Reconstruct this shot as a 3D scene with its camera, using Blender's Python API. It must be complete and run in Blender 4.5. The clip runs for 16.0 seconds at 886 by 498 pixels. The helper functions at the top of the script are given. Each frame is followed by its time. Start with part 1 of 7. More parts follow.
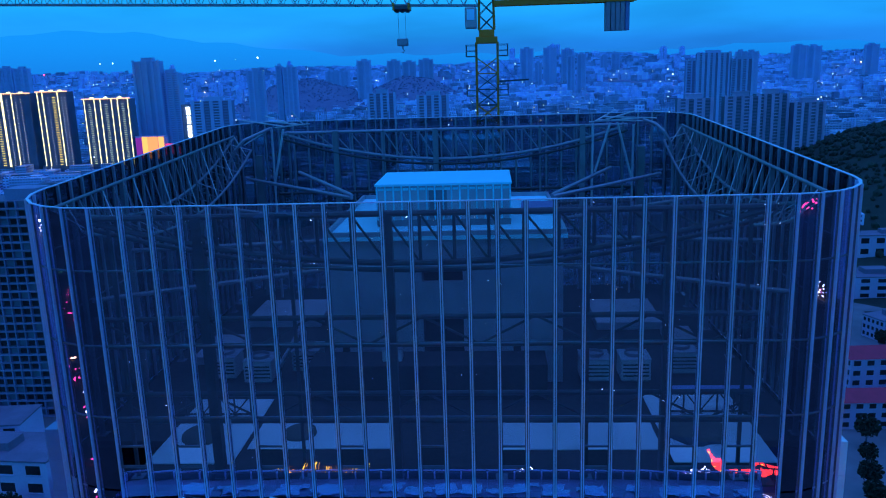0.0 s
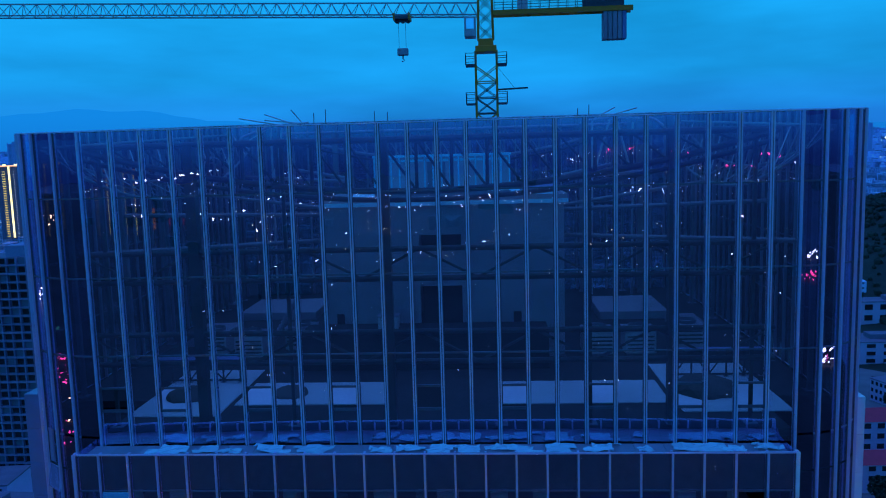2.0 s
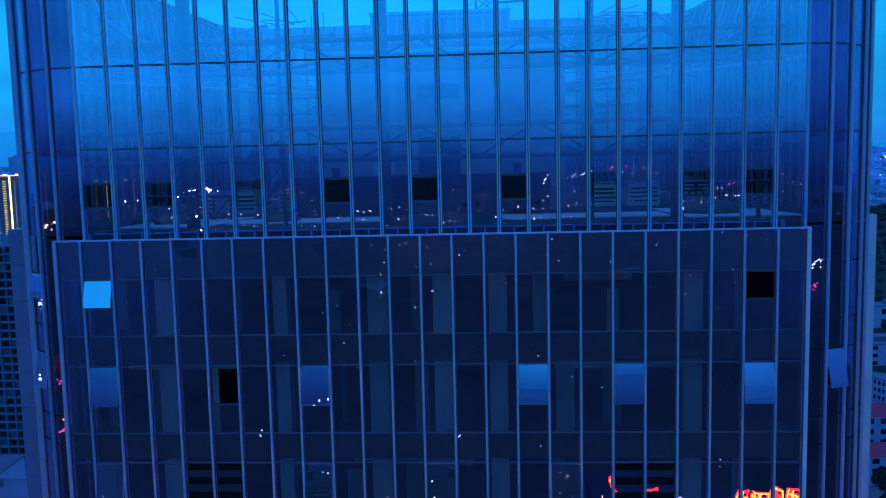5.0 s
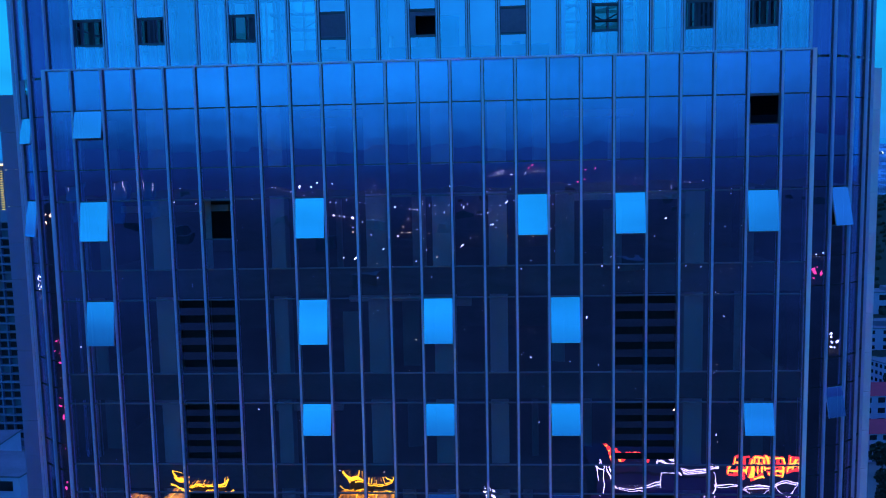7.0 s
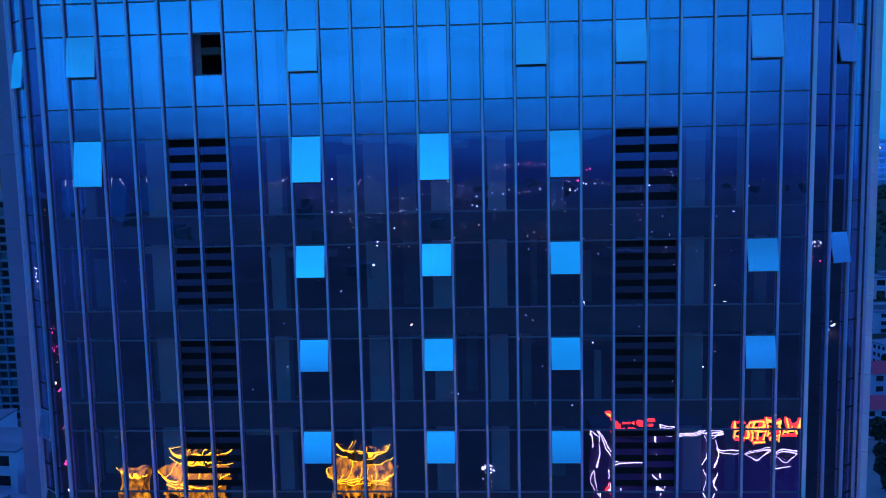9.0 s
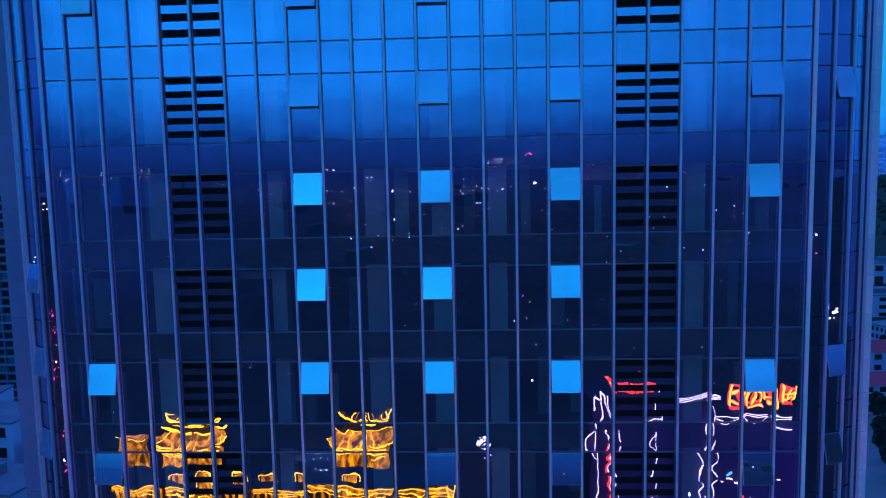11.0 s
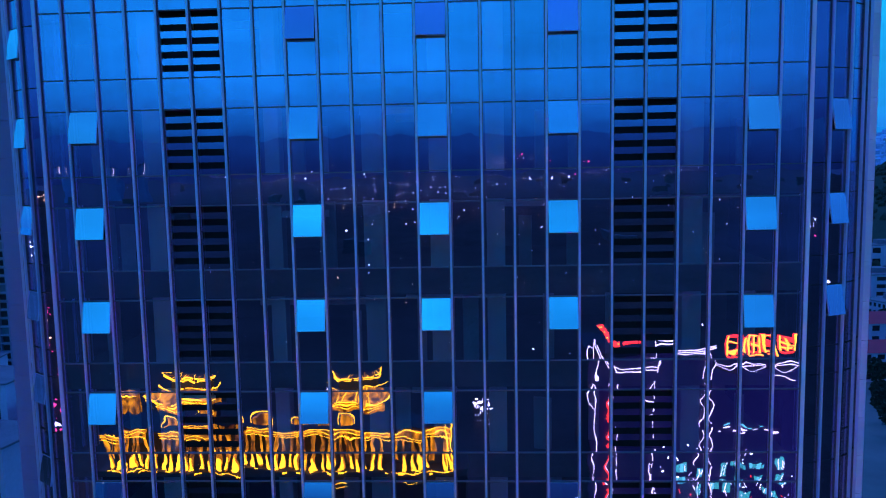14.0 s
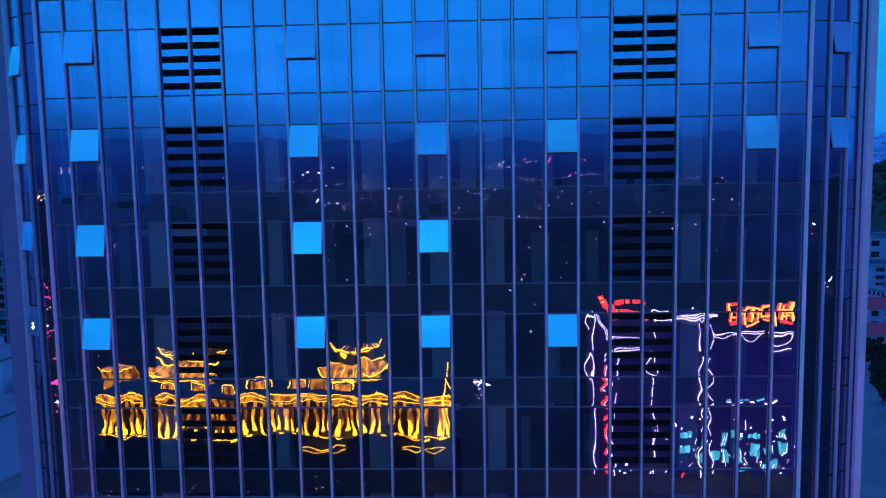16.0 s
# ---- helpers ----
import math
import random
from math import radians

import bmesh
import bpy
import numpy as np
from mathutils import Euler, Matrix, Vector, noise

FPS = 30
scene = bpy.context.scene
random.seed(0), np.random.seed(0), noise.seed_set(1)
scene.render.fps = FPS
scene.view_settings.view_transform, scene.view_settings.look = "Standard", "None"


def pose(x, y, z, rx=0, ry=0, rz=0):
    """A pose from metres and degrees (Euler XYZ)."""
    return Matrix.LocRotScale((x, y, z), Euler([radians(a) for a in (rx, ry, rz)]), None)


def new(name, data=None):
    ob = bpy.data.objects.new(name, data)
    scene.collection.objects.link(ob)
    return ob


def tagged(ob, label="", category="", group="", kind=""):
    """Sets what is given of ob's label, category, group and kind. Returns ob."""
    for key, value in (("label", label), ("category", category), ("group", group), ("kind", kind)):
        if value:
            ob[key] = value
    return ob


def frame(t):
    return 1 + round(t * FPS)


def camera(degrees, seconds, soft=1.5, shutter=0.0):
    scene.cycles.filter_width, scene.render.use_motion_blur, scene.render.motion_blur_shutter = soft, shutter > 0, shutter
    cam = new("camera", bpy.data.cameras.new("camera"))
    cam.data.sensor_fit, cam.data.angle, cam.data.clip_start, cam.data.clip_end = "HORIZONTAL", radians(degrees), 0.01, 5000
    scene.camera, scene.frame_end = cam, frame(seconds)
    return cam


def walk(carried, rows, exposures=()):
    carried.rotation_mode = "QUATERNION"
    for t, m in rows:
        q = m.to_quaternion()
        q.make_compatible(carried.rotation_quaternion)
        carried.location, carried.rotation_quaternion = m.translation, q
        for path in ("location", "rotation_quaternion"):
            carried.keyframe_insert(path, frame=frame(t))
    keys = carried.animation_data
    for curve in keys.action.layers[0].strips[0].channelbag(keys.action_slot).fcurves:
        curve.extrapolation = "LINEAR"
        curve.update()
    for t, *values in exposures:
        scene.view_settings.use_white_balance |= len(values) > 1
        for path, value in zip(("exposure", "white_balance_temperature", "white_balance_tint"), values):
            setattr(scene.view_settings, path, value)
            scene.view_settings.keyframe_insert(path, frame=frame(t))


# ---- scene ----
cam = camera(59.43, 16.0, soft=1.1)
# seconds, eye x, y, z, yaw, pitch, roll
ROWS = [
    (0.0, 2.06, -32.65, 111.83, 3.65, -12.59, -1.74),
    (0.5, 2.07, -32.69, 110.05, 3.61, -11.14, -1.66),
    (1.0, 2.07, -32.73, 108.32, 3.58, -9.76, -1.62),
    (1.5, 2.07, -32.74, 106.58, 3.55, -8.35, -1.61),
    (2.0, 2.06, -32.74, 104.83, 3.57, -6.95, -1.60),
    (2.5, 2.05, -32.72, 103.09, 3.58, -5.57, -1.54),
    (3.0, 2.04, -32.69, 101.38, 3.57, -5.12, -1.50),
    (3.5, 2.02, -32.65, 99.63, 3.58, -5.25, -1.45),
    (4.0, 2.00, -32.61, 97.87, 3.57, -5.33, -1.42),
    (6.5, 1.83, -32.63, 89.00, 3.43, -5.78, -1.20),
    (7.0, 1.80, -32.65, 87.24, 3.38, -5.79, -1.16),
    (7.5, 1.77, -32.66, 85.48, 3.33, -5.82, -1.18),
    (8.0, 1.76, -32.64, 83.78, 3.28, -5.86, -1.22),
    (8.5, 1.74, -32.59, 82.08, 3.27, -5.98, -1.25),
    (9.0, 1.72, -32.54, 80.41, 3.22, -5.99, -1.26),
    (11.5, 1.61, -32.52, 71.61, 3.07, -6.29, -1.21),
    (12.0, 1.59, -32.50, 69.82, 3.03, -6.31, -1.23),
    (12.5, 1.59, -32.48, 68.02, 2.98, -6.29, -1.24),
    (13.0, 1.59, -32.49, 66.22, 2.96, -6.32, -1.19),
    (13.5, 1.60, -32.52, 64.41, 2.95, -6.26, -1.17),
    (14.0, 1.61, -32.56, 62.55, 2.91, -6.27, -1.15),
    (14.5, 1.61, -32.60, 60.70, 2.90, -6.18, -1.12),
    (15.0, 1.60, -32.61, 58.80, 2.86, -6.12, -1.07),
    (15.5, 1.59, -32.62, 56.88, 2.81, -6.06, -1.04),
    (16.0, 1.59, -32.65, 54.97, 2.81, -5.94, -1.03),
]


def flown(x, y, z, yaw, pitch, roll):
    """The camera's pose from its eye and its angles in degrees."""
    return pose(x, y, z, 0, 0, yaw) @ pose(0, 0, 0, 90 + pitch) @ pose(0, 0, 0, 0, 0, roll)


walk(cam, [(t, flown(*place)) for t, *place in ROWS], [(0.0, 0.17), (1.0, 0.03), (2.5, -0.2), (4.0, -0.12), (7.0, 0.07), (16.0, 0.06)])

# ---- world and light: a heavy blue dusk under thin cloud ----
GROUND = -12.0
world = bpy.data.worlds.new("dusk_sky")
world.use_nodes = True
scene.world = world
wt = world.node_tree
wt.nodes.clear()
w_out = wt.nodes.new("ShaderNodeOutputWorld")
w_bg = wt.nodes.new("ShaderNodeBackground")
w_co = wt.nodes.new("ShaderNodeTexCoord")
w_sep = wt.nodes.new("ShaderNodeSeparateXYZ")
w_ramp = wt.nodes.new("ShaderNodeValToRGB")
w_map = wt.nodes.new("ShaderNodeMapping")
w_noise = wt.nodes.new("ShaderNodeTexNoise")
w_cl = wt.nodes.new("ShaderNodeMapRange")
w_mul = wt.nodes.new("ShaderNodeMix")
w_mul.data_type, w_mul.blend_type = "RGBA", "MULTIPLY"
w_mul.inputs[0].default_value = 1.0
el = w_ramp.color_ramp
el.interpolation = "EASE"
el.elements[0].position, el.elements[0].color = 0.0, (0.006, 0.13, 0.58, 1)
el.elements[1].position, el.elements[1].color = 1.0, (0.12, 0.5, 1.85, 1)
for where, colour in ((0.03, (0.013, 0.21, 0.76, 1)), (0.06, (0.013, 0.31, 0.9, 1)), (0.1, (0.011, 0.39, 0.98, 1)), (0.17, (0.01, 0.42, 1.0, 1)), (0.25, (0.01, 0.44, 1.0, 1)),
                      (0.42, (0.013, 0.37, 0.92, 1)), (0.5, (0.01, 0.28, 0.88, 1)), (0.6, (0.013, 0.19, 0.84, 1)), (0.76, (0.022, 0.14, 0.75, 1)), (0.86, (0.1, 0.35, 1.5, 1))):
    e = el.elements.new(where)
    e.color = colour
w_map.inputs["Scale"].default_value = (1.0, 1.0, 5.0)
w_noise.inputs["Scale"].default_value = 2.9
w_noise.inputs["Detail"].default_value = 5.0
w_cl.inputs["From Min"].default_value, w_cl.inputs["From Max"].default_value = 0.3, 0.7
w_cl.inputs["To Min"].default_value, w_cl.inputs["To Max"].default_value = 0.74, 1.18
wt.links.new(w_co.outputs["Generated"], w_sep.inputs[0])
wt.links.new(w_sep.outputs["Z"], w_ramp.inputs[0])
wt.links.new(w_co.outputs["Generated"], w_map.inputs[0])
wt.links.new(w_map.outputs[0], w_noise.inputs["Vector"])
wt.links.new(w_noise.outputs[0], w_cl.inputs[0])
wt.links.new(w_ramp.outputs[0], w_mul.inputs[6])
# sky darkened by bearing to the south-east and south-west, dimming what glass mirrors
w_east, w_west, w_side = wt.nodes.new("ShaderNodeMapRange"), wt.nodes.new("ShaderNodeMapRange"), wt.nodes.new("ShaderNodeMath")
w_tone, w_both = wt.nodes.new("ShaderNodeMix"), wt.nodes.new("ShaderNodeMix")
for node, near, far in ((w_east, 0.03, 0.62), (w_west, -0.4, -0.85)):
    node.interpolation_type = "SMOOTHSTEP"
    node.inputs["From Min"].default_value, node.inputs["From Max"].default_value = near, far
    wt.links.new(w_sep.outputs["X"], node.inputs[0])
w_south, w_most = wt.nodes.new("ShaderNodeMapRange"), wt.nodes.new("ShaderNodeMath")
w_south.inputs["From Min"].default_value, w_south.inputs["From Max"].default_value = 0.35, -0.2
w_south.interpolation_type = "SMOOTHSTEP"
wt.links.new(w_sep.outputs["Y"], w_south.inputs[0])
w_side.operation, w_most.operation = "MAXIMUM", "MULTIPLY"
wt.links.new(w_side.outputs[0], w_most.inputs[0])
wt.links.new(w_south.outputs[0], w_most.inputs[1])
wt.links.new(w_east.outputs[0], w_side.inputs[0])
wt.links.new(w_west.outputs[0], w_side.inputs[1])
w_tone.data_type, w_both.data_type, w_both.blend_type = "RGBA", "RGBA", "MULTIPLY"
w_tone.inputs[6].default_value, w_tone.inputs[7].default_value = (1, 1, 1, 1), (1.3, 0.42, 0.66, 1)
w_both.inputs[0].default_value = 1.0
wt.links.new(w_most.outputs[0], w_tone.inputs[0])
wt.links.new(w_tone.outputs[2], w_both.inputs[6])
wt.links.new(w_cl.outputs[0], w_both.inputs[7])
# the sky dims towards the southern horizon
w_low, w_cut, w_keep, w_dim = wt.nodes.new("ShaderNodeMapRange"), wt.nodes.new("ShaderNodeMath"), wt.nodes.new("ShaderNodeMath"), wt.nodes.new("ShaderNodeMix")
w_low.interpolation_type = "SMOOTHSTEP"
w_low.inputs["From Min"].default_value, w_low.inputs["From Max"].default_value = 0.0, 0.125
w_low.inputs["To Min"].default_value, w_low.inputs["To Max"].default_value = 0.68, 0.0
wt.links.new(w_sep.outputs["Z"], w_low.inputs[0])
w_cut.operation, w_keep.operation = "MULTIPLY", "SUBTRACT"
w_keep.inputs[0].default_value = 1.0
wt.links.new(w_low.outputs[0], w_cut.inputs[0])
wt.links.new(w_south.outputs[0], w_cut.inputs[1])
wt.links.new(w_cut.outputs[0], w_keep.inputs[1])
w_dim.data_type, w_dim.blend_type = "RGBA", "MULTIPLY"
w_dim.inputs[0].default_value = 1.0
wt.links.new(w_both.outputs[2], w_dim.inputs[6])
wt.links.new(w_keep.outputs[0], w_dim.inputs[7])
# sky brightened around one bearing, south-south-west
w_dot, w_thin, w_fair = wt.nodes.new("ShaderNodeVectorMath"), wt.nodes.new("ShaderNodeMapRange"), wt.nodes.new("ShaderNodeMix")
w_dot.operation = "DOT_PRODUCT"
w_dot.inputs[1].default_value = (-0.2, -0.952, 0.232)
wt.links.new(w_co.outputs["Generated"], w_dot.inputs[0])
wt.links.new(w_dot.outputs["Value"], w_thin.inputs[0])
w_thin.interpolation_type = "SMOOTHSTEP"
w_thin.inputs["From Min"].default_value, w_thin.inputs["From Max"].default_value = 0.955, 1.0
w_thin.inputs["To Min"].default_value, w_thin.inputs["To Max"].default_value = 1.0, 1.34
w_fair.data_type, w_fair.blend_type = "RGBA", "MULTIPLY"
w_fair.inputs[0].default_value = 1.0
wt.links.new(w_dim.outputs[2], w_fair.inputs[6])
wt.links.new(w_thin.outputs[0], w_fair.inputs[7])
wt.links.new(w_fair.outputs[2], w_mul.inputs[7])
wt.links.new(w_mul.outputs[2], w_bg.inputs[0])
w_bg.inputs[1].default_value = 1.0
wt.links.new(w_bg.outputs[0], w_out.inputs[0])

# ---- materials ----
def shader(name):
    m = bpy.data.materials.new(name)
    m.use_nodes = True
    nt = m.node_tree
    return m, nt, nt.nodes["Principled BSDF"]


def surface(name, dark, light, rough=0.6, metal=0.0, scale=1.5, fine=18.0, bump=0.25, depth=0.01, vary=0.12, island=False, spec=0.5):
    """A worn surface: two scales of noise between two colours, a random shift per piece, and fine relief."""
    m, nt, b = shader(name)
    co = nt.nodes.new("ShaderNodeTexCoord")
    big, small = nt.nodes.new("ShaderNodeTexNoise"), nt.nodes.new("ShaderNodeTexNoise")
    big.inputs["Scale"].default_value, big.inputs["Detail"].default_value = scale, 6
    small.inputs["Scale"].default_value, small.inputs["Detail"].default_value = fine, 4
    add = nt.nodes.new("ShaderNodeMath")
    add.operation = "MULTIPLY_ADD"
    add.inputs[1].default_value, add.inputs[2].default_value = 0.35, 0.0
    ramp = nt.nodes.new("ShaderNodeValToRGB")
    ramp.color_ramp.elements[0].position, ramp.color_ramp.elements[0].color = 0.3, (*dark, 1)
    ramp.color_ramp.elements[1].position, ramp.color_ramp.elements[1].color = 0.75, (*light, 1)
    src = co.outputs["Object"]
    nt.links.new(src, big.inputs["Vector"])
    nt.links.new(src, small.inputs["Vector"])
    nt.links.new(small.outputs[0], add.inputs[0])
    mix = nt.nodes.new("ShaderNodeMath")
    mix.operation = "MULTIPLY_ADD"
    mix.inputs[1].default_value = 0.65
    nt.links.new(big.outputs[0], mix.inputs[0])
    nt.links.new(add.outputs[0], mix.inputs[2])
    nt.links.new(mix.outputs[0], ramp.inputs[0])
    if island:
        rnd = nt.nodes.new("ShaderNodeNewGeometry").outputs["Random Per Island"]
    else:
        rnd = nt.nodes.new("ShaderNodeObjectInfo").outputs["Random"]
    hsv = nt.nodes.new("ShaderNodeHueSaturation")
    val = nt.nodes.new("ShaderNodeMapRange")
    val.inputs["To Min"].default_value, val.inputs["To Max"].default_value = 1 - vary, 1 + vary
    nt.links.new(rnd, val.inputs[0])
    nt.links.new(val.outputs[0], hsv.inputs["Value"])
    nt.links.new(ramp.outputs[0], hsv.inputs["Color"])
    nt.links.new(hsv.outputs[0], b.inputs["Base Color"])
    b.inputs["Metallic"].default_value = metal
    b.inputs["Specular IOR Level"].default_value = spec
    rr = nt.nodes.new("ShaderNodeMapRange")
    rr.inputs["To Min"].default_value, rr.inputs["To Max"].default_value = max(rough - 0.12, 0.03), min(rough + 0.15, 1)
    nt.links.new(big.outputs[0], rr.inputs[0])
    nt.links.new(rr.outputs[0], b.inputs["Roughness"])
    bp = nt.nodes.new("ShaderNodeBump")
    bp.inputs["Strength"].default_value, bp.inputs["Distance"].default_value = bump, depth
    nt.links.new(small.outputs[0], bp.inputs["Height"])
    nt.links.new(bp.outputs[0], b.inputs["Normal"])
    return m


def glowing(name, colour, strength, base=(0.02, 0.02, 0.02)):
    m, nt, b = shader(name)
    b.inputs["Base Color"].default_value = (*base, 1)
    b.inputs["Emission Color"].default_value = (*colour, 1)
    b.inputs["Emission Strength"].default_value = strength
    return m


def coated_glass(name, mirror, through_tint, wave=0.0, edge=9.0):
    """Coated glass: part of the light is mirrored, part goes through, each with its own tint, and more is mirrored at a grazing view. Slight waves bend the image."""
    m, nt, b = shader(name)
    nt.nodes.remove(b)
    out = nt.nodes["Material Output"]
    mix, add, gl, tr = nt.nodes.new("ShaderNodeMixShader"), nt.nodes.new("ShaderNodeAddShader"), nt.nodes.new("ShaderNodeBsdfGlossy"), nt.nodes.new("ShaderNodeBsdfTransparent")
    full = nt.nodes.new("ShaderNodeBsdfGlossy")
    gl.inputs["Color"].default_value, gl.inputs["Roughness"].default_value = (*mirror, 1), 0.004
    full.inputs["Color"].default_value, full.inputs["Roughness"].default_value = (0.95, 0.95, 1, 1), 0.004
    tr.inputs["Color"].default_value = (*through_tint, 1)
    lw, fr = nt.nodes.new("ShaderNodeLayerWeight"), nt.nodes.new("ShaderNodeMath")
    fr.operation, fr.inputs[1].default_value = "POWER", edge
    nt.links.new(lw.outputs["Facing"], fr.inputs[0])
    nt.links.new(fr.outputs[0], mix.inputs[0])
    nt.links.new(tr.outputs[0], add.inputs[0])
    nt.links.new(gl.outputs[0], add.inputs[1])
    nt.links.new(add.outputs[0], mix.inputs[1])
    nt.links.new(full.outputs[0], mix.inputs[2])
    nt.links.new(mix.outputs[0], out.inputs[0])
    if wave > 0.001:
        # each pane mirrors a little more or less, with faint runs of dirt down it
        geo, mp, run, one, amt, tint = (nt.nodes.new("ShaderNode" + k) for k in ("NewGeometry", "Mapping", "TexNoise", "ObjectInfo", "MapRange", "Mix"))
        mp.inputs["Scale"].default_value = (1.7, 1.7, 0.16)
        run.inputs["Scale"].default_value, run.inputs["Detail"].default_value = 1.0, 5.0
        nt.links.new(geo.outputs["Position"], mp.inputs[0])
        nt.links.new(mp.outputs[0], run.inputs["Vector"])
        both = nt.nodes.new("ShaderNodeMath")
        both.operation, both.inputs[1].default_value = "MULTIPLY_ADD", 0.4
        nt.links.new(one.outputs["Random"], both.inputs[0])
        nt.links.new(run.outputs[0], both.inputs[2])
        amt.inputs["From Min"].default_value, amt.inputs["From Max"].default_value = 0.3, 1.1
        amt.inputs["To Min"].default_value, amt.inputs["To Max"].default_value = 0.89, 1.1
        nt.links.new(both.outputs[0], amt.inputs[0])
        tint.data_type, tint.blend_type = "RGBA", "MULTIPLY"
        tint.inputs[0].default_value, tint.inputs[6].default_value = 1.0, (*mirror, 1)
        nt.links.new(amt.outputs[0], tint.inputs[7])
        nt.links.new(tint.outputs[2], gl.inputs["Color"])
    if wave:
        co, info, sh = nt.nodes.new("ShaderNodeTexCoord"), nt.nodes.new("ShaderNodeObjectInfo"), nt.nodes.new("ShaderNodeVectorMath")
        sc = nt.nodes.new("ShaderNodeMath")
        sc.operation, sc.inputs[1].default_value = "MULTIPLY", 57.0
        nt.links.new(info.outputs["Random"], sc.inputs[0])
        nt.links.new(co.outputs["Object"], sh.inputs[0])
        nt.links.new(sc.outputs[0], sh.inputs[1])
        no = nt.nodes.new("ShaderNodeTexNoise")
        no.inputs["Scale"].default_value, no.inputs["Detail"].default_value = 0.9, 1.0
        nt.links.new(sh.outputs[0], no.inputs["Vector"])
        bp = nt.nodes.new("ShaderNodeBump")
        bp.inputs["Strength"].default_value, bp.inputs["Distance"].default_value = 1.0, wave
        nt.links.new(no.outputs[0], bp.inputs["Height"])
        nt.links.new(bp.outputs[0], gl.inputs["Normal"])
        nt.links.new(bp.outputs[0], full.inputs["Normal"])
    return m


def window_wall(name, wall, dark, pitch_u, pitch_v, gap):
    """Far walls: rows of dark windows in a plastered wall, at the size of the storeys."""
    m, nt, b = shader(name)
    geo, co = nt.nodes.new("ShaderNodeNewGeometry"), nt.nodes.new("ShaderNodeTexCoord")
    sp, cb = nt.nodes.new("ShaderNodeSeparateXYZ"), nt.nodes.new("ShaderNodeCombineXYZ")
    ad = nt.nodes.new("ShaderNodeMath")
    nt.links.new(co.outputs["Object"], sp.inputs[0])
    nt.links.new(sp.outputs[0], ad.inputs[0])
    nt.links.new(sp.outputs[1], ad.inputs[1])
    nt.links.new(ad.outputs[0], cb.inputs[0])
    nt.links.new(sp.outputs[2], cb.inputs[1])
    br = nt.nodes.new("ShaderNodeTexBrick")
    br.offset = 0.0
    br.inputs["Scale"].default_value = 1.0
    br.inputs["Brick Width"].default_value, br.inputs["Row Height"].default_value = pitch_u, pitch_v
    br.inputs["Mortar Size"].default_value, br.inputs["Mortar Smooth"].default_value = gap, 0.1
    br.inputs["Color1"].default_value, br.inputs["Color2"].default_value = (*dark, 1), (*[c * 2.2 for c in dark], 1)
    br.inputs["Mortar"].default_value = (*wall, 1)
    nt.links.new(cb.outputs[0], br.inputs["Vector"])
    no = nt.nodes.new("ShaderNodeTexNoise")
    no.inputs["Scale"].default_value = 0.05
    nt.links.new(co.outputs["Object"], no.inputs["Vector"])
    hsv, val = nt.nodes.new("ShaderNodeHueSaturation"), nt.nodes.new("ShaderNodeMapRange")
    sm = nt.nodes.new("ShaderNodeMath")
    nt.links.new(geo.outputs["Random Per Island"], sm.inputs[0])
    nt.links.new(no.outputs[0], sm.inputs[1])
    val.inputs["From Min"].default_value, val.inputs["From Max"].default_value = 0.3, 1.7
    val.inputs["To Min"].default_value, val.inputs["To Max"].default_value = 0.35, 1.7
    nt.links.new(sm.outputs[0], val.inputs[0])
    nt.links.new(val.outputs[0], hsv.inputs["Value"])
    nt.links.new(br.outputs["Color"], hsv.inputs["Color"])
    nt.links.new(hsv.outputs[0], b.inputs["Base Color"])
    b.inputs["Roughness"].default_value = 0.7
    return m


M_GLASS = coated_glass("mirror_coated_glass", (0.5, 0.395, 0.7), (0.46, 0.52, 0.52), 0.0034)
M_GLASS_CROWN = coated_glass("crown_glass", (0.43, 0.4, 0.645), (0.62, 0.7, 0.66), 0.0034)
M_GLASS_CORNER = coated_glass("bent_corner_glass", (0.39, 0.34, 0.6), (0.22, 0.26, 0.27), 0.003)
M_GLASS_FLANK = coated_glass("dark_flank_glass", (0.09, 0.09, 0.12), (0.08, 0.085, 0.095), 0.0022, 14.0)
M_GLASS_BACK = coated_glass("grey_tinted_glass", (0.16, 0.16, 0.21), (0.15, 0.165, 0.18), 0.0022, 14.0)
M_SASH_GLASS = coated_glass("sash_glass", (0.7, 0.64, 0.9), (0.08, 0.1, 0.1), 0.0006)
M_CLEAR = coated_glass("inner_glass_face", (0.02, 0.02, 0.025), (0.94, 0.95, 0.95), 0.0, 40.0)
M_ALU = surface("anodised_aluminium", (0.66, 0.74, 0.98), (0.76, 0.82, 1.0), 0.36, 0.4, 2.0, 30, 0.1, 0.003, 0.06)
M_ALU_CROWN = surface("bright_anodised_aluminium", (0.72, 0.76, 0.94), (0.82, 0.86, 1.0), 0.4, 0.3, 2.0, 30, 0.1, 0.003, 0.06)
M_ALU_WHITE = surface("bright_edge_aluminium", (0.95, 0.98, 1.0), (0.98, 0.99, 1.0), 0.45, 0.1, 2.0, 30, 0.1, 0.003, 0.03)
M_TRANSOM = surface("dark_gasket_aluminium", (0.12, 0.12, 0.15), (0.2, 0.2, 0.24), 0.45, 0.3, 2.0, 30, 0.1, 0.003)
M_GASKET = surface("black_rubber_gasket", (0.015, 0.015, 0.018), (0.025, 0.025, 0.03), 0.7, 0.0, 2.0, 30, 0.1, 0.003)
M_COPING = surface("coping_sheet", (0.32, 0.34, 0.38), (0.48, 0.5, 0.54), 0.45, 0.5, 1.2, 12, 0.2, 0.006)
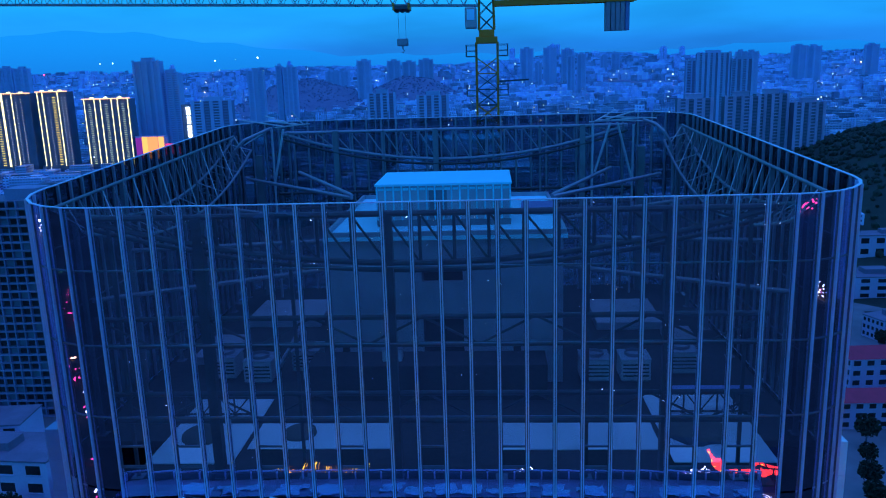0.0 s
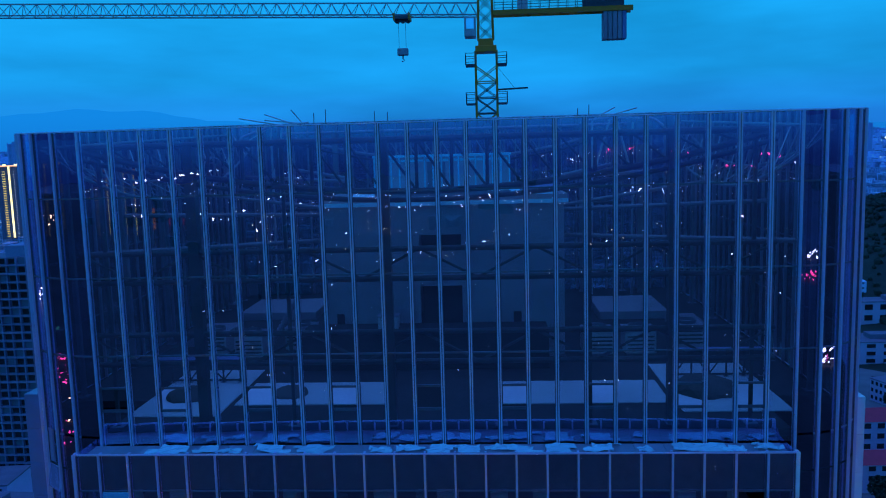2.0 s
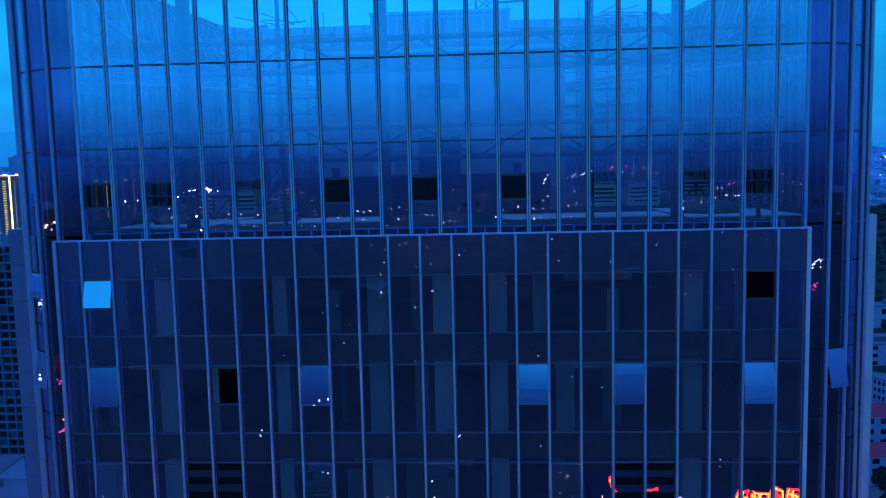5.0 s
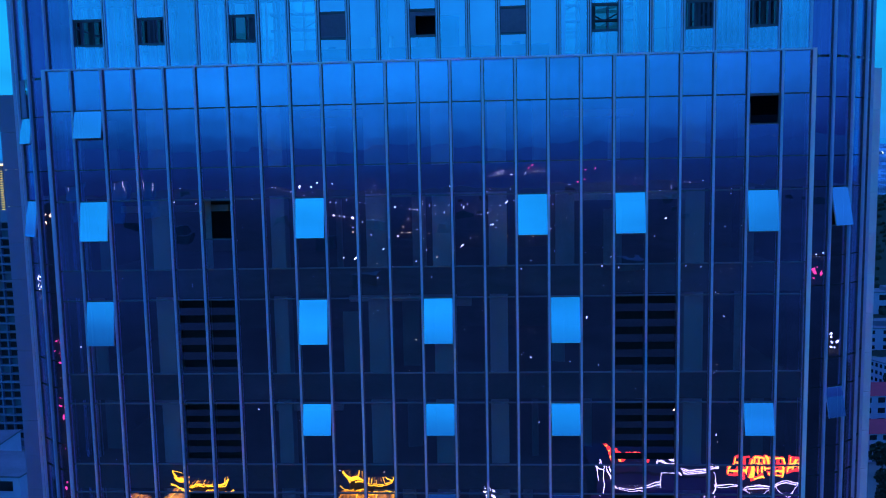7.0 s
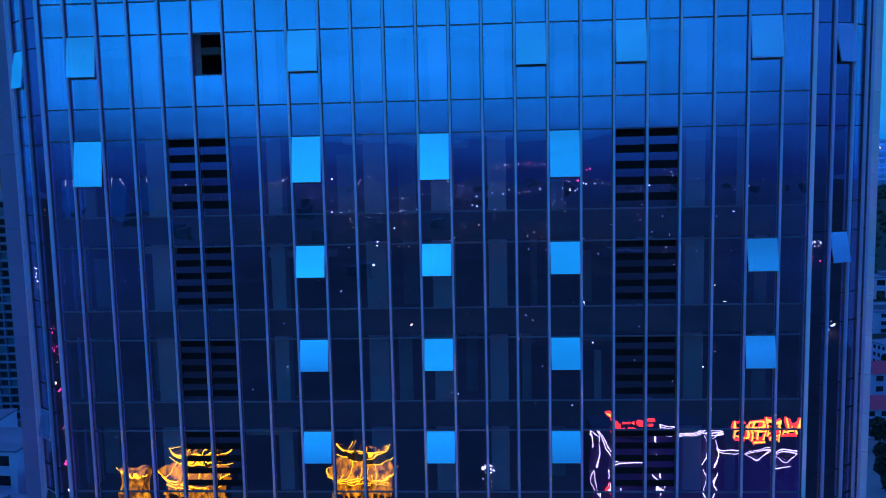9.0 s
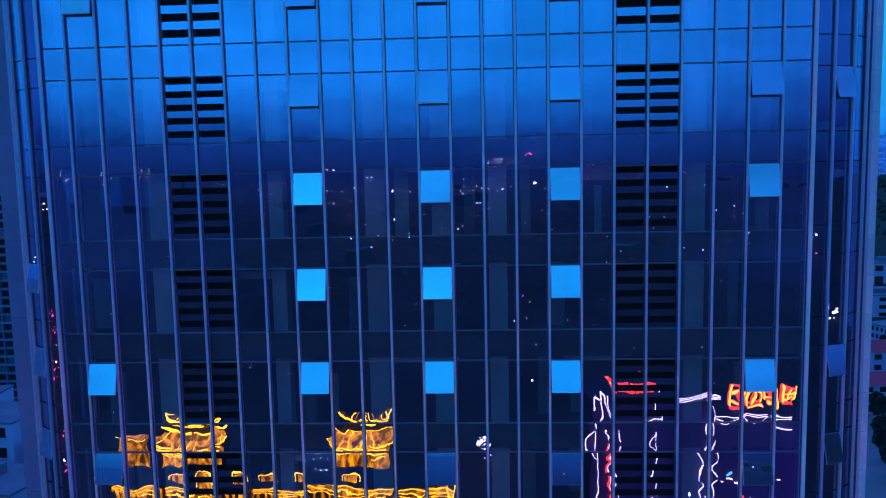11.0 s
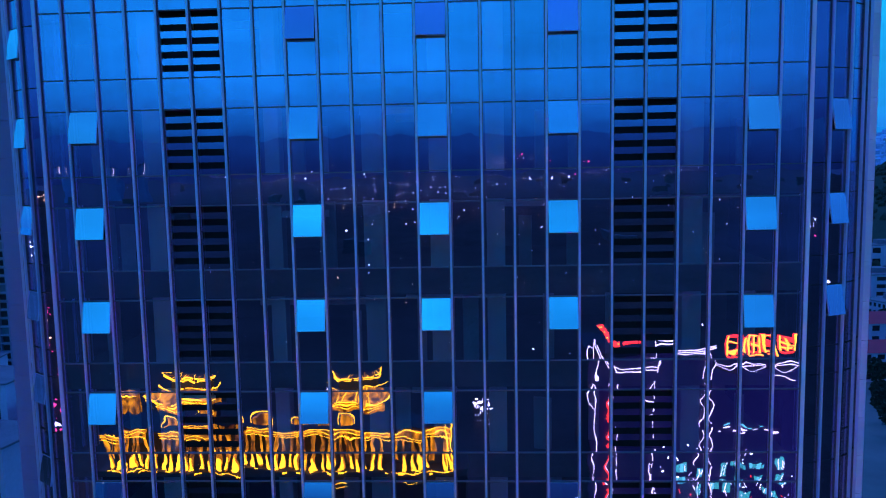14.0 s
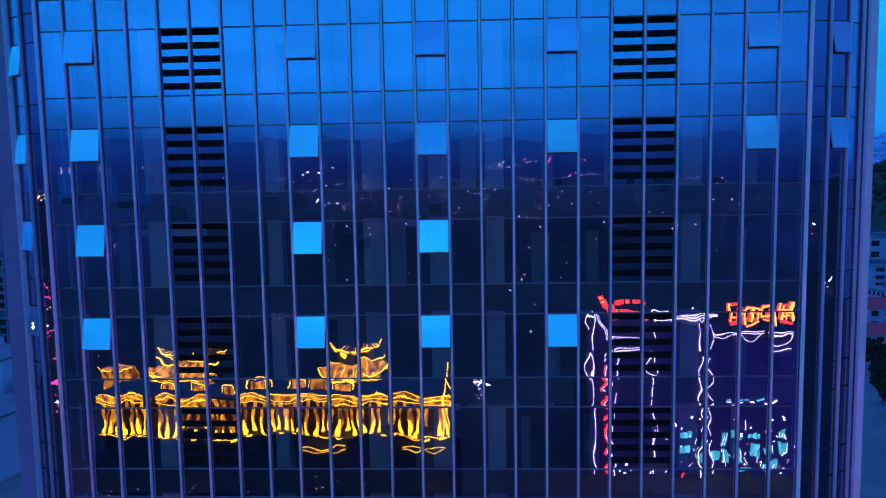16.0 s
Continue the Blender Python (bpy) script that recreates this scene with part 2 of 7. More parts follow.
M_PANEL_SHADED = surface("shaded_cladding_panel", (0.21, 0.24, 0.42), (0.28, 0.32, 0.54), 0.35, 0.0, 0.7, 14, 0.1, 0.004, 0.07)
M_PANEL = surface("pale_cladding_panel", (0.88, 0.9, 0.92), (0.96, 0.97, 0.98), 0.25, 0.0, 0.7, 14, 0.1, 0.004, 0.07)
M_STEEL = surface("primed_steel", (0.17, 0.17, 0.19), (0.31, 0.31, 0.34), 0.5, 0.2, 1.0, 16, 0.2, 0.006)
M_STEEL_DARK = surface("dark_primed_steel", (0.045, 0.045, 0.05), (0.09, 0.09, 0.1), 0.5, 0.2, 1.0, 16, 0.2, 0.006)
M_STEEL_PALE = surface("galvanised_tube", (0.29, 0.28, 0.33), (0.43, 0.42, 0.48), 0.4, 0.3, 1.6, 22, 0.15, 0.004)
M_PIPE = surface("new_galvanised_tube", (0.55, 0.57, 0.6), (0.75, 0.77, 0.8), 0.35, 0.4, 1.6, 22, 0.1, 0.003)
M_CONCRETE = surface("raw_concrete", (0.3, 0.27, 0.3), (0.5, 0.45, 0.5), 0.85, 0, 0.35, 9, 0.4, 0.02)
# near-black wall; the violet cast of the neon glow is in its colour
M_VIOLET = surface("neon_tinted_dark_wall", (0.014, 0.012, 0.02), (0.024, 0.02, 0.032), 0.8, 0, 0.2, 4, 0.3, 0.02)
M_TILE = surface("black_roof_tile", (0.012, 0.012, 0.013), (0.026, 0.026, 0.028), 0.7, 0, 1.0, 8, 0.3, 0.02)
# near-black in place of the trusses' shade on the deck; plant room shares it
M_DECK_DARK = surface("shade_dark_roofing", (0.018, 0.018, 0.02), (0.045, 0.045, 0.048), 0.8, 0, 0.25, 6, 0.4, 0.02)
M_DECK = surface("screeded_deck", (0.56, 0.58, 0.6), (0.76, 0.78, 0.8), 0.8, 0, 0.25, 6, 0.4, 0.02)
M_TERRACE = surface("pale_terrace_paint", (0.24, 0.84, 0.86), (0.34, 0.94, 0.95), 0.7, 0, 0.3, 6, 0.3, 0.015)
M_BLACK = surface("unlit_black", (0.008, 0.008, 0.009), (0.02, 0.02, 0.022), 0.9)
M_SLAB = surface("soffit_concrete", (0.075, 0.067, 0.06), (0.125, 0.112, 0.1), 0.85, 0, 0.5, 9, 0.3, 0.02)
M_COLUMN = surface("plastered_column", (0.46, 0.46, 0.48), (0.6, 0.6, 0.62), 0.8, 0, 0.8, 12, 0.2, 0.008)
M_PARTITION = surface("bare_plasterboard", (0.24, 0.25, 0.26), (0.44, 0.45, 0.46), 0.85, 0, 0.8, 10, 0.2, 0.01, 0.35)
M_FILM = surface("torn_protective_film", (0.4, 0.96, 0.92), (0.55, 0.99, 0.96), 0.16, 0, 3, 12, 0.6, 0.03)
M_YELLOW = surface("crane_yellow", (0.95, 0.22, 0.01), (1.0, 0.3, 0.015), 0.5, 0, 2, 18, 0.2, 0.006)
M_CRANE = surface("crane_jib_steel", (0.05, 0.06, 0.08), (0.13, 0.14, 0.16), 0.5, 0.2, 2, 18, 0.2, 0.006)
M_CONT_ROOF = surface("container_roof", (0.12, 0.8, 0.88), (0.2, 0.9, 0.94), 0.45, 0.0, 0.6, 10, 0.2, 0.01)
M_CONT_WALL = surface("container_wall", (0.36, 0.38, 0.41), (0.52, 0.54, 0.56), 0.5, 0.1, 0.8, 14, 0.2, 0.01)
M_UNIT = surface("painted_unit_sheet", (0.5, 0.5, 0.5), (0.66, 0.66, 0.65), 0.5, 0.1, 1.4, 16, 0.2, 0.006)
M_BOARD = surface("blue_sheet_board", (0.18, 0.2, 0.42), (0.3, 0.32, 0.55), 0.4)

# ---- building helpers ----
def bx(bm, x0, x1, y0, y1, z0, z1):
    """A box between two corners."""
    v = [bm.verts.new((x, y, z)) for x in (x0, x1) for y in (y0, y1) for z in (z0, z1)]
    for f in ((0, 1, 3, 2), (4, 6, 7, 5), (0, 4, 5, 1), (2, 3, 7, 6), (0, 2, 6, 4), (1, 5, 7, 3)):
        bm.faces.new([v[i] for i in f])
    return v


def bevel(bm, width=0.02, segments=1):
    bmesh.ops.bevel(bm, geom=list(bm.edges), offset=width, segments=segments, affect="EDGES", profile=0.6)


def bar(bm, a, b, width, height=None, sides=4):
    """A straight member from a to b: square (4 sides) or round."""
    a, b = Vector(a), Vector(b)
    height = width if height is None else height
    way = b - a
    q = way.to_track_quat("Z", "Y")
    rings = []
    for end in (a, b):
        ring = []
        for k in range(sides):
            ang = 2 * math.pi * (k + 0.5) / sides
            r = 0.7071 if sides == 4 else 0.5
            ring.append(bm.verts.new(end + q @ Vector((math.cos(ang) * width * r, math.sin(ang) * height * r, 0))))
        rings.append(ring)
    for k in range(sides):
        j = (k + 1) % sides
        bm.faces.new((rings[0][k], rings[0][j], rings[1][j], rings[1][k]))
    bm.faces.new(rings[0][::-1])
    bm.faces.new(rings[1])


def pipe(bm, points, width, sides=8):
    """A bent tube through several points, in one piece."""
    pts = [Vector(p) for p in points]
    rings = []
    for i, p in enumerate(pts):
        way = pts[min(i + 1, len(pts) - 1)] - pts[max(i - 1, 0)]
        q = way.to_track_quat("Z", "Y")
        rings.append([bm.verts.new(p + q @ Vector((math.cos(2 * math.pi * k / sides) * width / 2, math.sin(2 * math.pi * k / sides) * width / 2, 0))) for k in range(sides)])
    for r, s in zip(rings, rings[1:]):
        for k in range(sides):
            j = (k + 1) % sides
            bm.faces.new((r[k], r[j], s[j], s[k]))
    bm.faces.new(rings[0][::-1])
    bm.faces.new(rings[-1])


def mesh_of(name, bm, *mats):
    bmesh.ops.recalc_face_normals(bm, faces=bm.faces)
    me = bpy.data.meshes.new(name)
    bm.to_mesh(me)
    bm.free()
    for m in mats:
        me.materials.append(m)
    return me


def part(name, bm, material, parent, label=""):
    ob = new(name, mesh_of(name, bm, material))
    ob.parent = parent
    return tagged(ob, label)


def piece(name, me, parent, m):
    """An object of its own on a shared mesh, under a thing or a part."""
    ob = new(name, me)
    ob.parent = parent
    ob.matrix_basis = m
    return ob


def thing(name, label, category, group="", kind="", at=(0, 0, 0)):
    ob = new(name)
    ob.empty_display_size = 0.2
    ob.location = at
    return tagged(ob, label, category, group, kind)


def solid(name, bm, material, label, category, group="", kind=""):
    return tagged(new(name, mesh_of(name, bm, material)), label, category, group, kind)


BOXES = {}


def box_mesh(name, w, d, h, mat, edge=0.0, at=(0, 0, 0)):
    """A shared box mesh, centred, with softened edges."""
    key = (name, round(w, 3), round(d, 3), round(h, 3), mat.name)
    if key not in BOXES:
        bm = bmesh.new()
        bx(bm, -w / 2, w / 2, -d / 2, d / 2, -h / 2, h / 2)
        if edge:
            bevel(bm, edge)
        BOXES[key] = mesh_of(name, bm, mat)
    return BOXES[key]


def pane_mesh(w, h, glass):
    """A glass pane in the xz plane, its coated face to -y."""
    key = ("pane", round(w, 3), round(h, 3), glass.name)
    if key not in BOXES:
        bm = bmesh.new()
        bx(bm, -w / 2, w / 2, -0.014, 0.014, -h / 2, h / 2)
        me = mesh_of("glass_pane", bm, glass, M_CLEAR)
        for f in me.polygons:
            f.material_index = 0 if f.normal.y < -0.5 else 1
        BOXES[key] = me
    return BOXES[key]


RND = random.Random(7)


def tilt(amount):
    """The small random lean of a glazed pane."""
    return pose(0, 0, 0, RND.gauss(0, amount), 0, RND.gauss(0, amount))

# ---- the ground ----
bm = bmesh.new()
bmesh.ops.create_circle(bm, cap_ends=True, segments=64, radius=4900)
M_GROUND = surface("dusty_city_ground", (0.14, 0.14, 0.15), (0.3, 0.3, 0.31), 0.95, 0, 0.012, 0.11, 0.2, 0.05, 0.0, spec=0.1)
g = solid("ground", bm, M_GROUND, "dark ground of the city spreading to the horizon", "ground", kind="structure")
g.location.z = GROUND

# ---- the tower: outline of the glazed body with round corners ----
FRONT, BACK, WEST, EAST, CORNER = 2.05, 40.0, -21.75, 19.65, 4.05
BEND_WEST, BEND_EAST = 5.05, 4.05
PARAPET, COPING = 91.82, 91.44


def rim(y):
    """The height of the crown's edge, which rises to the back."""
    return 106.28 + 0.047 * (y - FRONT)


CUBIC = (0.000248, -0.00167, 1.3136, -0.938)


def bay_line(u):
    return CUBIC[0] * u ** 3 + CUBIC[1] * u ** 2 + CUBIC[2] * u + CUBIC[3]


def outline():
    """Mullion places round the body, each with the angle of its bay, in four named runs."""
    runs = {}
    # the bays widen a little towards the corners
    runs["front"] = [(bay_line(k - 12.5), FRONT) for k in range(1, 26)]
    runs["front"][0], runs["front"][-1] = (WEST + BEND_WEST, FRONT), (EAST - BEND_EAST, FRONT)

    def arc(cx, cy, a0, a1, count=5, r=CORNER):
        return [(cx + r * math.cos(radians(a0 + (a1 - a0) * k / count)), cy + r * math.sin(radians(a0 + (a1 - a0) * k / count))) for k in range(count + 1)]

    runs["corner_west"] = arc(WEST + BEND_WEST, FRONT + BEND_WEST, 180, 270, 6, BEND_WEST)
    runs["corner_east"] = arc(EAST - BEND_EAST, FRONT + BEND_EAST, 270, 360, 6, BEND_EAST)
    n = 22
    runs["west"] = [(WEST, BACK - CORNER - (BACK - FRONT - CORNER - BEND_WEST) * k / n) for k in range(n + 1)]
    runs["east"] = [(EAST, FRONT + BEND_EAST + (BACK - FRONT - CORNER - BEND_EAST) * k / n) for k in range(n + 1)]
    runs["corner_north_east"] = arc(EAST - CORNER, BACK - CORNER, 0, 90)
    runs["corner_north_west"] = arc(WEST + CORNER, BACK - CORNER, 90, 180)
    n = 24
    runs["back"] = [(EAST - CORNER - (EAST - WEST - 2 * CORNER) * k / n, BACK) for k in range(n + 1)]
    return runs


RUNS = outline()

# storeys of the glazed face: top and foot of the clear band; the opaque band lies below it
BANDS = [(90.06, 87.55), (86.2, 83.18), (81.85, 78.57), (77.25, 74.48)] + [(73.18 - 4.07 * k, 70.41 - 4.07 * k) for k in range(10)]
CROWN = [103.25, 99.5, 95.78, PARAPET]


def bay_frame(p, q, z):
    """The pose of a bay between two plan points: x along the wall, -y outwards."""
    ang = math.degrees(math.atan2(q[1] - p[1], q[0] - p[0]))
    return pose((p[0] + q[0]) / 2, (p[1] + q[1]) / 2, z, 0, 0, ang)


def transom_at(parent, p, q, z, wide=0.055, mat=None):
    w = math.dist(p, q)
    piece("transom", box_mesh("transom", w, 0.09, wide, mat or M_TRANSOM), parent, bay_frame(p, q, z) @ pose(0, -0.012, 0))


def fin(parent, x, y, ang, z0, z1, deep=0.17, wide=0.1, metal=None):
    """A vertical mullion: an outer cap, a neck and an inner box."""
    key = ("fin", round(z1 - z0, 2), deep, wide, metal)
    if key not in BOXES:
        b = bmesh.new()
        h = z1 - z0
        rib = wide * 0.34
        bx(b, -wide / 2, -wide / 2 + rib, -deep, -deep + 0.07, 0, h)
        bx(b, wide / 2 - rib, wide / 2, -deep, -deep + 0.07, 0, h)
        n = len(b.faces) if metal is M_ALU_CROWN else len(b.faces) + 6
        bx(b, -wide * 0.3, wide * 0.3, -deep + (0.03 if metal is M_ALU_CROWN else 0.012), -0.05, 0, h)
        bx(b, -wide * 0.5 - 0.034, wide * 0.5 + 0.034, -0.05, -0.016, 0, h)
        k = len(b.faces)
        bx(b, -wide * 0.5, wide * 0.5, 0.016, 0.16, 0, h)
        me = mesh_of("mullion", b, metal or M_ALU, M_TRANSOM)
        for f in me.polygons[n:k]:
            f.material_index = 1
        BOXES[key] = me
    piece("mullion", BOXES[key], parent, pose(x, y, z0, 0, 0, ang))


def awning(parent, m, w, h, opened, glass=True):
    """A top-hung window: a fixed frame, and a sash with its glass swung out by some degrees."""
    key = ("frame", round(w, 2), round(h, 2))
    if key not in BOXES:
        b = bmesh.new()
        t = 0.05
        bx(b, -w / 2, -w / 2 + t, -0.03, 0.09, -h, 0)
        bx(b, w / 2 - t, w / 2, -0.03, 0.09, -h, 0)
        bx(b, -w / 2 + t, w / 2 - t, -0.03, 0.09, -t, 0)
        bx(b, -w / 2 + t, w / 2 - t, -0.03, 0.09, -h, -h + t)
        BOXES[key] = mesh_of("window_frame", b, M_TRANSOM)
        b = bmesh.new()
        t = 0.045
        w2, h2 = w - 0.04, h - 0.03
        bx(b, -w2 / 2, -w2 / 2 + t, -0.02, 0.03, -h2, 0)
        bx(b, w2 / 2 - t, w2 / 2, -0.02, 0.03, -h2, 0)
        bx(b, -w2 / 2 + t, w2 / 2 - t, -0.02, 0.03, -t, 0)
        bx(b, -w2 / 2 + t, w2 / 2 - t, -0.02, 0.03, -h2, -h2 + t)
        BOXES[("sash",) + key[1:]] = mesh_of("sash_frame", b, M_ALU)
    win = new("awning_window")
    win.empty_display_size, win.parent, win.matrix_basis = 0.2, parent, m
    tagged(win, "top-hung window swung open" if opened and glass else "window opening with no sash")
    piece("window_frame", BOXES[key], win, Matrix())
    if glass:
        swing = pose(0, -0.06, -0.015, -opened)
        piece("sash_frame", BOXES[("sash",) + key[1:]], win, swing)
        piece("sash_glass", pane_mesh(w - 0.05, h - 0.04, M_SASH_GLASS), win, swing @ pose(0, -0.012, -(h - 0.03) / 2) @ tilt(0.15))


def louvre(parent, m, w, h):
    """A ventilation opening with a dark back and white slats."""
    lv = new("louvre")
    lv.empty_display_size, lv.parent, lv.matrix_basis = 0.2, parent, m
    tagged(lv, "dark vent opening with five mirrored glass slats")
    # black back and hood drawn in place of the unlit depth
    piece("vent_back", box_mesh("vent_back", w, 0.03, h, M_BLACK), lv, pose(0, 0.5, -h / 2))
    piece("vent_hood", box_mesh("vent_hood", w, 0.44, 0.03, M_BLACK), lv, pose(0, 0.27, -0.03))
    n = 5
    for k in range(n):
        z = -h * (k + 0.78) / n
        piece("slat", pane_mesh(w - 0.02, h / n * 0.5, M_GLASS), lv, pose(0, 0.02, z, RND.gauss(0, 0.25), 0, RND.gauss(0, 0.12)))


# the projecting front: bay edges
EDGES = [-16.97] + [-6.42 + 1.343 * n for n in range(-7, 16)] + [14.96]
SASHES = [{1: 0}, {1: 0, 8: 0, 15: 0, 18: 0, 22: 0}, {1: 0, 8: 0, 12: 0, 16: 0}, {8: 0, 12: 0, 16: 0, 22: 0}, {8: 0, 12: 0, 16: 0, 22: 0}, {8: 0, 12: 0, 16: 0},
          {1: 0, 8: 0, 12: 0, 16: 0, 22: 0}, {1: 0, 8: 0, 12: 0, 16: 0, 22: 0}, {1: 0, 8: 0, 12: 0, 16: 0, 22: 0}, {1: 0, 8: 0, 12: 0}, {1: 0, 8: 0, 12: 0, 16: 0}]
SASH_HIGH = [1.2, 1.72, 1.95] + [1.38] * 20
BARE = [(0, 22), (1, 5)]
HALF_SHUT = {(4, 8): 3.0, (4, 22): 1.2, (7, 8): 3.2, (7, 22): 2.4, (8, 1): 2.2, (8, 22): 2.6, (8, 8): 1.4, (8, 16): 1.2}
CORNER_SASH = {"corner_west": {0: 3, 1: 3, 5: 3, 6: 3, 7: 3, 8: 3, 9: 3, 10: 3}, "corner_east": {1: 1, 3: 1, 6: 1, 7: 1, 8: 1}}


def glaze(parent, name, p, q, z1, z0, inset=0.05, glass=None, yaw=0.0):
    w, h = math.dist(p, q) - inset, z1 - z0 - 0.05
    piece(name, pane_mesh(w, h, glass or M_GLASS), parent, bay_frame(p, q, (z0 + z1) / 2) @ pose(0, 0, 0, 0, 0, yaw) @ tilt(0.07))


for s, (top, foot) in enumerate(BANDS):
    low = BANDS[s + 1][0] if s + 1 < len(BANDS) else foot - 1.3
    storey = thing("curtain_wall_storey", "storey of mirrored blue glass between aluminium mullions", "curtain wall", "storeys of the projecting front", "structure")
    for i in range(24):
        p, q = (EDGES[i], 0.0), (EDGES[i + 1], 0.0)
        w = q[0] - p[0]
        mid = (p[0] + q[0]) / 2
        vent = s >= 2 and i in (4, 5, 18, 19)
        if vent:
            louvre(storey, pose(mid, 0, top), w - 0.06, top - foot)
        elif i in SASHES[s] if s < len(SASHES) else False:
            h = SASH_HIGH[s]
            awning(storey, pose(mid, 0, top - 0.02), w - 0.08, h, (13.5 if s == 0 else 8.6 if s == 1 else 8.0 if s == 2 else 12.4) - HALF_SHUT.get((s, i), 0) + RND.uniform(-1.3, 1.3))
            glaze(storey, "vision_pane", p, q, top - h, foot)
            transom_at(storey, p, q, top - h - 0.02)
        elif (s, i) in BARE:
            h = SASH_HIGH[s]
            awning(storey, pose(mid, 0, top - 0.02), w - 0.08, h, 0, False)
            glaze(storey, "vision_pane", p, q, top - h, foot)
        else:
            glaze(storey, "vision_pane", p, q, top, foot)
        glaze(storey, "spandrel_pane", p, q, foot, low)
        transom_at(storey, p, q, top)
        transom_at(storey, p, q, foot)
    if s == 0:
        for i in range(24):
            glaze(storey, "spandrel_pane", (EDGES[i], 0.0), (EDGES[i + 1], 0.0), PARAPET - 0.04, top)
        bm = bmesh.new()
        bx(bm, EDGES[0] + 0.1, EDGES[-1] - 0.1, 0.03, 0.1, top + 0.05, PARAPET - 0.05)
        part("parapet_back", bm, M_TRANSOM, storey, "dark sheet behind the parapet glass")
    # returns of the projecting front
    for p, q in (((EDGES[0], FRONT), (EDGES[0], 0.0)), ((EDGES[-1], 0.0), (EDGES[-1], FRONT))):
        glaze(storey, "return_pane", p, q, top + (1.7 if s == 0 else 0), low)
    # round corners of the body
    for run in ("corner_west", "corner_east"):
        pts = RUNS[run]
        for i, (p, q) in enumerate(zip(pts, pts[1:])):
            w = math.dist(p, q)
            if CORNER_SASH[run].get(s) == i:
                h = SASH_HIGH[s]
                awning(storey, bay_frame(p, q, top - 0.02), w - 0.08, h, 12 if run == "corner_east" else 7.5)
                glaze(storey, "corner_pane", p, q, top - h, foot, glass=M_GLASS_CORNER)
            else:
                glaze(storey, "corner_pane", p, q, top + (1.7 if s == 0 else 0), foot, glass=M_GLASS_CORNER)
            glaze(storey, "corner_pane", p, q, foot, low, glass=M_GLASS_CORNER)
            transom_at(storey, p, q, top, 0.035, M_GASKET)
            transom_at(storey, p, q, foot, 0.035, M_GASKET)

LOWEST = BANDS[-1][1] - 1.3
fins = thing("facade_mullions", "slim aluminium mullions running the height of the front", "mullion", kind="structure")
for k, x in enumerate(EDGES):
    # the east edge mullion takes a brighter aluminium than the rest
    fin(fins, x, 0, 0, GROUND, PARAPET, wide=0.15 if k in (0, 24) else 0.088, metal=M_ALU_WHITE if k == 24 else None)
for run in ("corner_west", "corner_east"):
    pts = RUNS[run]
    for i, p in enumerate(pts):
        c = (WEST + BEND_WEST, FRONT + BEND_WEST) if run == "corner_west" else (EAST - BEND_EAST, FRONT + BEND_EAST)
        ang = math.degrees(math.atan2(p[1] - c[1], p[0] - c[0])) + 90
        fin(fins, p[0], p[1], ang, GROUND, rim(p[1]), wide=0.11)

# lower part of the front, below what the camera passes
bm = bmesh.new()
bx(bm, EDGES[0] + 0.1, EDGES[-1] - 0.1, 0.02, 0.06, GROUND, LOWEST)
solid("lower_front", bm, M_GLASS, "mirrored glass of the lower storeys", "curtain wall", kind="structure")

# coping on the projecting front
cop = thing("front_coping", "grey metal coping over the projecting front", "coping", kind="structure")
for i in range(24):
    w = EDGES[i + 1] - EDGES[i]
    piece("coping_sheet", box_mesh("coping_sheet", w - 0.012, 1.8, 0.07, M_COPING, 0.01), cop, pose((EDGES[i] + EDGES[i + 1]) / 2, 1.05, COPING - 0.04, RND.uniform(-0.15, 0.15)))
    piece("coping_lip", box_mesh("coping_lip", w - 0.012, 0.07, 0.075, M_ALU, 0.008), cop, pose((EDGES[i] + EDGES[i + 1]) / 2, -0.1, PARAPET - 0.03))


def film_scrap(x, y, size, seed):
    """A torn, crumpled scrap of pale film."""
    rr = random.Random(seed)
    b = bmesh.new()
    n, m = 9, 5
    grid = {}
    for i in range(n):
        for j in range(m):
            u, v = i / (n - 1) - 0.5, j / (m - 1) - 0.5
            if abs(u) > 0.3 and rr.random() < 0.3:
                continue
            grid[i, j] = b.verts.new((u * size * 1.5 + rr.uniform(-0.07, 0.07), v * size * 0.75 + rr.uniform(-0.08, 0.08), abs(rr.gauss(0, 0.045)) + 0.02))
    for i in range(n - 1):
        for j in range(m - 1):
            c = [(i, j), (i + 1, j), (i + 1, j + 1), (i, j + 1)]
            if all(k in grid for k in c):
                b.faces.new([grid[k] for k in c])
    loose = [v for v in b.verts if not v.link_faces]
    bmesh.ops.delete(b, geom=loose, context="VERTS")
    ob = solid("film_scrap", b, M_FILM, "torn pale protective film lying on the coping", "film", "scraps of film on the coping")
    so = ob.modifiers.new("thick", "SOLIDIFY")
    so.thickness = 0.008
    ob.matrix_basis = pose(x, y, COPING + 0.005, 0, 0, rr.uniform(-14, 14))


for k, x in enumerate((-13.1, -11.3, -9.9, -8.3, -6.2, -3.2, -1.8, -0.4, 0.9, 2.2, 3.4, 4.9, 6.9, 8.8, 10.5, 11.6, 12.8, 14.2)):
    film_scrap(x, 1.28 + 0.16 * math.sin(k * 2.3), 1.15 + 0.3 * math.cos(k * 1.7), k)

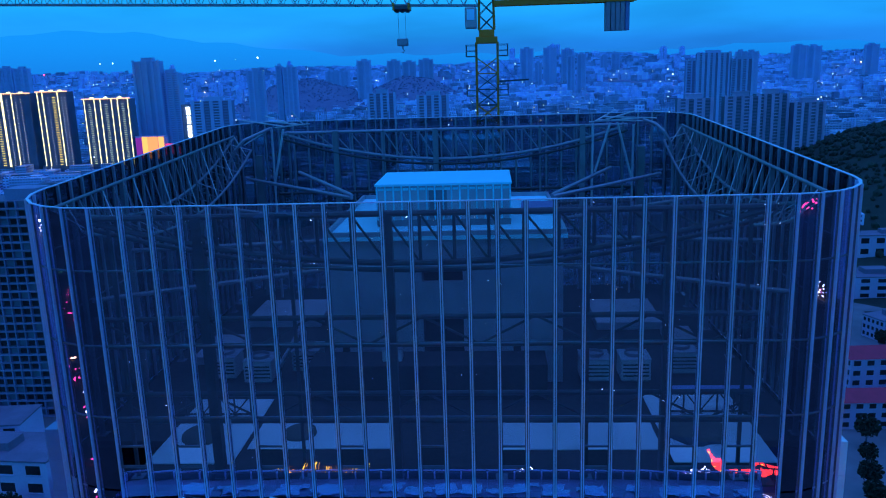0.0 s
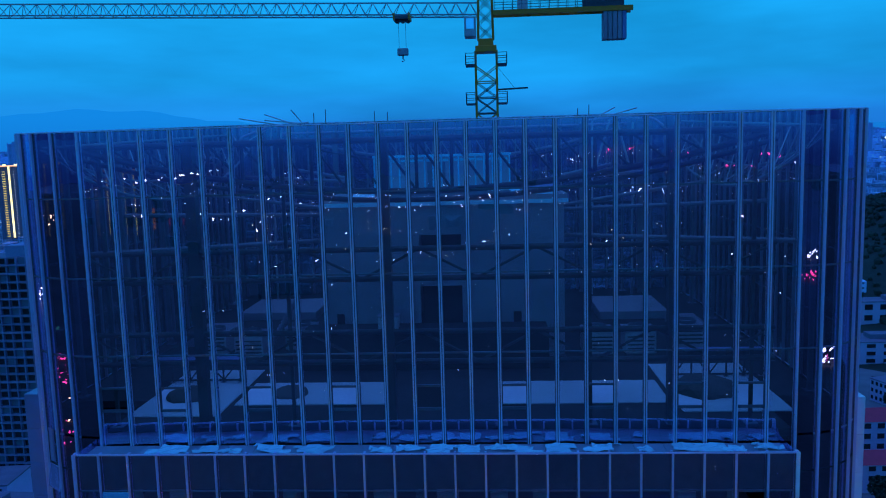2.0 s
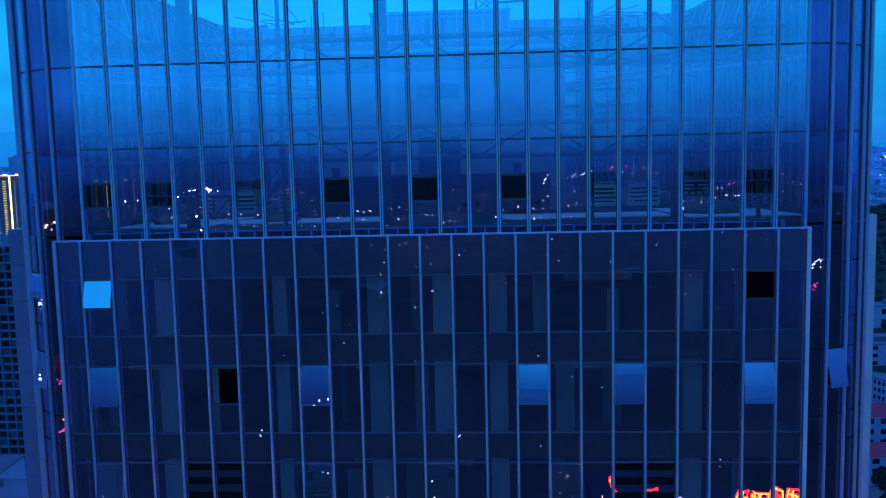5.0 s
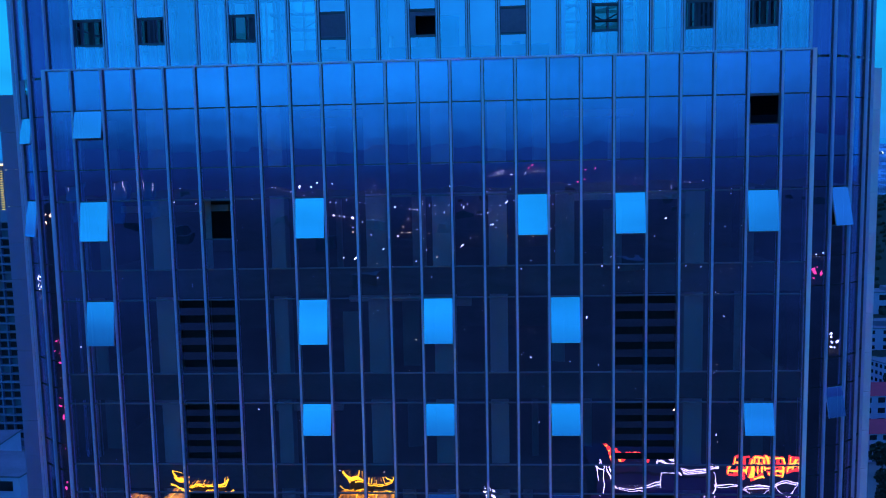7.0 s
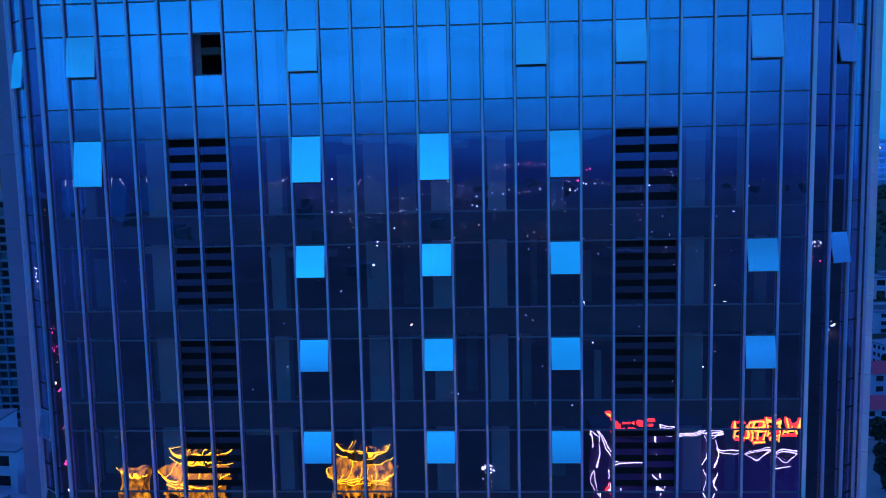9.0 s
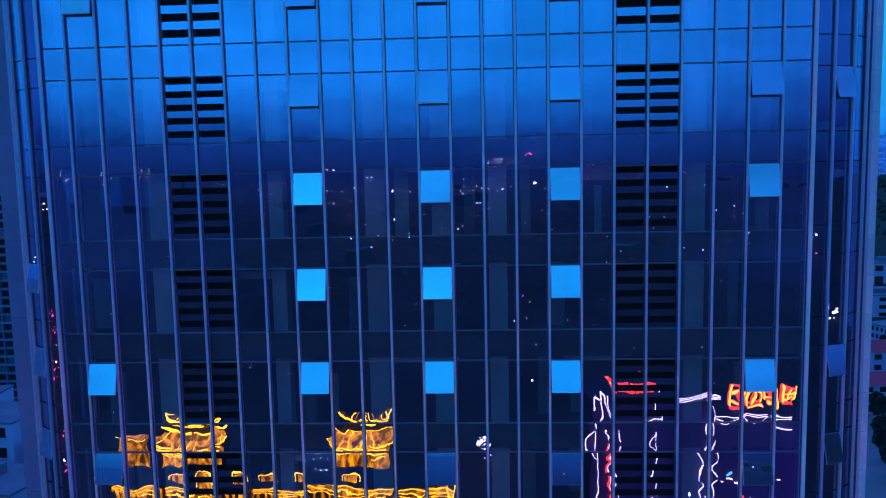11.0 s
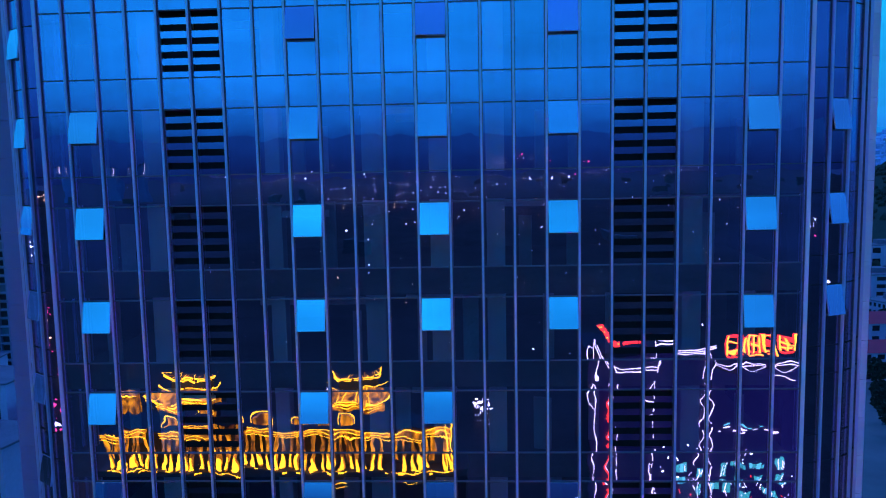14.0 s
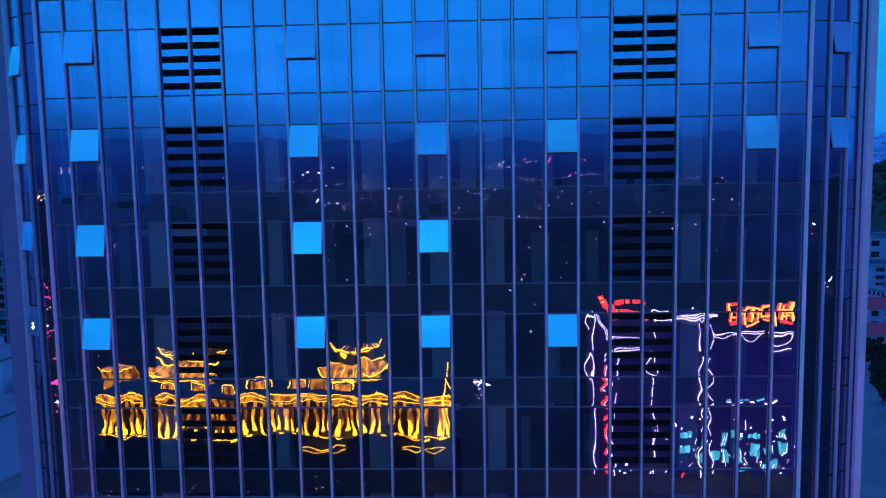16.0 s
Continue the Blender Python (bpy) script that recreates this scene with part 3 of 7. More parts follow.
# ---- the crown: a glazed screen round the roof ----
UP_WIN = [(-16.35, -15.3), (-13.6, -12.46), (-9.49, -8.38), (-5.5, -4.44), (-1.52, -0.47), (2.38, 3.44), (6.31, 7.36), (10.31, 11.41), (13.06, 14.16)]
crown_label = "tall glass screen round the roof, framed in aluminium"
for run, pts in RUNS.items():
    wall = thing("crown_wall", crown_label, "curtain wall", "sides of the crown", "structure")
    foot_z = PARAPET if run != "front" else COPING + 0.03
    for i, (p, q) in enumerate(zip(pts, pts[1:])):
        w = math.dist(p, q)
        mid = ((p[0] + q[0]) / 2, (p[1] + q[1]) / 2)
        top = rim(mid[1])
        levels = [top] + CROWN[:-1] + [foot_z]
        # the front panes stand slightly fanned, as if on a very shallow hollow curve
        fan = -0.42 * mid[0] if run == "front" else 0.0
        for a, (z1, z0) in enumerate(zip(levels, levels[1:])):
            win = [u for u in UP_WIN if abs((u[0] + u[1]) / 2 - mid[0]) < 0.66] if run == "front" and a == 3 else []
            if win:
                glaze(wall, "crown_pane", p, q, z1, 94.25, glass=M_GLASS_CROWN, yaw=fan)
                glaze(wall, "crown_pane", p, q, 93.1, z0, glass=M_GLASS_CROWN, yaw=fan)
                awning(wall, pose(mid[0], FRONT, 94.22), w - 0.1, 1.1, 0, False)
                transom_at(wall, p, q, 94.25)
                transom_at(wall, p, q, 93.09)
            else:
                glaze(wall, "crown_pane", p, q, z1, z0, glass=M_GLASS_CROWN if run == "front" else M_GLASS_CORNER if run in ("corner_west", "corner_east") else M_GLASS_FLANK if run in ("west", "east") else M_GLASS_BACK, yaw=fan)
            if a:
                transom_at(wall, p, q, z1, 0.07)
        m = bay_frame(p, q, top)
        lift = math.degrees(math.atan2(rim(q[1]) - rim(p[1]), w))
        piece("rim_cap", box_mesh("rim_cap", w + 0.02, 0.14, 0.05, M_ALU_CROWN, 0.008), wall, m @ pose(0, -0.04, 0.02, 0, -lift))
    if not run.startswith("corner_w") and not run.startswith("corner_e"):
        for i, p in enumerate(pts):
            if run.startswith("corner"):
                c = (WEST + CORNER if run.endswith("west") else EAST - CORNER, BACK - CORNER)
                ang = math.degrees(math.atan2(p[1] - c[1], p[0] - c[0])) + 90
                if i in (0, 5):
                    continue
            else:
                a, b = (pts[i], pts[i + 1]) if i + 1 < len(pts) else (pts[i - 1], pts[i])
                ang = math.degrees(math.atan2(b[1] - a[1], b[0] - a[0]))
            if run == "front" and i in (0, len(pts) - 1):
                continue
            # flank and back mullions: darker metal stands for the dim crown inside
            fin(wall, p[0], p[1], ang, COPING + 0.01 if run == "front" else PARAPET, rim(p[1]), wide=0.15, metal=M_ALU_CROWN if run == "front" else M_STEEL_PALE)

# plain side and back walls below the roof
bm = bmesh.new()
bx(bm, WEST + 0.05, WEST + 0.3, FRONT + BEND_WEST, BACK - CORNER, GROUND, PARAPET)
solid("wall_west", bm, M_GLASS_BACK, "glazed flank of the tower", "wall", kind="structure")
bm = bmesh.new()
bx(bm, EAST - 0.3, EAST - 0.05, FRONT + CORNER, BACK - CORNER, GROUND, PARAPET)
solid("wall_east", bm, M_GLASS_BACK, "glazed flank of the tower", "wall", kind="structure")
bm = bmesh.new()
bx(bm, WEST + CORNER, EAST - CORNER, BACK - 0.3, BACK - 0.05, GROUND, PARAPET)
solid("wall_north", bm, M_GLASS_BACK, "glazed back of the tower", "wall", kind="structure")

# flank bays with panel joints, pale to the east; west shade is in the colour
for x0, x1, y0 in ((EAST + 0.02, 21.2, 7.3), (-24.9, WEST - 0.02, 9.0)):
    sheet = M_PANEL if x0 > 0 else M_PANEL_SHADED
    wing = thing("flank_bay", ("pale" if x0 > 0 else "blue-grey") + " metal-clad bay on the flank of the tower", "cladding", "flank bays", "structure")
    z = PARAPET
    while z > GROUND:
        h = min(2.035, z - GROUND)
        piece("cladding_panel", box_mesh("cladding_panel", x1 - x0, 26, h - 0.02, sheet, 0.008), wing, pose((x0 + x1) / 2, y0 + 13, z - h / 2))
        z -= h

# ---- inside the tower: slabs, columns, core ----
for s, (top, foot) in enumerate(BANDS):
    low = BANDS[s + 1][0] if s + 1 < len(BANDS) else foot - 1.3
    bm = bmesh.new()
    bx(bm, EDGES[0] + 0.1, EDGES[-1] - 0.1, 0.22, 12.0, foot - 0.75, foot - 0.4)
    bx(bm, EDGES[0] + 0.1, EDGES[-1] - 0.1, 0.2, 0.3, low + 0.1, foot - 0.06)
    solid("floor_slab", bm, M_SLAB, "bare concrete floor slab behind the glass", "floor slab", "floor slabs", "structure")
INNER_WALLS = thing("inner_walls", "unfinished partitions and ducts behind the glass", "partition", kind="structure")
for x, w in ((-12.5, 0.75), (-7.3, 0.62), (-3.02, 0.86), (-0.12, 0.95), (2.2, 0.78), (10.45, 0.8)):
    bm = bmesh.new()
    bx(bm, x - w / 2, x + w / 2, 0.42, 1.2, GROUND, PARAPET - 0.4)
    solid("column", bm, M_COLUMN, "plastered column standing behind the glass", "column", "columns behind the front", "structure")
INNER = random.Random(17)
for s, (top, foot) in enumerate(BANDS[:12]):
    for k in range(11):
        x = EDGES[0] + 1.0 + 2.85 * k + INNER.uniform(-1.1, 1.1)
        if any(abs(x - c) < 0.9 for c in (-12.5, -7.3, -3.02, -0.12, 2.2, 10.45)):
            continue
        w, y, drop = INNER.uniform(0.18, 0.75), INNER.uniform(0.5, 3.6), INNER.choice((0, 0, 0.5, 1.1))
        piece("partition", box_mesh("partition", round(w, 1) + 0.1, 0.12, round(top - foot + 0.7 - drop, 1), M_PARTITION, 0.01), INNER_WALLS, pose(x, y, foot - 0.4 + (top - foot + 0.7 - drop) / 2, 0, 0, INNER.uniform(-30, 30)))
    for k in range(3):
        x, y = INNER.uniform(-15, 13), INNER.uniform(0.6, 2.4)
        piece("hung_duct", box_mesh("hung_duct", round(INNER.uniform(2.0, 5.0)), 0.4, 0.3, M_UNIT, 0.02), INNER_WALLS, pose(x, y, top + 0.05 - 0.25 * k))
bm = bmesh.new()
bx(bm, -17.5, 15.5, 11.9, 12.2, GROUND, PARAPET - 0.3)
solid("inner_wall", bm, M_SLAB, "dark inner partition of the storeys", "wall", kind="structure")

# roof deck
bm = bmesh.new()
bx(bm, WEST + 0.5, EAST - 0.5, FRONT + BEND_WEST, BACK - 0.5, PARAPET - 0.2, 91.98)
bx(bm, WEST + BEND_WEST, EAST - BEND_EAST, FRONT + 0.25, FRONT + BEND_WEST, PARAPET - 0.2, 91.98)
solid("roof_deck", bm, M_DECK_DARK, "dark bitumen roof deck inside the crown", "roof", kind="structure")
for x0, x1, y0, y1 in ((-11.6, -3.5, 6.1, 10.0), (2.5, 11.0, 6.0, 9.9), (11.3, 16.6, 4.6, 13.2), (-16.6, -11.9, 4.4, 12.8)):
    bm = bmesh.new()
    bx(bm, x0, x1, y0, y1, 91.98, 92.05)
    bevel(bm, 0.02)
    solid("deck_screed", bm, M_DECK, "pale screed laid on the roof deck", "screed", "pale screeds", "structure")

# ---- on the roof: core, terrace, container, units ----
core = thing("roof_core", "stepped raw concrete lift core rising through the roof", "core", kind="structure")
bm = bmesh.new()
CX0, CX1, CY0, CY1, CZ = -8.4, 6.6, 15.5, 31.0, 101.7
for x0, x1, z0, z1 in ((CX0, -2.45, 91.98, CZ), (0.2, CX1, 91.98, CZ), (-2.45, 0.2, 99.85, CZ), (-2.45, 0.2, 96.6, 98.9)):
    bx(bm, x0, x1, CY0, CY0 + 0.35, z0, z1)
bx(bm, CX0, CX0 + 0.35, CY0 + 0.35, CY1, 91.98, CZ)
bx(bm, CX1 - 0.35, CX1, CY0 + 0.35, CY1, 91.98, CZ)
bx(bm, CX0 + 0.35, CX1 - 0.35, CY1 - 0.35, CY1, 91.98, CZ)
part("core_wall", bm, M_CONCRETE, core)
bm = bmesh.new()
bx(bm, CX0 - 0.25, CX1 + 0.25, CY0 - 0.25, CY1 + 0.25, CZ, CZ + 0.25)
part("terrace_slab", bm, M_TERRACE, core, "pale terrace slab on the core")
bm = bmesh.new()
for a, b in (((CX0 - 0.2, CY0 - 0.2), (CX1 + 0.2, CY0 + 0.0)), ((CX0 - 0.2, CY0), (CX0, CY1 + 0.2)), ((CX1, CY0), (CX1 + 0.2, CY1 + 0.2)), ((CX0, CY1), (CX1, CY1 + 0.2))):
    bx(bm, a[0], b[0], a[1], b[1], CZ + 0.25, CZ + 0.55)
part("upstand", bm, M_COPING, core, "low upstand round the terrace")
bm = bmesh.new()
bx(bm, -2.4, 0.15, CY0 + 1.2, CY0 + 1.3, 92, CZ)
part("shaft_back", bm, M_BLACK, core, "black shaft behind the openings")
# black plates on the wall face, drawn as unlit openings
for x0, x1, z0, z1 in ((-7.83, -7.36, 93.86, 94.88), (3.4, 3.89, 93.9, 94.9)):
    bm = bmesh.new()
    bx(bm, x0, x1, CY0 - 0.03, CY0 + 0.05, z0, z1)
    part("small_opening", bm, M_BLACK, core, "small dark opening in the core wall")

bm = bmesh.new()
bx(bm, -9.6, 5.4, 12.6, 15.2, 91.98, 94.3)
bevel(bm, 0.03)
solid("plant_room", bm, M_DECK_DARK, "low dark plant room built against the concrete core", "plant room", kind="structure")


def container():
    c = thing("site_container", "pale blue-grey site container with a row of upright ribs", "container", at=(-1.1, 22.0, CZ + 0.55))
    w, d, h = 8.95, 6.4, 2.55
    b = bmesh.new()
    bx(b, -w / 2, w / 2, -d / 2, d / 2, 0.12, h - 0.12)
    part("body", b, M_CONT_WALL, c)
    b = bmesh.new()
    bx(b, -w / 2 - 0.12, w / 2 + 0.12, -d / 2 - 0.15, d / 2 + 0.12, h - 0.12, h + 0.04)
    bevel(b, 0.02)
    part("roof", b, M_CONT_ROOF, c, "flat pale container roof")
    b = bmesh.new()
    bx(b, -w / 2 - 0.05, w / 2 + 0.05, -d / 2 - 0.05, d / 2 + 0.05, -0.3, 0.12)
    part("base_frame", b, M_STEEL, c)
    n = 16
    for k in range(n + 1):
        x = -w / 2 + w * k / n
        b = bmesh.new()
        bx(b, x - 0.05, x + 0.05, -d / 2 - 0.09, -d / 2 - 0.003, 0.12, h - 0.12)
        part("rib", b, M_CONT_ROOF, c)
    for k in range(n):
        x = -w / 2 + w * (k + 0.5) / n
        b = bmesh.new()
        bx(b, x - 0.19, x + 0.19, -d / 2 - 0.05, -d / 2 - 0.003, h - 0.42, h - 0.26)
        part("vent_strip", b, M_CONT_ROOF, c, "bright strip under the eave")
    b = bmesh.new()
    bx(b, -0.95, 0.25, -d / 2 - 0.03, -d / 2 - 0.003, 0.2, h - 0.45)
    part("door", b, M_STEEL, c, "dark container door")


container()
bm = bmesh.new()
bx(bm, -1.15, 1.15, -0.8, 0.8, 0, 0.05)
bevel(bm, 0.012)
ob = solid("sheet_board", bm, M_BOARD, "bluish sheet board leaning on the terrace upstand", "board")
ob.matrix_basis = pose(5.4, 23.0, CZ + 0.72, 16, 0, -6)


def unit(x, y, w, d, h):
    """A rooftop machine: casing, plinth, fan ring and blades' guard, side grille."""
    u = thing("rooftop_unit", "pale metal air unit on the roof deck", "air unit", "air units on the deck", at=(x, y, 91.98))
    b = bmesh.new()
    bx(b, -w / 2, w / 2, -d / 2, d / 2, 0.12, h)
    bevel(b, 0.04)
    part("casing", b, M_UNIT, u)
    b = bmesh.new()
    bx(b, -w / 2 - 0.04, w / 2 + 0.04, -d / 2 - 0.04, d / 2 + 0.04, h, h + 0.05)
    bevel(b, 0.015)
    part("lid", b, M_STEEL_PALE, u, "grey sheet lid")
    b = bmesh.new()
    bx(b, -w / 2 + 0.1, w / 2 - 0.1, -d / 2 + 0.1, d / 2 - 0.1, 0, 0.12)
    part("plinth", b, M_STEEL, u)
    b = bmesh.new()
    bmesh.ops.create_cone(b, cap_ends=False, segments=20, radius1=w * 0.33, radius2=w * 0.33, depth=0.22, matrix=Matrix.Translation((0, 0, h + 0.15)))
    bmesh.ops.solidify(b, geom=list(b.faces), thickness=0.03)
    part("fan_ring", b, M_STEEL, u)
    for k in range(4):
        b = bmesh.new()
        bx(b, -w / 2 + 0.12, w / 2 - 0.12, -d / 2 - 0.02, -d / 2 - 0.002, 0.4 + k * 0.25, 0.5 + k * 0.25)
        part("grille_slat", b, M_STEEL_DARK, u)


for x, y in ((8.7, 16.3), (11.3, 16.3), (14.6, 17.6), (-13.7, 16.4), (-16.4, 17.2), (-10.9, 18.4)):
    unit(x, y, 1.9, 1.9, 1.55)

# low pale platforms behind, on both sides of the core
for x0, x1, y0, y1 in ((-18.2, -12.0, 27.5, 33.5), (10.2, 15.4, 26.0, 32.5), (-19.5, -16.8, 19.0, 24.0), (14.9, 17.0, 22.0, 25.0)):
    bm = bmesh.new()
    bx(bm, x0, x1, y0, y1, 91.98, 92.6)
    bevel(bm, 0.03)
    solid("low_platform", bm, M_CONCRETE, "low pale platform on the roof deck", "platform", "low platforms", "structure")


def trestle(x0, x1, y, high, bays):
    """A braced steel trestle standing on the deck, with a plank walk on top."""
    t = thing("steel_trestle", "dark braced steel trestle with a plank walk on the deck", "trestle", "trestles on the deck", at=(x0, y, 92.05))
    step = (x1 - x0) / bays
    for z in (0.12, high):
        b = bmesh.new()
        bar(b, (0, 0, z), (x1 - x0, 0, z), 0.12, sides=6)
        part("chord", b, M_STEEL_DARK, t)
    for k in range(bays + 1):
        b = bmesh.new()
        bar(b, (step * k, 0, 0), (step * k, 0, high), 0.11, sides=6)
        part("post", b, M_STEEL_DARK, t)
        b = bmesh.new()
        bx(b, step * k - 0.14, step * k + 0.14, -0.14, 0.14, 0, 0.025)
        part("foot_plate", b, M_STEEL, t)
        if k < bays:
            b = bmesh.new()
            bar(b, (step * k, 0, high if k % 2 else 0.12), (step * (k + 1), 0, 0.12 if k % 2 else high), 0.09, sides=6)
            part("brace", b, M_STEEL_DARK, t)
    for k in range(3):
        b = bmesh.new()
        bx(b, -0.1 + 0.07 * k, x1 - x0 + 0.05 * k, -0.2 + 0.21 * k, -0.01 + 0.21 * k, high + 0.06, high + 0.11)
        part("plank", b, M_BOARD, t)


trestle(12.2, 17.0, 10.5, 1.45, 5)
trestle(-17.6, -12.6, 10.3, 1.3, 5)


# a raking flight beside the core, and a pale crate on the plant room
t = thing("raking_flight", "bare concrete stair flight rising beside the core", "stairs", at=(-12.9, 16.2, 91.98))
b = bmesh.new()
for k in range(2):
    bar(b, (0, 0.9 * k, 0.1), (2.3, 0.9 * k, 3.9), 0.16, sides=6)
part("stringer", b, M_CONCRETE, t)
for k in range(16):
    b = bmesh.new()
    bx(b, 0.144 * k - 0.12, 0.144 * k + 0.16, -0.05, 0.95, 0.2375 * k + 0.12, 0.2375 * k + 0.2)
    part("tread", b, M_CONCRETE, t)
b = bmesh.new()
bx(b, 2.1, 2.3, 0.0, 0.9, 0, 3.8)
part("pier", b, M_CONCRETE, t)
t = thing("crate", "pale sheet crate standing on the plant room", "crate", at=(-4.3, 13.8, 94.3))
b = bmesh.new()
bx(b, -0.62, 0.62, -0.45, 0.45, 0.0, 0.78)
bevel(b, 0.03)
part("body", b, M_UNIT, t)
b = bmesh.new()
bx(b, -0.66, 0.66, -0.49, 0.49, 0.78, 0.84)
part("lid", b, M_STEEL_PALE, t)

# low heap under a dark cover on the deck
for x, y, r in ((-9.0, 7.9, 1.0), (13.2, 8.0, 1.7), (-14.6, 7.6, 1.2)):
    bm = bmesh.new()
    bmesh.ops.create_icosphere(bm, subdivisions=3, radius=r)
    for v in bm.verts:
        v.co.z *= 0.42
        v.co *= 1 + 0.16 * noise.noise(v.co * 1.3)
    bmesh.ops.delete(bm, geom=[v for v in bm.verts if v.co.z < -0.02], context="VERTS")
    ob = solid("covered_heap", bm, M_SLAB, "heap of material under a dark sheet on the deck", "heap", "covered heaps")
    ob.location = (x, y, 92.04)


# ---- steel of the crown ----
def sag(u):
    return 0.75 + 2.35 * (1 - u * u)


def ring_truss(label, a, b, inward, top_drop, panels, deep=1.0, tube=0.16, twin=True, steel=None):
    """A truss behind one side: straight top chord, sagging foot chord, posts, diagonals and an inner chord tied by struts."""
    t = thing("crown_truss", label, "truss", "trusses of the crown")
    a, b, inw = Vector(a), Vector(b), Vector(inward)
    steel = steel or M_STEEL

    def at(u, drop, off):
        p = a.lerp(b, u)
        return Vector((p.x, p.y, rim(p.y) - drop)) + inw * off

    us = [k / panels for k in range(panels + 1)]
    bmx = bmesh.new()
    pipe(bmx, [at(u, top_drop, 0) for u in us], tube * 1.25)
    part("top_chord", bmx, steel, t)
    bmx = bmesh.new()
    pipe(bmx, [at(u, top_drop + (sag(2 * u - 1) - 0.7) * deep, 0) for u in us], tube * 1.25)
    part("foot_chord", bmx, steel, t)
    for u in us[1:-1]:
        bmx = bmesh.new()
        bar(bmx, at(u, top_drop, 0), at(u, top_drop + (sag(2 * u - 1) - 0.7) * deep, 0), tube * 0.75, sides=6)
        part("post", bmx, steel, t)
    for u, v in zip(us[1:-2], us[2:-1]):
        bmx = bmesh.new()
        bar(bmx, at(u, top_drop, 0), at(v, top_drop + (sag(2 * v - 1) - 0.7) * deep, 0), tube * 0.5, sides=6)
        part("diagonal", bmx, steel, t)
    if not twin:
        bmx = bmesh.new()
        pipe(bmx, [at(u, top_drop + (sag(2 * u - 1) - 0.7) * deep + 0.42, 0.25) for u in us], tube)
        part("lower_foot_chord", bmx, M_STEEL_DARK, t, "dark chord close under the foot chord")
    if twin:
        bmx = bmesh.new()
        pipe(bmx, [at(u, top_drop + (sag(2 * u - 1) + 0.35) * deep, 1.5) for u in us], tube * 1.2)
        part("inner_chord", bmx, steel, t)
        for k, (u, v) in enumerate(zip(us, us[1:])):
            for p, q in (((u, top_drop + (sag(2 * u - 1) - 0.7) * deep, 0), (v, top_drop + (sag(2 * v - 1) + 0.35) * deep, 1.5)),
                         ((u, top_drop + (sag(2 * u - 1) + 0.35) * deep, 1.5), (v, top_drop, 0))):
                bmx = bmesh.new()
                bar(bmx, at(*p), at(*q), tube * 0.45, sides=6)
                part("strut", bmx, M_PIPE if k % 3 == 0 else steel, t)
    return t


ring_truss("dark steel truss with a sagging foot chord behind the front glass", (-17.6, 3.1, 0), (15.0, 3.1, 0), (0, 1, 0), 0.75, 20, 1.0, 0.24, twin=False, steel=M_STEEL_DARK)
ring_truss("grey steel truss with a sagging foot chord along the back glass", (-17.0, 38.4, 0), (14.4, 38.4, 0), (0, -1, 0), 0.9, 20, 1.12, 0.22, twin=False, steel=M_STEEL_PALE)
ring_truss("steel space truss along the flank of the crown", (WEST + 1.0, 6.0, 0), (WEST + 1.0, 36.0, 0), (1, 0, 0), 0.8, 22, 1.15, steel=M_STEEL)
ring_truss("steel space truss along the flank of the crown", (EAST - 1.0, 6.0, 0), (EAST - 1.0, 36.0, 0), (-1, 0, 0), 0.8, 22, 1.15, steel=M_STEEL)

# level girders lower down behind the glass
for y, off, z1, z0 in ((3.1, 1, 100.5, 99.1), (38.4, -1, 101.5, 100.1), (3.1, 1, 96.55, 95.1)):
    t = thing("level_girder", "level steel girder behind the crown glass", "girder", "girders of the crown")
    for z in (z1, z0):
        bm = bmesh.new()
        bar(bm, (-17.6, y, z), (15.0, y, z), 0.27, sides=8)
        part("chord", bm, M_STEEL_DARK, t)
    for k in range(12):
        x0, x1 = -17.6 + 32.6 * k / 12, -17.6 + 32.6 * (k + 1) / 12
        bm = bmesh.new()
        bar(bm, (x0, y, z0 if k % 2 else z1), (x1, y, z1 if k % 2 else z0), 0.13, sides=6)
        part("web", bm, M_STEEL_DARK, t)

for x in (-16.4, -12.0, -7.6, -2.85, 2.4, 6.6, 10.4, 14.0):
    for y in (3.15, 38.3):
        t = thing("crown_post", "dark steel post standing behind the crown glass", "post", "posts of the crown")
        bm = bmesh.new()
        top = rim(y) - 0.8
        wide = 0.48 if x in (-12.0, -2.85, 10.4) else 0.16
        bx(bm, x - wide / 2, x + wide / 2, y - wide / 2, y + wide / 2, 92.0, top)
        part("shaft", bm, M_STEEL_DARK if y < 10 else M_STEEL, t)
        bm = bmesh.new()
        bx(bm, x - 0.3, x + 0.3, y - 0.3, y + 0.3, 91.98, 92.02)
        part("base_plate", bm, M_STEEL, t)
for x in (WEST + 1.0, EAST - 1.0):
    for y in (8.0, 14.0, 20.0, 26.0, 32.0, 36.5):
        t = thing("crown_post", "dark steel post standing behind the crown glass", "post", "posts of the crown")
        bm = bmesh.new()
        bx(bm, x - 0.12, x + 0.12, y - 0.12, y + 0.12, 92.0, rim(y) - 0.8)
        part("shaft", bm, M_STEEL, t)
        bm = bmesh.new()
        bx(bm, x - 0.3, x + 0.3, y - 0.3, y + 0.3, 91.98, 92.02)
        part("base_plate", bm, M_STEEL, t)

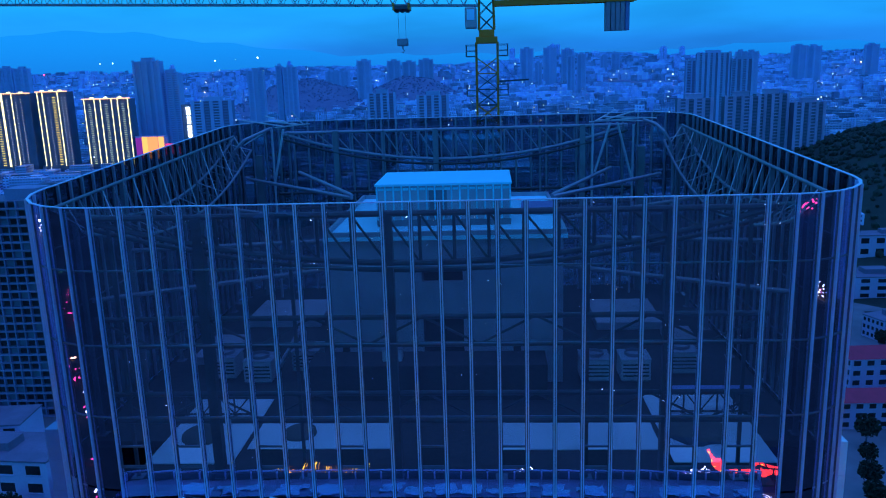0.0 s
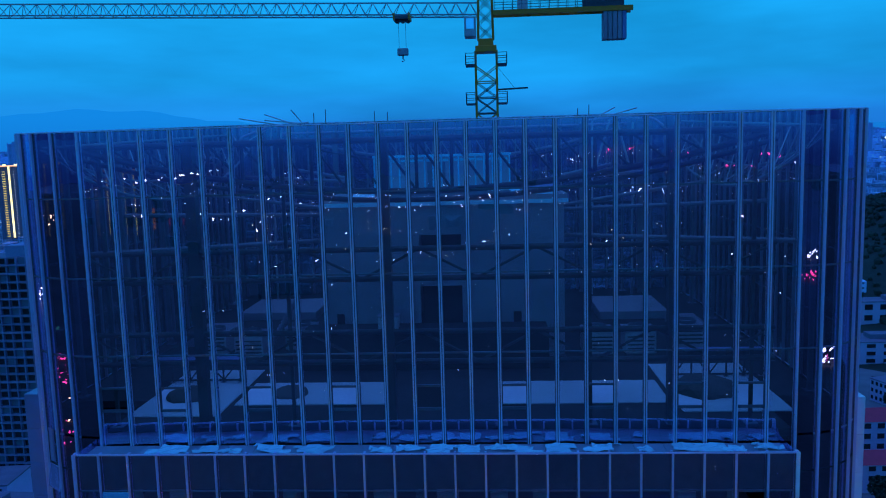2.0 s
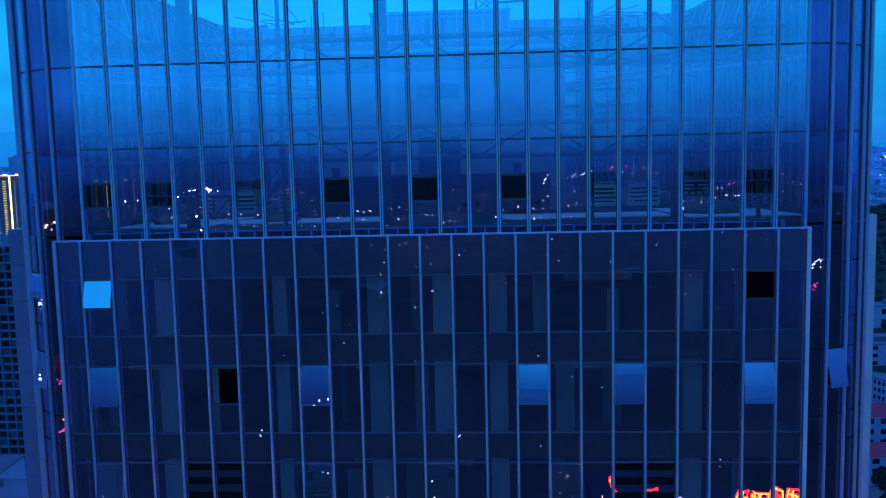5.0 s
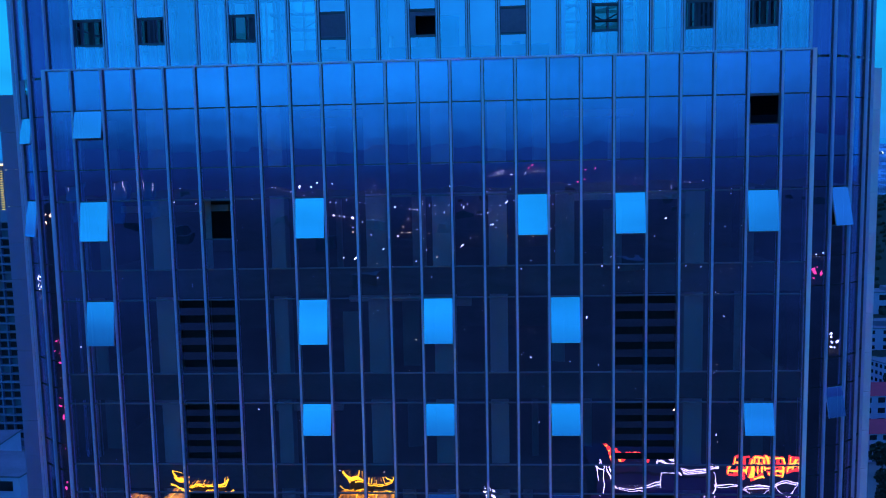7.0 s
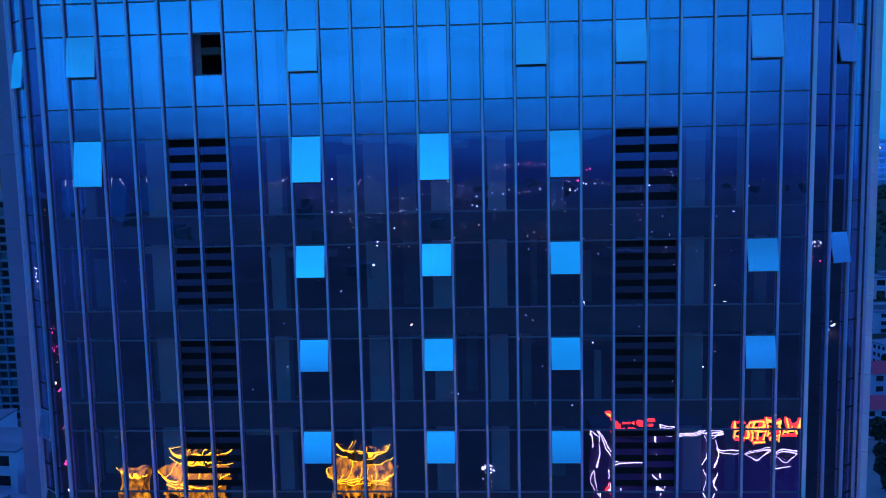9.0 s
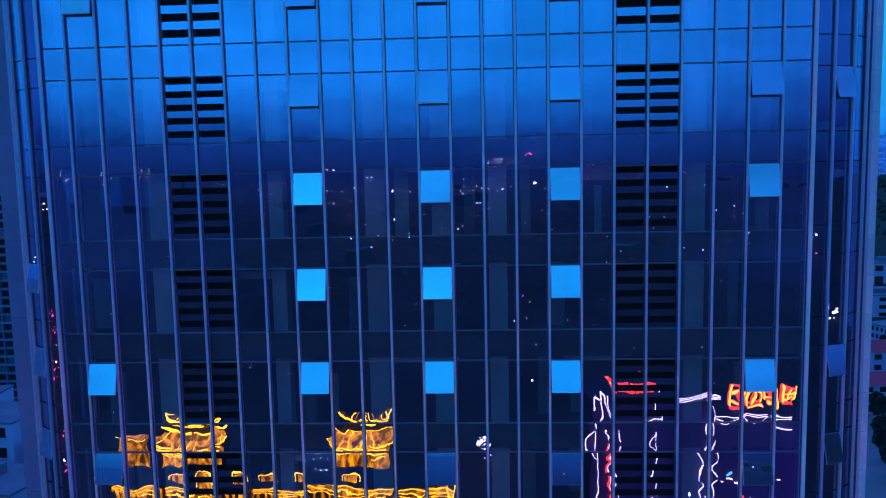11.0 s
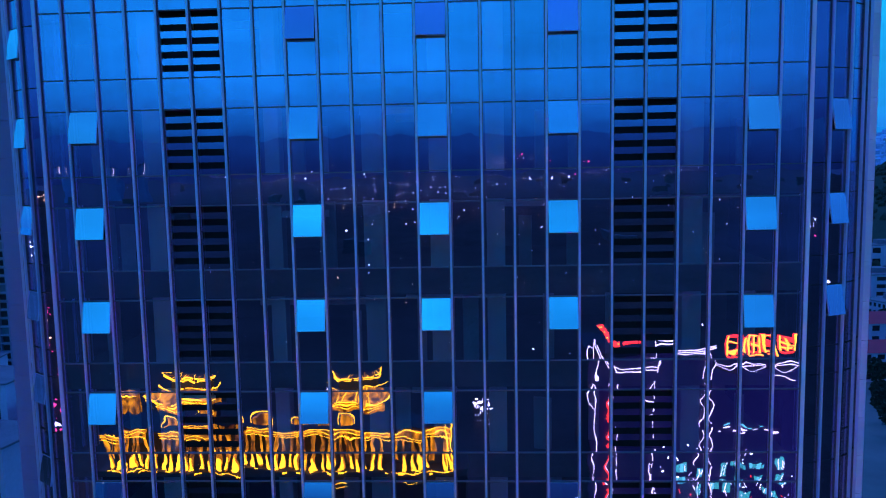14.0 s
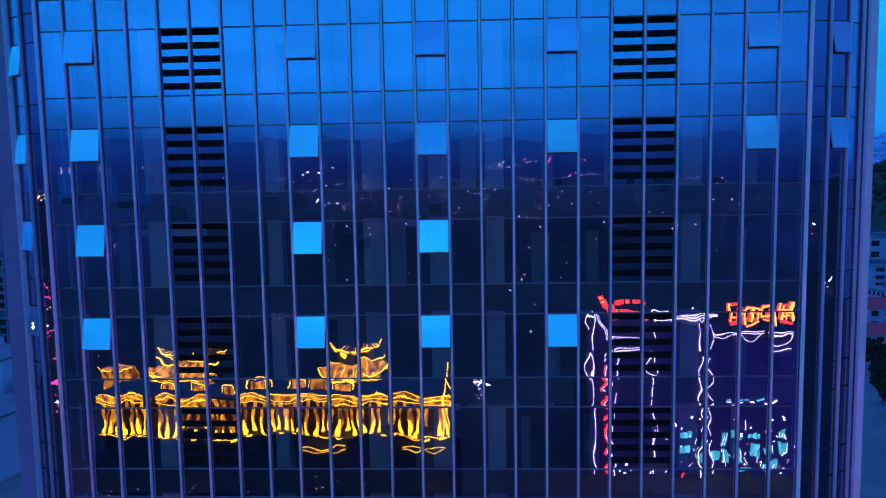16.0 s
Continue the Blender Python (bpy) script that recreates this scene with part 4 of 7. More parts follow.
# raking beams from the core to the crown
for a, b in (((-8.4, 25.0, 103.0), (-19.6, 35.5, 103.3)), ((-8.4, 25.0, 103.2), (-14.9, 35.5, 103.8)), ((6.6, 25.0, 102.9), (12.5, 35.5, 103.6)), ((6.7, 25.0, 102.8), (16.8, 35.5, 103.0)),
             ((-8.4, 19.0, 101.0), (-20.9, 14.0, 101.6)), ((6.6, 19.0, 101.0), (18.3, 14.0, 101.6)), ((6.6, 17.0, 99.5), (18.3, 9.0, 99.8)), ((-8.4, 17.0, 99.5), (-20.9, 9.0, 99.8)),
             ((-8.4, 27.0, 100.6), (-20.9, 27.0, 102.3)), ((6.6, 27.0, 100.6), (18.4, 27.0, 102.3))):
    bm = bmesh.new()
    bar(bm, a, b, 0.3, sides=8)
    # lower beams: the murk inside the crown is put into darker steel
    solid("raking_beam", bm, M_STEEL_PALE if a[2] > 102 else M_STEEL, "round steel beam raking from core to crown", "beam", "raking beams")

# bent columns at the back corners, which the flank chords run down into
for side, points in ((-1, ((-17.4, 36.2, 107.7), (-18.4, 35.4, 107.25), (-19.4, 34.6, 106.8), (-20.2, 34.5, 106.0), (-20.8, 34.5, 104.9), (-21.1, 34.5, 103.3), (-21.2, 34.5, 92.0))),
                     (1, ((15.4, 36.2, 107.6), (16.2, 35.2, 107.3), (16.8, 34.6, 106.7), (17.3, 34.5, 105.9), (17.55, 34.5, 104.7), (17.65, 34.5, 103.0), (17.7, 34.5, 92.0)))):
    t = thing("bent_column", "thick round steel column bent over at its head", "column", "bent columns of the crown")
    bm = bmesh.new()
    pipe(bm, points, 0.27, 10)
    part("shaft", bm, M_STEEL_PALE, t)
    x = points[-1][0]
    bm = bmesh.new()
    bx(bm, x - 0.4, x + 0.4, 34.1, 34.9, 91.98, 92.04)
    part("base_plate", bm, M_STEEL, t)
    # wall column behind it
    bm = bmesh.new()
    bx(bm, x - 0.3 - side * 2.2, x + 0.3 - side * 2.2, 37.2, 37.8, 91.98, 105.2)
    solid("crown_column", bm, M_STEEL, "dark cased column at the back corner of the crown", "column", "cased columns of the crown")

# props and loose tubes at the back corners
PROPS = {-1: (((-17.4, 107.6), (-17.55, 91.98)), ((-16.35, 107.55), (-17.4, 102.9))),
         1: (((12.6, 107.4), (11.3, 103.1)), ((13.2, 107.4), (14.5, 102.6)), ((14.6, 107.2), (14.55, 91.98)), ((11.1, 107.4), (11.0, 91.98)))}
TUBES = {-1: (((-20.2, 108.5), (-16.4, 107.8)), ((-17.9, 108.8), (-15.1, 107.8)), ((-15.5, 109.15), (-14.6, 108.0)), ((-20.1, 106.2), (-17.4, 107.7)), ((-18.0, 108.3), (-14.4, 107.9)), ((-17.2, 107.7), (-13.9, 108.0))),
         1: (((11.2, 107.55), (13.1, 108.5)), ((11.7, 107.55), (15.0, 108.4)), ((11.6, 107.65), (16.0, 107.45)), ((10.8, 107.5), (15.4, 107.75)), ((12.0, 107.9), (16.6, 107.7)))}
for side in (-1, 1):
    t = thing("corner_prop", "pale steel props braced in a zigzag behind the glass", "prop", "corner props")
    for k, (a, b) in enumerate(PROPS[side]):
        bm = bmesh.new()
        bar(bm, (a[0], 36.5, a[1]), (b[0], 36.5 + 0.05 * k, b[1]), 0.2, sides=8)
        part("prop", bm, M_PIPE, t)
    for k, (a, b) in enumerate(TUBES[side]):
        bm = bmesh.new()
        bar(bm, (a[0], 36.3 + 0.12 * k, a[1]), (b[0], 36.9 - 0.1 * k, b[1]), 0.11, sides=6)
        part("loose_tube", bm, M_PIPE, t)
    for x, z in (((-14.0, 108.9), (-12.9, 109.2), (-8.4, 108.9), (-7.2, 108.8)) if side < 0 else ((10.0, 108.6), (11.0, 108.9))):
        bm = bmesh.new()
        bar(bm, (x, 38.6, 104.4), (x + 0.08, 38.6, z), 0.08, sides=6)
        part("standard", bm, M_STEEL, t)


# ---- the tower crane behind ----
def crane():
    c = thing("tower_crane", "yellow tower crane with a dark lattice jib", "crane", at=(1.95, 46.9, 0))
    w = 1.05
    b = bmesh.new()
    part_mat = M_YELLOW
    for sx in (-1, 1):
        for sy in (-1, 1):
            bmx = bmesh.new()
            bar(bmx, (sx * w, sy * w, GROUND), (sx * w, sy * w, 114.9), 0.2)
            part("mast_leg", bmx, M_YELLOW, c)
    b.free()
    z = 84.0
    k = 0
    while z < 113.4:
        for s, ax in ((-1, 0), (1, 0), (-1, 1), (1, 1)):
            def at(u, zz):
                return (u * w, s * w, zz) if ax == 0 else (s * w, u * w, zz)
            bmx = bmesh.new()
            bar(bmx, at(-1, z), at(1, z), 0.1)
            bar(bmx, at(-1 if k % 2 else 1, z), at(1 if k % 2 else -1, z + 1.55), 0.09)
            bar(bmx, at(1 if k % 2 else -1, z), at(-1 if k % 2 else 1, z + 1.55), 0.07)
            part("lacing", bmx, M_CRANE if k % 3 else M_YELLOW, c)
        z += 1.55
        k += 1
    bmx = bmesh.new()
    bx(bmx, -w, w, -w, w, 114.8, 115.4)
    bx(bmx, -0.75, 0.75, -0.75, 0.75, 115.4, 116.1)
    bevel(bmx, 0.05)
    part("slewing_ring", bmx, M_YELLOW, c, "yellow slewing ring")
    for z in (113.55, 109.72):
        plat = part("platform", bmesh.new(), M_CRANE, c)
        bmx = bmesh.new()
        for x0, x1 in ((-2.05, -w), (w, 2.05)):
            bx(bmx, x0, x1, -1.4, 1.4, z, z + 0.06)
            for px in (x0, x1):
                for py in (-1.4, 0, 1.4):
                    bar(bmx, (px, py, z), (px, py, z + 1.1), 0.05)
                for h in (0.55, 1.1):
                    bar(bmx, (px, -1.4, z + h), (px, 1.4, z + h), 0.05)
            for py in (-1.4, 1.4):
                for h in (0.55, 1.1):
                    bar(bmx, (x0, py, z + h), (x1, py, z + h), 0.05)
        bmx.to_mesh(plat.data)
        bmx.free()
    # slewing head
    for sx in (-1, 1):
        for sy in (-1, 1):
            bmx = bmesh.new()
            bar(bmx, (sx * 0.75, sy * 0.75, 116.1), (sx * 0.6, sy * 0.6, 123.5), 0.16)
            part("head_leg", bmx, M_YELLOW, c)
    for k in range(5):
        z = 116.1 + 1.4 * k
        for s in (-1, 1):
            bmx = bmesh.new()
            bar(bmx, (-0.74, s * 0.74, z), (0.74, s * 0.74, z + 1.4), 0.07)
            bar(bmx, (0.74, s * 0.74, z), (-0.74, s * 0.74, z + 1.4), 0.07)
            part("head_lacing", bmx, M_CRANE, c)
    # cab
    bmx = bmesh.new()
    bx(bmx, -2.09, -0.95, -1.3, 0.5, 116.25, 118.2)
    bevel(bmx, 0.12, 2)
    cab = part("cab", bmx, M_UNIT, c, "pale operator's cab hung beside the mast")
    bmx = bmesh.new()
    bx(bmx, -1.88, -1.15, -1.33, -1.27, 117.0, 118.0)
    part("cab_window", bmx, M_SASH_GLASS, cab)
    # jib to the west: three chords with lacing
    z0, z1, end, climb = 118.42, 119.68, -62.0, 0.035
    for y, z in ((-0.75, z0), (0.75, z0), (0, z1)):
        bmx = bmesh.new()
        bar(bmx, (-0.8, y, z), (end, y, z - climb * end), 0.13)
        part("jib_chord", bmx, M_STEEL_PALE, c)
    n = 44
    for k in range(n):
        x0 = -0.8 + (end + 0.8) * k / n
        x1 = -0.8 + (end + 0.8) * (k + 1) / n
        xm = (x0 + x1) / 2
        a0, am, a1 = -climb * x0, -climb * xm, -climb * x1
        bmx = bmesh.new()
        for y in (-0.75, 0.75):
            bar(bmx, (x0, y, z0 + a0), (xm, 0, z1 + am), 0.07, sides=5)
            bar(bmx, (xm, 0, z1 + am), (x1, y, z0 + a1), 0.07, sides=5)
        bar(bmx, (x0, -0.75, z0 + a0), (x1, 0.75, z0 + a1), 0.05, sides=5)
        part("jib_lacing", bmx, M_STEEL_PALE, c)
    # counter jib to the east
    bmx = bmesh.new()
    for y in (-0.7, 0.7):
        bx(bmx, 0.75, 14.4, y - 0.12, y + 0.12, 118.3, 118.78)
    for k in range(9):
        x = 1.2 + 1.6 * k
        bx(bmx, x - 0.08, x + 0.08, -0.6, 0.6, 118.4, 118.6)
    part("counter_jib", bmx, M_YELLOW, c, "yellow counter jib")
    bmx = bmesh.new()
    for x in [0.9 + 0.9 * k for k in range(15)]:
        bar(bmx, (x, -0.85, 118.75), (x, -0.85, 119.8), 0.05)
        bar(bmx, (x, 0.85, 118.75), (x, 0.85, 119.8), 0.05)
    for y in (-0.85, 0.85):
        for z in (119.25, 119.8):
            bar(bmx, (0.9, y, z), (13.5, y, z), 0.05)
    part("guard_rail", bmx, M_CRANE, c)
    bmx = bmesh.new()
    bx(bmx, 9.6, 13.6, -0.5, 0.5, 118.78, 119.9)
    bevel(bmx, 0.08)
    part("winch", bmx, M_CRANE, c, "dark winch housing")
    bmx = bmesh.new()
    bx(bmx, 3.2, 4.2, -0.4, 0.4, 118.78, 120.1)
    bevel(bmx, 0.05)
    part("switch_box", bmx, M_UNIT, c)
    for k in range(5):
        bmx = bmesh.new()
        bx(bmx, 11.55 + 0.46 * k, 11.95 + 0.46 * k, -0.7, 0.7, 115.62, 118.3)
        bevel(bmx, 0.03)
        part("counterweight", bmx, M_CONCRETE if k < 4 else M_BOARD, c, "hanging counterweight slab")
    # trolley, ropes and hook block
    bmx = bmesh.new()
    bx(bmx, -9.0, -7.55, -0.9, 0.9, 118.3, 118.62)
    for x in (-8.8, -8.28, -7.75):
        bmesh.ops.create_cone(bmx, cap_ends=True, segments=12, radius1=0.28, radius2=0.28, depth=0.5, matrix=Matrix.Translation((x, 0, 118.25)) @ pose(0, 0, 0, 90))
    part("trolley", bmx, M_CRANE, c, "dark trolley under the jib")
    bmx = bmesh.new()
    for x in (-9.05, -7.55):
        bx(bmx, x - 0.09, x + 0.09, -0.95, 0.95, 118.2, 118.85)
    part("trolley_frame", bmx, M_YELLOW, c, "yellow trolley frame")
    bmx = bmesh.new()
    for x in (-8.7, -8.0):
        bar(bmx, (x, 0, 115.5), (x, 0, 118.3), 0.035)
    part("rope", bmx, M_STEEL_PALE, c)
    bmx = bmesh.new()
    bx(bmx, -8.9, -7.79, -0.25, 0.25, 114.8, 115.53)
    bevel(bmx, 0.12, 2)
    bar(bmx, (-8.35, 0, 114.8), (-8.35, 0, 114.5), 0.14, sides=8)
    pipe(bmx, [(-8.35, 0, 114.5), (-8.2, 0, 114.35), (-8.3, 0, 114.2), (-8.48, 0, 114.25)], 0.1)
    part("hook_block", bmx, M_STEEL_PALE, c, "dark hook block hanging on ropes")
    # small outrigger on the mast
    bmx = bmesh.new()
    bar(bmx, (w, -0.4, 111.1), (4.1, -0.4, 111.2), 0.16)
    bar(bmx, (w, -0.4, 113.4), (2.8, -0.4, 111.2), 0.03)
    part("outrigger", bmx, M_CRANE, c)


crane()

# ---- materials of the city ----
M_WALL_A = window_wall("plaster_with_windows", (0.38, 0.47, 0.64), (0.08, 0.105, 0.15), 3.4, 3.1, 0.75)
# haze painted into colour: far walls, panes, land and foliage paler, less contrast
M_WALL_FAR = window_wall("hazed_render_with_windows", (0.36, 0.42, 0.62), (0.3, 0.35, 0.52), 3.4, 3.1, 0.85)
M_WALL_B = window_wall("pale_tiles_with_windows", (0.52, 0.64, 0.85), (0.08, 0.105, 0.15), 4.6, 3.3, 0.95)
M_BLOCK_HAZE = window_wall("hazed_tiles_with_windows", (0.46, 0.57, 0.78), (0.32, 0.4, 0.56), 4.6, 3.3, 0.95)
M_WALL_DARK = surface("grey_render", (0.11, 0.13, 0.17), (0.18, 0.21, 0.27), 0.8, 0, 0.08, 1.2, 0.2, 0.05, 0.2)
M_WALL_PALE = surface("pale_render", (0.53, 0.43, 0.582), (0.721, 0.585, 0.784), 0.8, 0, 0.08, 1.2, 0.2, 0.05, 0.15)
M_WALL_MID = surface("mid_render", (0.19, 0.22, 0.32), (0.28, 0.33, 0.47), 0.8, 0, 0.08, 1.2, 0.2, 0.05, 0.2)
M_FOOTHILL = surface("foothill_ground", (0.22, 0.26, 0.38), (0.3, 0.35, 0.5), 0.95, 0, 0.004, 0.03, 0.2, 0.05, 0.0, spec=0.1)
M_PIT = surface("dark_window_glass", (0.012, 0.014, 0.018), (0.03, 0.034, 0.04), 0.2)
M_HAZY_PANE = surface("hazed_pane", (0.212, 0.172, 0.246), (0.297, 0.241, 0.336), 0.4)
M_ROOF_RED = surface("red_sheet_roof", (0.6, 0.02, 0.05), (0.8, 0.04, 0.09), 0.5, 0, 0.4, 5, 0.3, 0.03)
M_ROOF_GREY = surface("grey_flat_roof", (0.148, 0.12, 0.168), (0.276, 0.224, 0.302), 0.85, 0, 0.15, 2, 0.3, 0.03)
M_LEAF = surface("dusk_foliage", (0.012, 0.022, 0.012), (0.04, 0.06, 0.035), 0.9, 0, 0.15, 2.5, 0.5, 0.2, 0.3, island=True)
M_LEAF_FAR = surface("hazed_foliage", (0.18, 0.22, 0.33), (0.25, 0.3, 0.44), 0.9, 0, 0.15, 2.5, 0.5, 0.2, 0.3, island=True)
M_ROAD = surface("asphalt", (0.035, 0.035, 0.037), (0.065, 0.065, 0.068), 0.7, 0, 0.1, 3, 0.2, 0.01)
L_WHITE = glowing("white_light", (0.75, 0.88, 1.0), 7.0)
L_WARM = glowing("warm_light", (1.0, 0.62, 0.25), 7.0)
L_LED = glowing("pale_yellow_led", (1.0, 0.88, 0.42), 2.4)
L_FAINT = glowing("faint_white_led", (0.8, 0.9, 1.0), 1.6)
L_ORANGE = glowing("orange_led", (1.0, 0.5, 0.25), 2.2)
L_RED = glowing("red_neon", (1.0, 0.035, 0.03), 3.2)
L_PINK = glowing("pink_light", (1.0, 0.07, 0.28), 3.0)
L_GOLD = glowing("gold_light", (1.0, 0.55, 0.012), 4.6)
L_NEON = glowing("white_neon", (0.82, 0.84, 1.0), 3.2)
L_CYAN = glowing("cyan_shop_light", (0.14, 0.85, 0.85), 1.6)
# haze put into the render and pane colours of far towers
M_WALL_HAZE = surface("hazed_pale_render", (0.4, 0.5, 0.68), (0.48, 0.6, 0.8), 0.8, 0, 0.08, 1.2, 0.2, 0.05, 0.1)
M_PANE_HAZE = surface("hazed_far_pane", (0.34, 0.4, 0.58), (0.4, 0.47, 0.68), 0.5)


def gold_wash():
    """Gold floodlight painted as emission: bright pools by noise, darker between."""
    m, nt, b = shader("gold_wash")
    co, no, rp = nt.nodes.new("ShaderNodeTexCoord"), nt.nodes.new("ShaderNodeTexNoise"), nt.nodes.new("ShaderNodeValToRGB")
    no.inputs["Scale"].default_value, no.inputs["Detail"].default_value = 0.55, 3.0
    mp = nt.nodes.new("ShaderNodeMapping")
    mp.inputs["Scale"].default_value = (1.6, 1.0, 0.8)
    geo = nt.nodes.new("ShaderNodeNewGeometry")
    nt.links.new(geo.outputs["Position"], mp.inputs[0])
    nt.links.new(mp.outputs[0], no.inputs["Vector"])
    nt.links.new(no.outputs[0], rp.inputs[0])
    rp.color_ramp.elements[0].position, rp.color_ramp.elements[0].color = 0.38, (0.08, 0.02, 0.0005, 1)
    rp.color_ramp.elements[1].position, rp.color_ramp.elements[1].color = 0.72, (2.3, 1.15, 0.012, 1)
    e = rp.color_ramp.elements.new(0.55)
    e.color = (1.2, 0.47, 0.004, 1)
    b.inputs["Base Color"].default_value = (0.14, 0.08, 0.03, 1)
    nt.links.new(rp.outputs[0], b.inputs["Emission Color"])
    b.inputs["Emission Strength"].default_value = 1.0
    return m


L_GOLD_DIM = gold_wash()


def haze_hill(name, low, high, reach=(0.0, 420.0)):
    """Far hills as a plain backdrop: haze painted as emission, low to high colour."""
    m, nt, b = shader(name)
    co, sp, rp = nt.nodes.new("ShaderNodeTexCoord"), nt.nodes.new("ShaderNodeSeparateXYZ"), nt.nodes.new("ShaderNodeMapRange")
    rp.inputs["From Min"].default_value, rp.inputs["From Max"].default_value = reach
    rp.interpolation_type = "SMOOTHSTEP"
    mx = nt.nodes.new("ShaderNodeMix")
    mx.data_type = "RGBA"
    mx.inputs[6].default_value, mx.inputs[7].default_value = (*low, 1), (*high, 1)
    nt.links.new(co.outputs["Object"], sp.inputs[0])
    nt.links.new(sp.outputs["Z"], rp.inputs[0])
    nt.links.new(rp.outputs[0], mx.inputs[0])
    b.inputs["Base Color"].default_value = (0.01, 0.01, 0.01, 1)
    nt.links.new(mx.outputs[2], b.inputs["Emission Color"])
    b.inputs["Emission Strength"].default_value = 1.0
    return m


def ridge(radius, base, ups, seed, mat, label, a0, a1, bulge=0):
    """An arc of far hills on the horizon, between two bearings in degrees."""
    n = 180
    verts, faces = [], []
    for k in range(n + 1):
        a = radians(a0 + (a1 - a0) * k / n)
        p = Vector((math.cos(a) * 3, math.sin(a) * 3, seed))
        h = base + ups * (0.5 + 0.5 * noise.fractal(p * 1.1, 1.0, 2.0, 5)) + ups * 0.22 * noise.noise(p * 7) + ups * 0.1 * noise.noise(p * 21) + ups * 0.04 * noise.noise(p * 47)
        h += max(math.cos(a - radians(117.5)), 0) ** 40 * bulge
        verts += [(radius * math.cos(a), radius * math.sin(a), 0), (radius * math.cos(a), radius * math.sin(a), h)]
    for k in range(n):
        faces.append((2 * k, 2 * k + 2, 2 * k + 3, 2 * k + 1))
    me = bpy.data.meshes.new("far_hills")
    me.from_pydata(verts, [], faces)
    me.materials.append(mat)
    ob = tagged(new("far_hills", me), label, "hills", kind="structure")
    ob.location.z = GROUND


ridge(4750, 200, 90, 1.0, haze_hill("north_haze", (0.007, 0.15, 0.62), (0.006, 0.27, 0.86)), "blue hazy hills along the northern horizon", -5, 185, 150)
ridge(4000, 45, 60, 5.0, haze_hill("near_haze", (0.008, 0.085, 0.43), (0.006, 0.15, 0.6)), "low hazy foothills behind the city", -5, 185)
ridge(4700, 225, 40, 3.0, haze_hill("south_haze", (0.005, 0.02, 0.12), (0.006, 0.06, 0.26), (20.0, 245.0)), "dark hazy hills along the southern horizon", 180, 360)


def boxes(name, items, mat, label, category):
    """Many plain far blocks as one object: items of x, y, width, depth, height, turn."""
    verts, faces = [], []
    for x, y, w, d, h, turn in items:
        c, s = math.cos(turn), math.sin(turn)
        k = len(verts)
        for z in (0, h):
            for u, v in ((-w / 2, -d / 2), (w / 2, -d / 2), (w / 2, d / 2), (-w / 2, d / 2)):
                verts.append((x + u * c - v * s, y + u * s + v * c, z + rise(x, y)))
        faces += [(k + 4, k + 5, k + 6, k + 7), (k, k + 1, k + 5, k + 4), (k + 1, k + 2, k + 6, k + 5), (k + 2, k + 3, k + 7, k + 6), (k + 3, k, k + 4, k + 7)]
    me = bpy.data.meshes.new(name)
    me.from_pydata(verts, [], faces)
    me.materials.append(mat)
    ob = tagged(new(name, me), label, category, kind="stuff")
    ob.location.z = GROUND
    return ob


def clear(x, y):
    """Whether a plain block may stand at a place: off the tower, the set pieces and the hills."""
    if math.hypot(x, y) < 150:
        return False
    if math.hypot(x - 520, y - 700) < 330 or math.hypot(x + 512, y - 2250) < 130 or math.hypot(x + 240, y - 2420) < 130:
        return False
    if -100 < x < 90 and -190 < y < 0:
        return False
    if -250 < x < -90 and 120 < y < 300 or 90 < x < 290 and 130 < y < 500:
        return False
    return True


def rise(x, y):
    """How far the land has climbed towards the foothills north of the city."""
    u = min(max((y - 1500) / 2300, 0), 1)
    return 178 * u * u * (3 - 2 * u) * (0.86 + 0.3 * noise.noise(Vector((x * 0.0011, y * 0.0011, 4.0))))


CR = random.Random(21)
low_a, low_b, tall, behind = [], [], [], []
for side, count in ((1, 9500), (-1, 160)):
    for _ in range(count):
        y = side * (200 + 3400 * CR.random() ** (1.05 if side > 0 else 0.8))
        x = CR.uniform(-1, 1) * (260 + abs(y) * 0.66)
        if not clear(x, y) or (side < 0 and y > -620):
            continue
        patch = noise.noise(Vector((x * 0.0021, y * 0.0021, 3.0)))
        turn = 0.5 * noise.noise(Vector((x * 0.0015, y * 0.0015, 8.0))) + (0 if CR.random() < 0.7 else math.pi / 2)
        if patch < -0.4:
            continue
        if patch > 0.05 and abs(y) > 1100 and CR.random() < (0.05 if abs(y) < 1800 else 0.06):
            item = (x, y, CR.uniform(14, 28), CR.uniform(14, 20), CR.uniform(40, 75) if abs(y) < 1800 else CR.uniform(36, 70), turn)
            if side > 0:
                tall.append(item)
        else:
            item = (x, y, CR.uniform(12, 40), CR.uniform(9, 15), CR.choice((9, 12, 15, 18, 18, 21, 24)) + CR.uniform(0, 2), turn)
            (behind if side < 0 and item[4] < 17 else [] if side < 0 else low_a if CR.random() < 0.5 else low_b).append(item)
for _ in range(7500):
    y = 1500 + 2350 * CR.random() ** 0.8
    x = CR.uniform(-1, 1) * (260 + y * 0.66)
    if clear(x, y) and noise.noise(Vector((x * 0.0021, y * 0.0021, 3.0))) > -0.28:
        turn = 0.6 * noise.noise(Vector((x * 0.0015, y * 0.0015, 8.0))) + (0 if CR.random() < 0.75 else math.pi / 2)
        (low_b if CR.random() < 0.7 else low_a).append((x, y, CR.uniform(14, 46), CR.uniform(9, 15), CR.uniform(11, 30), turn))
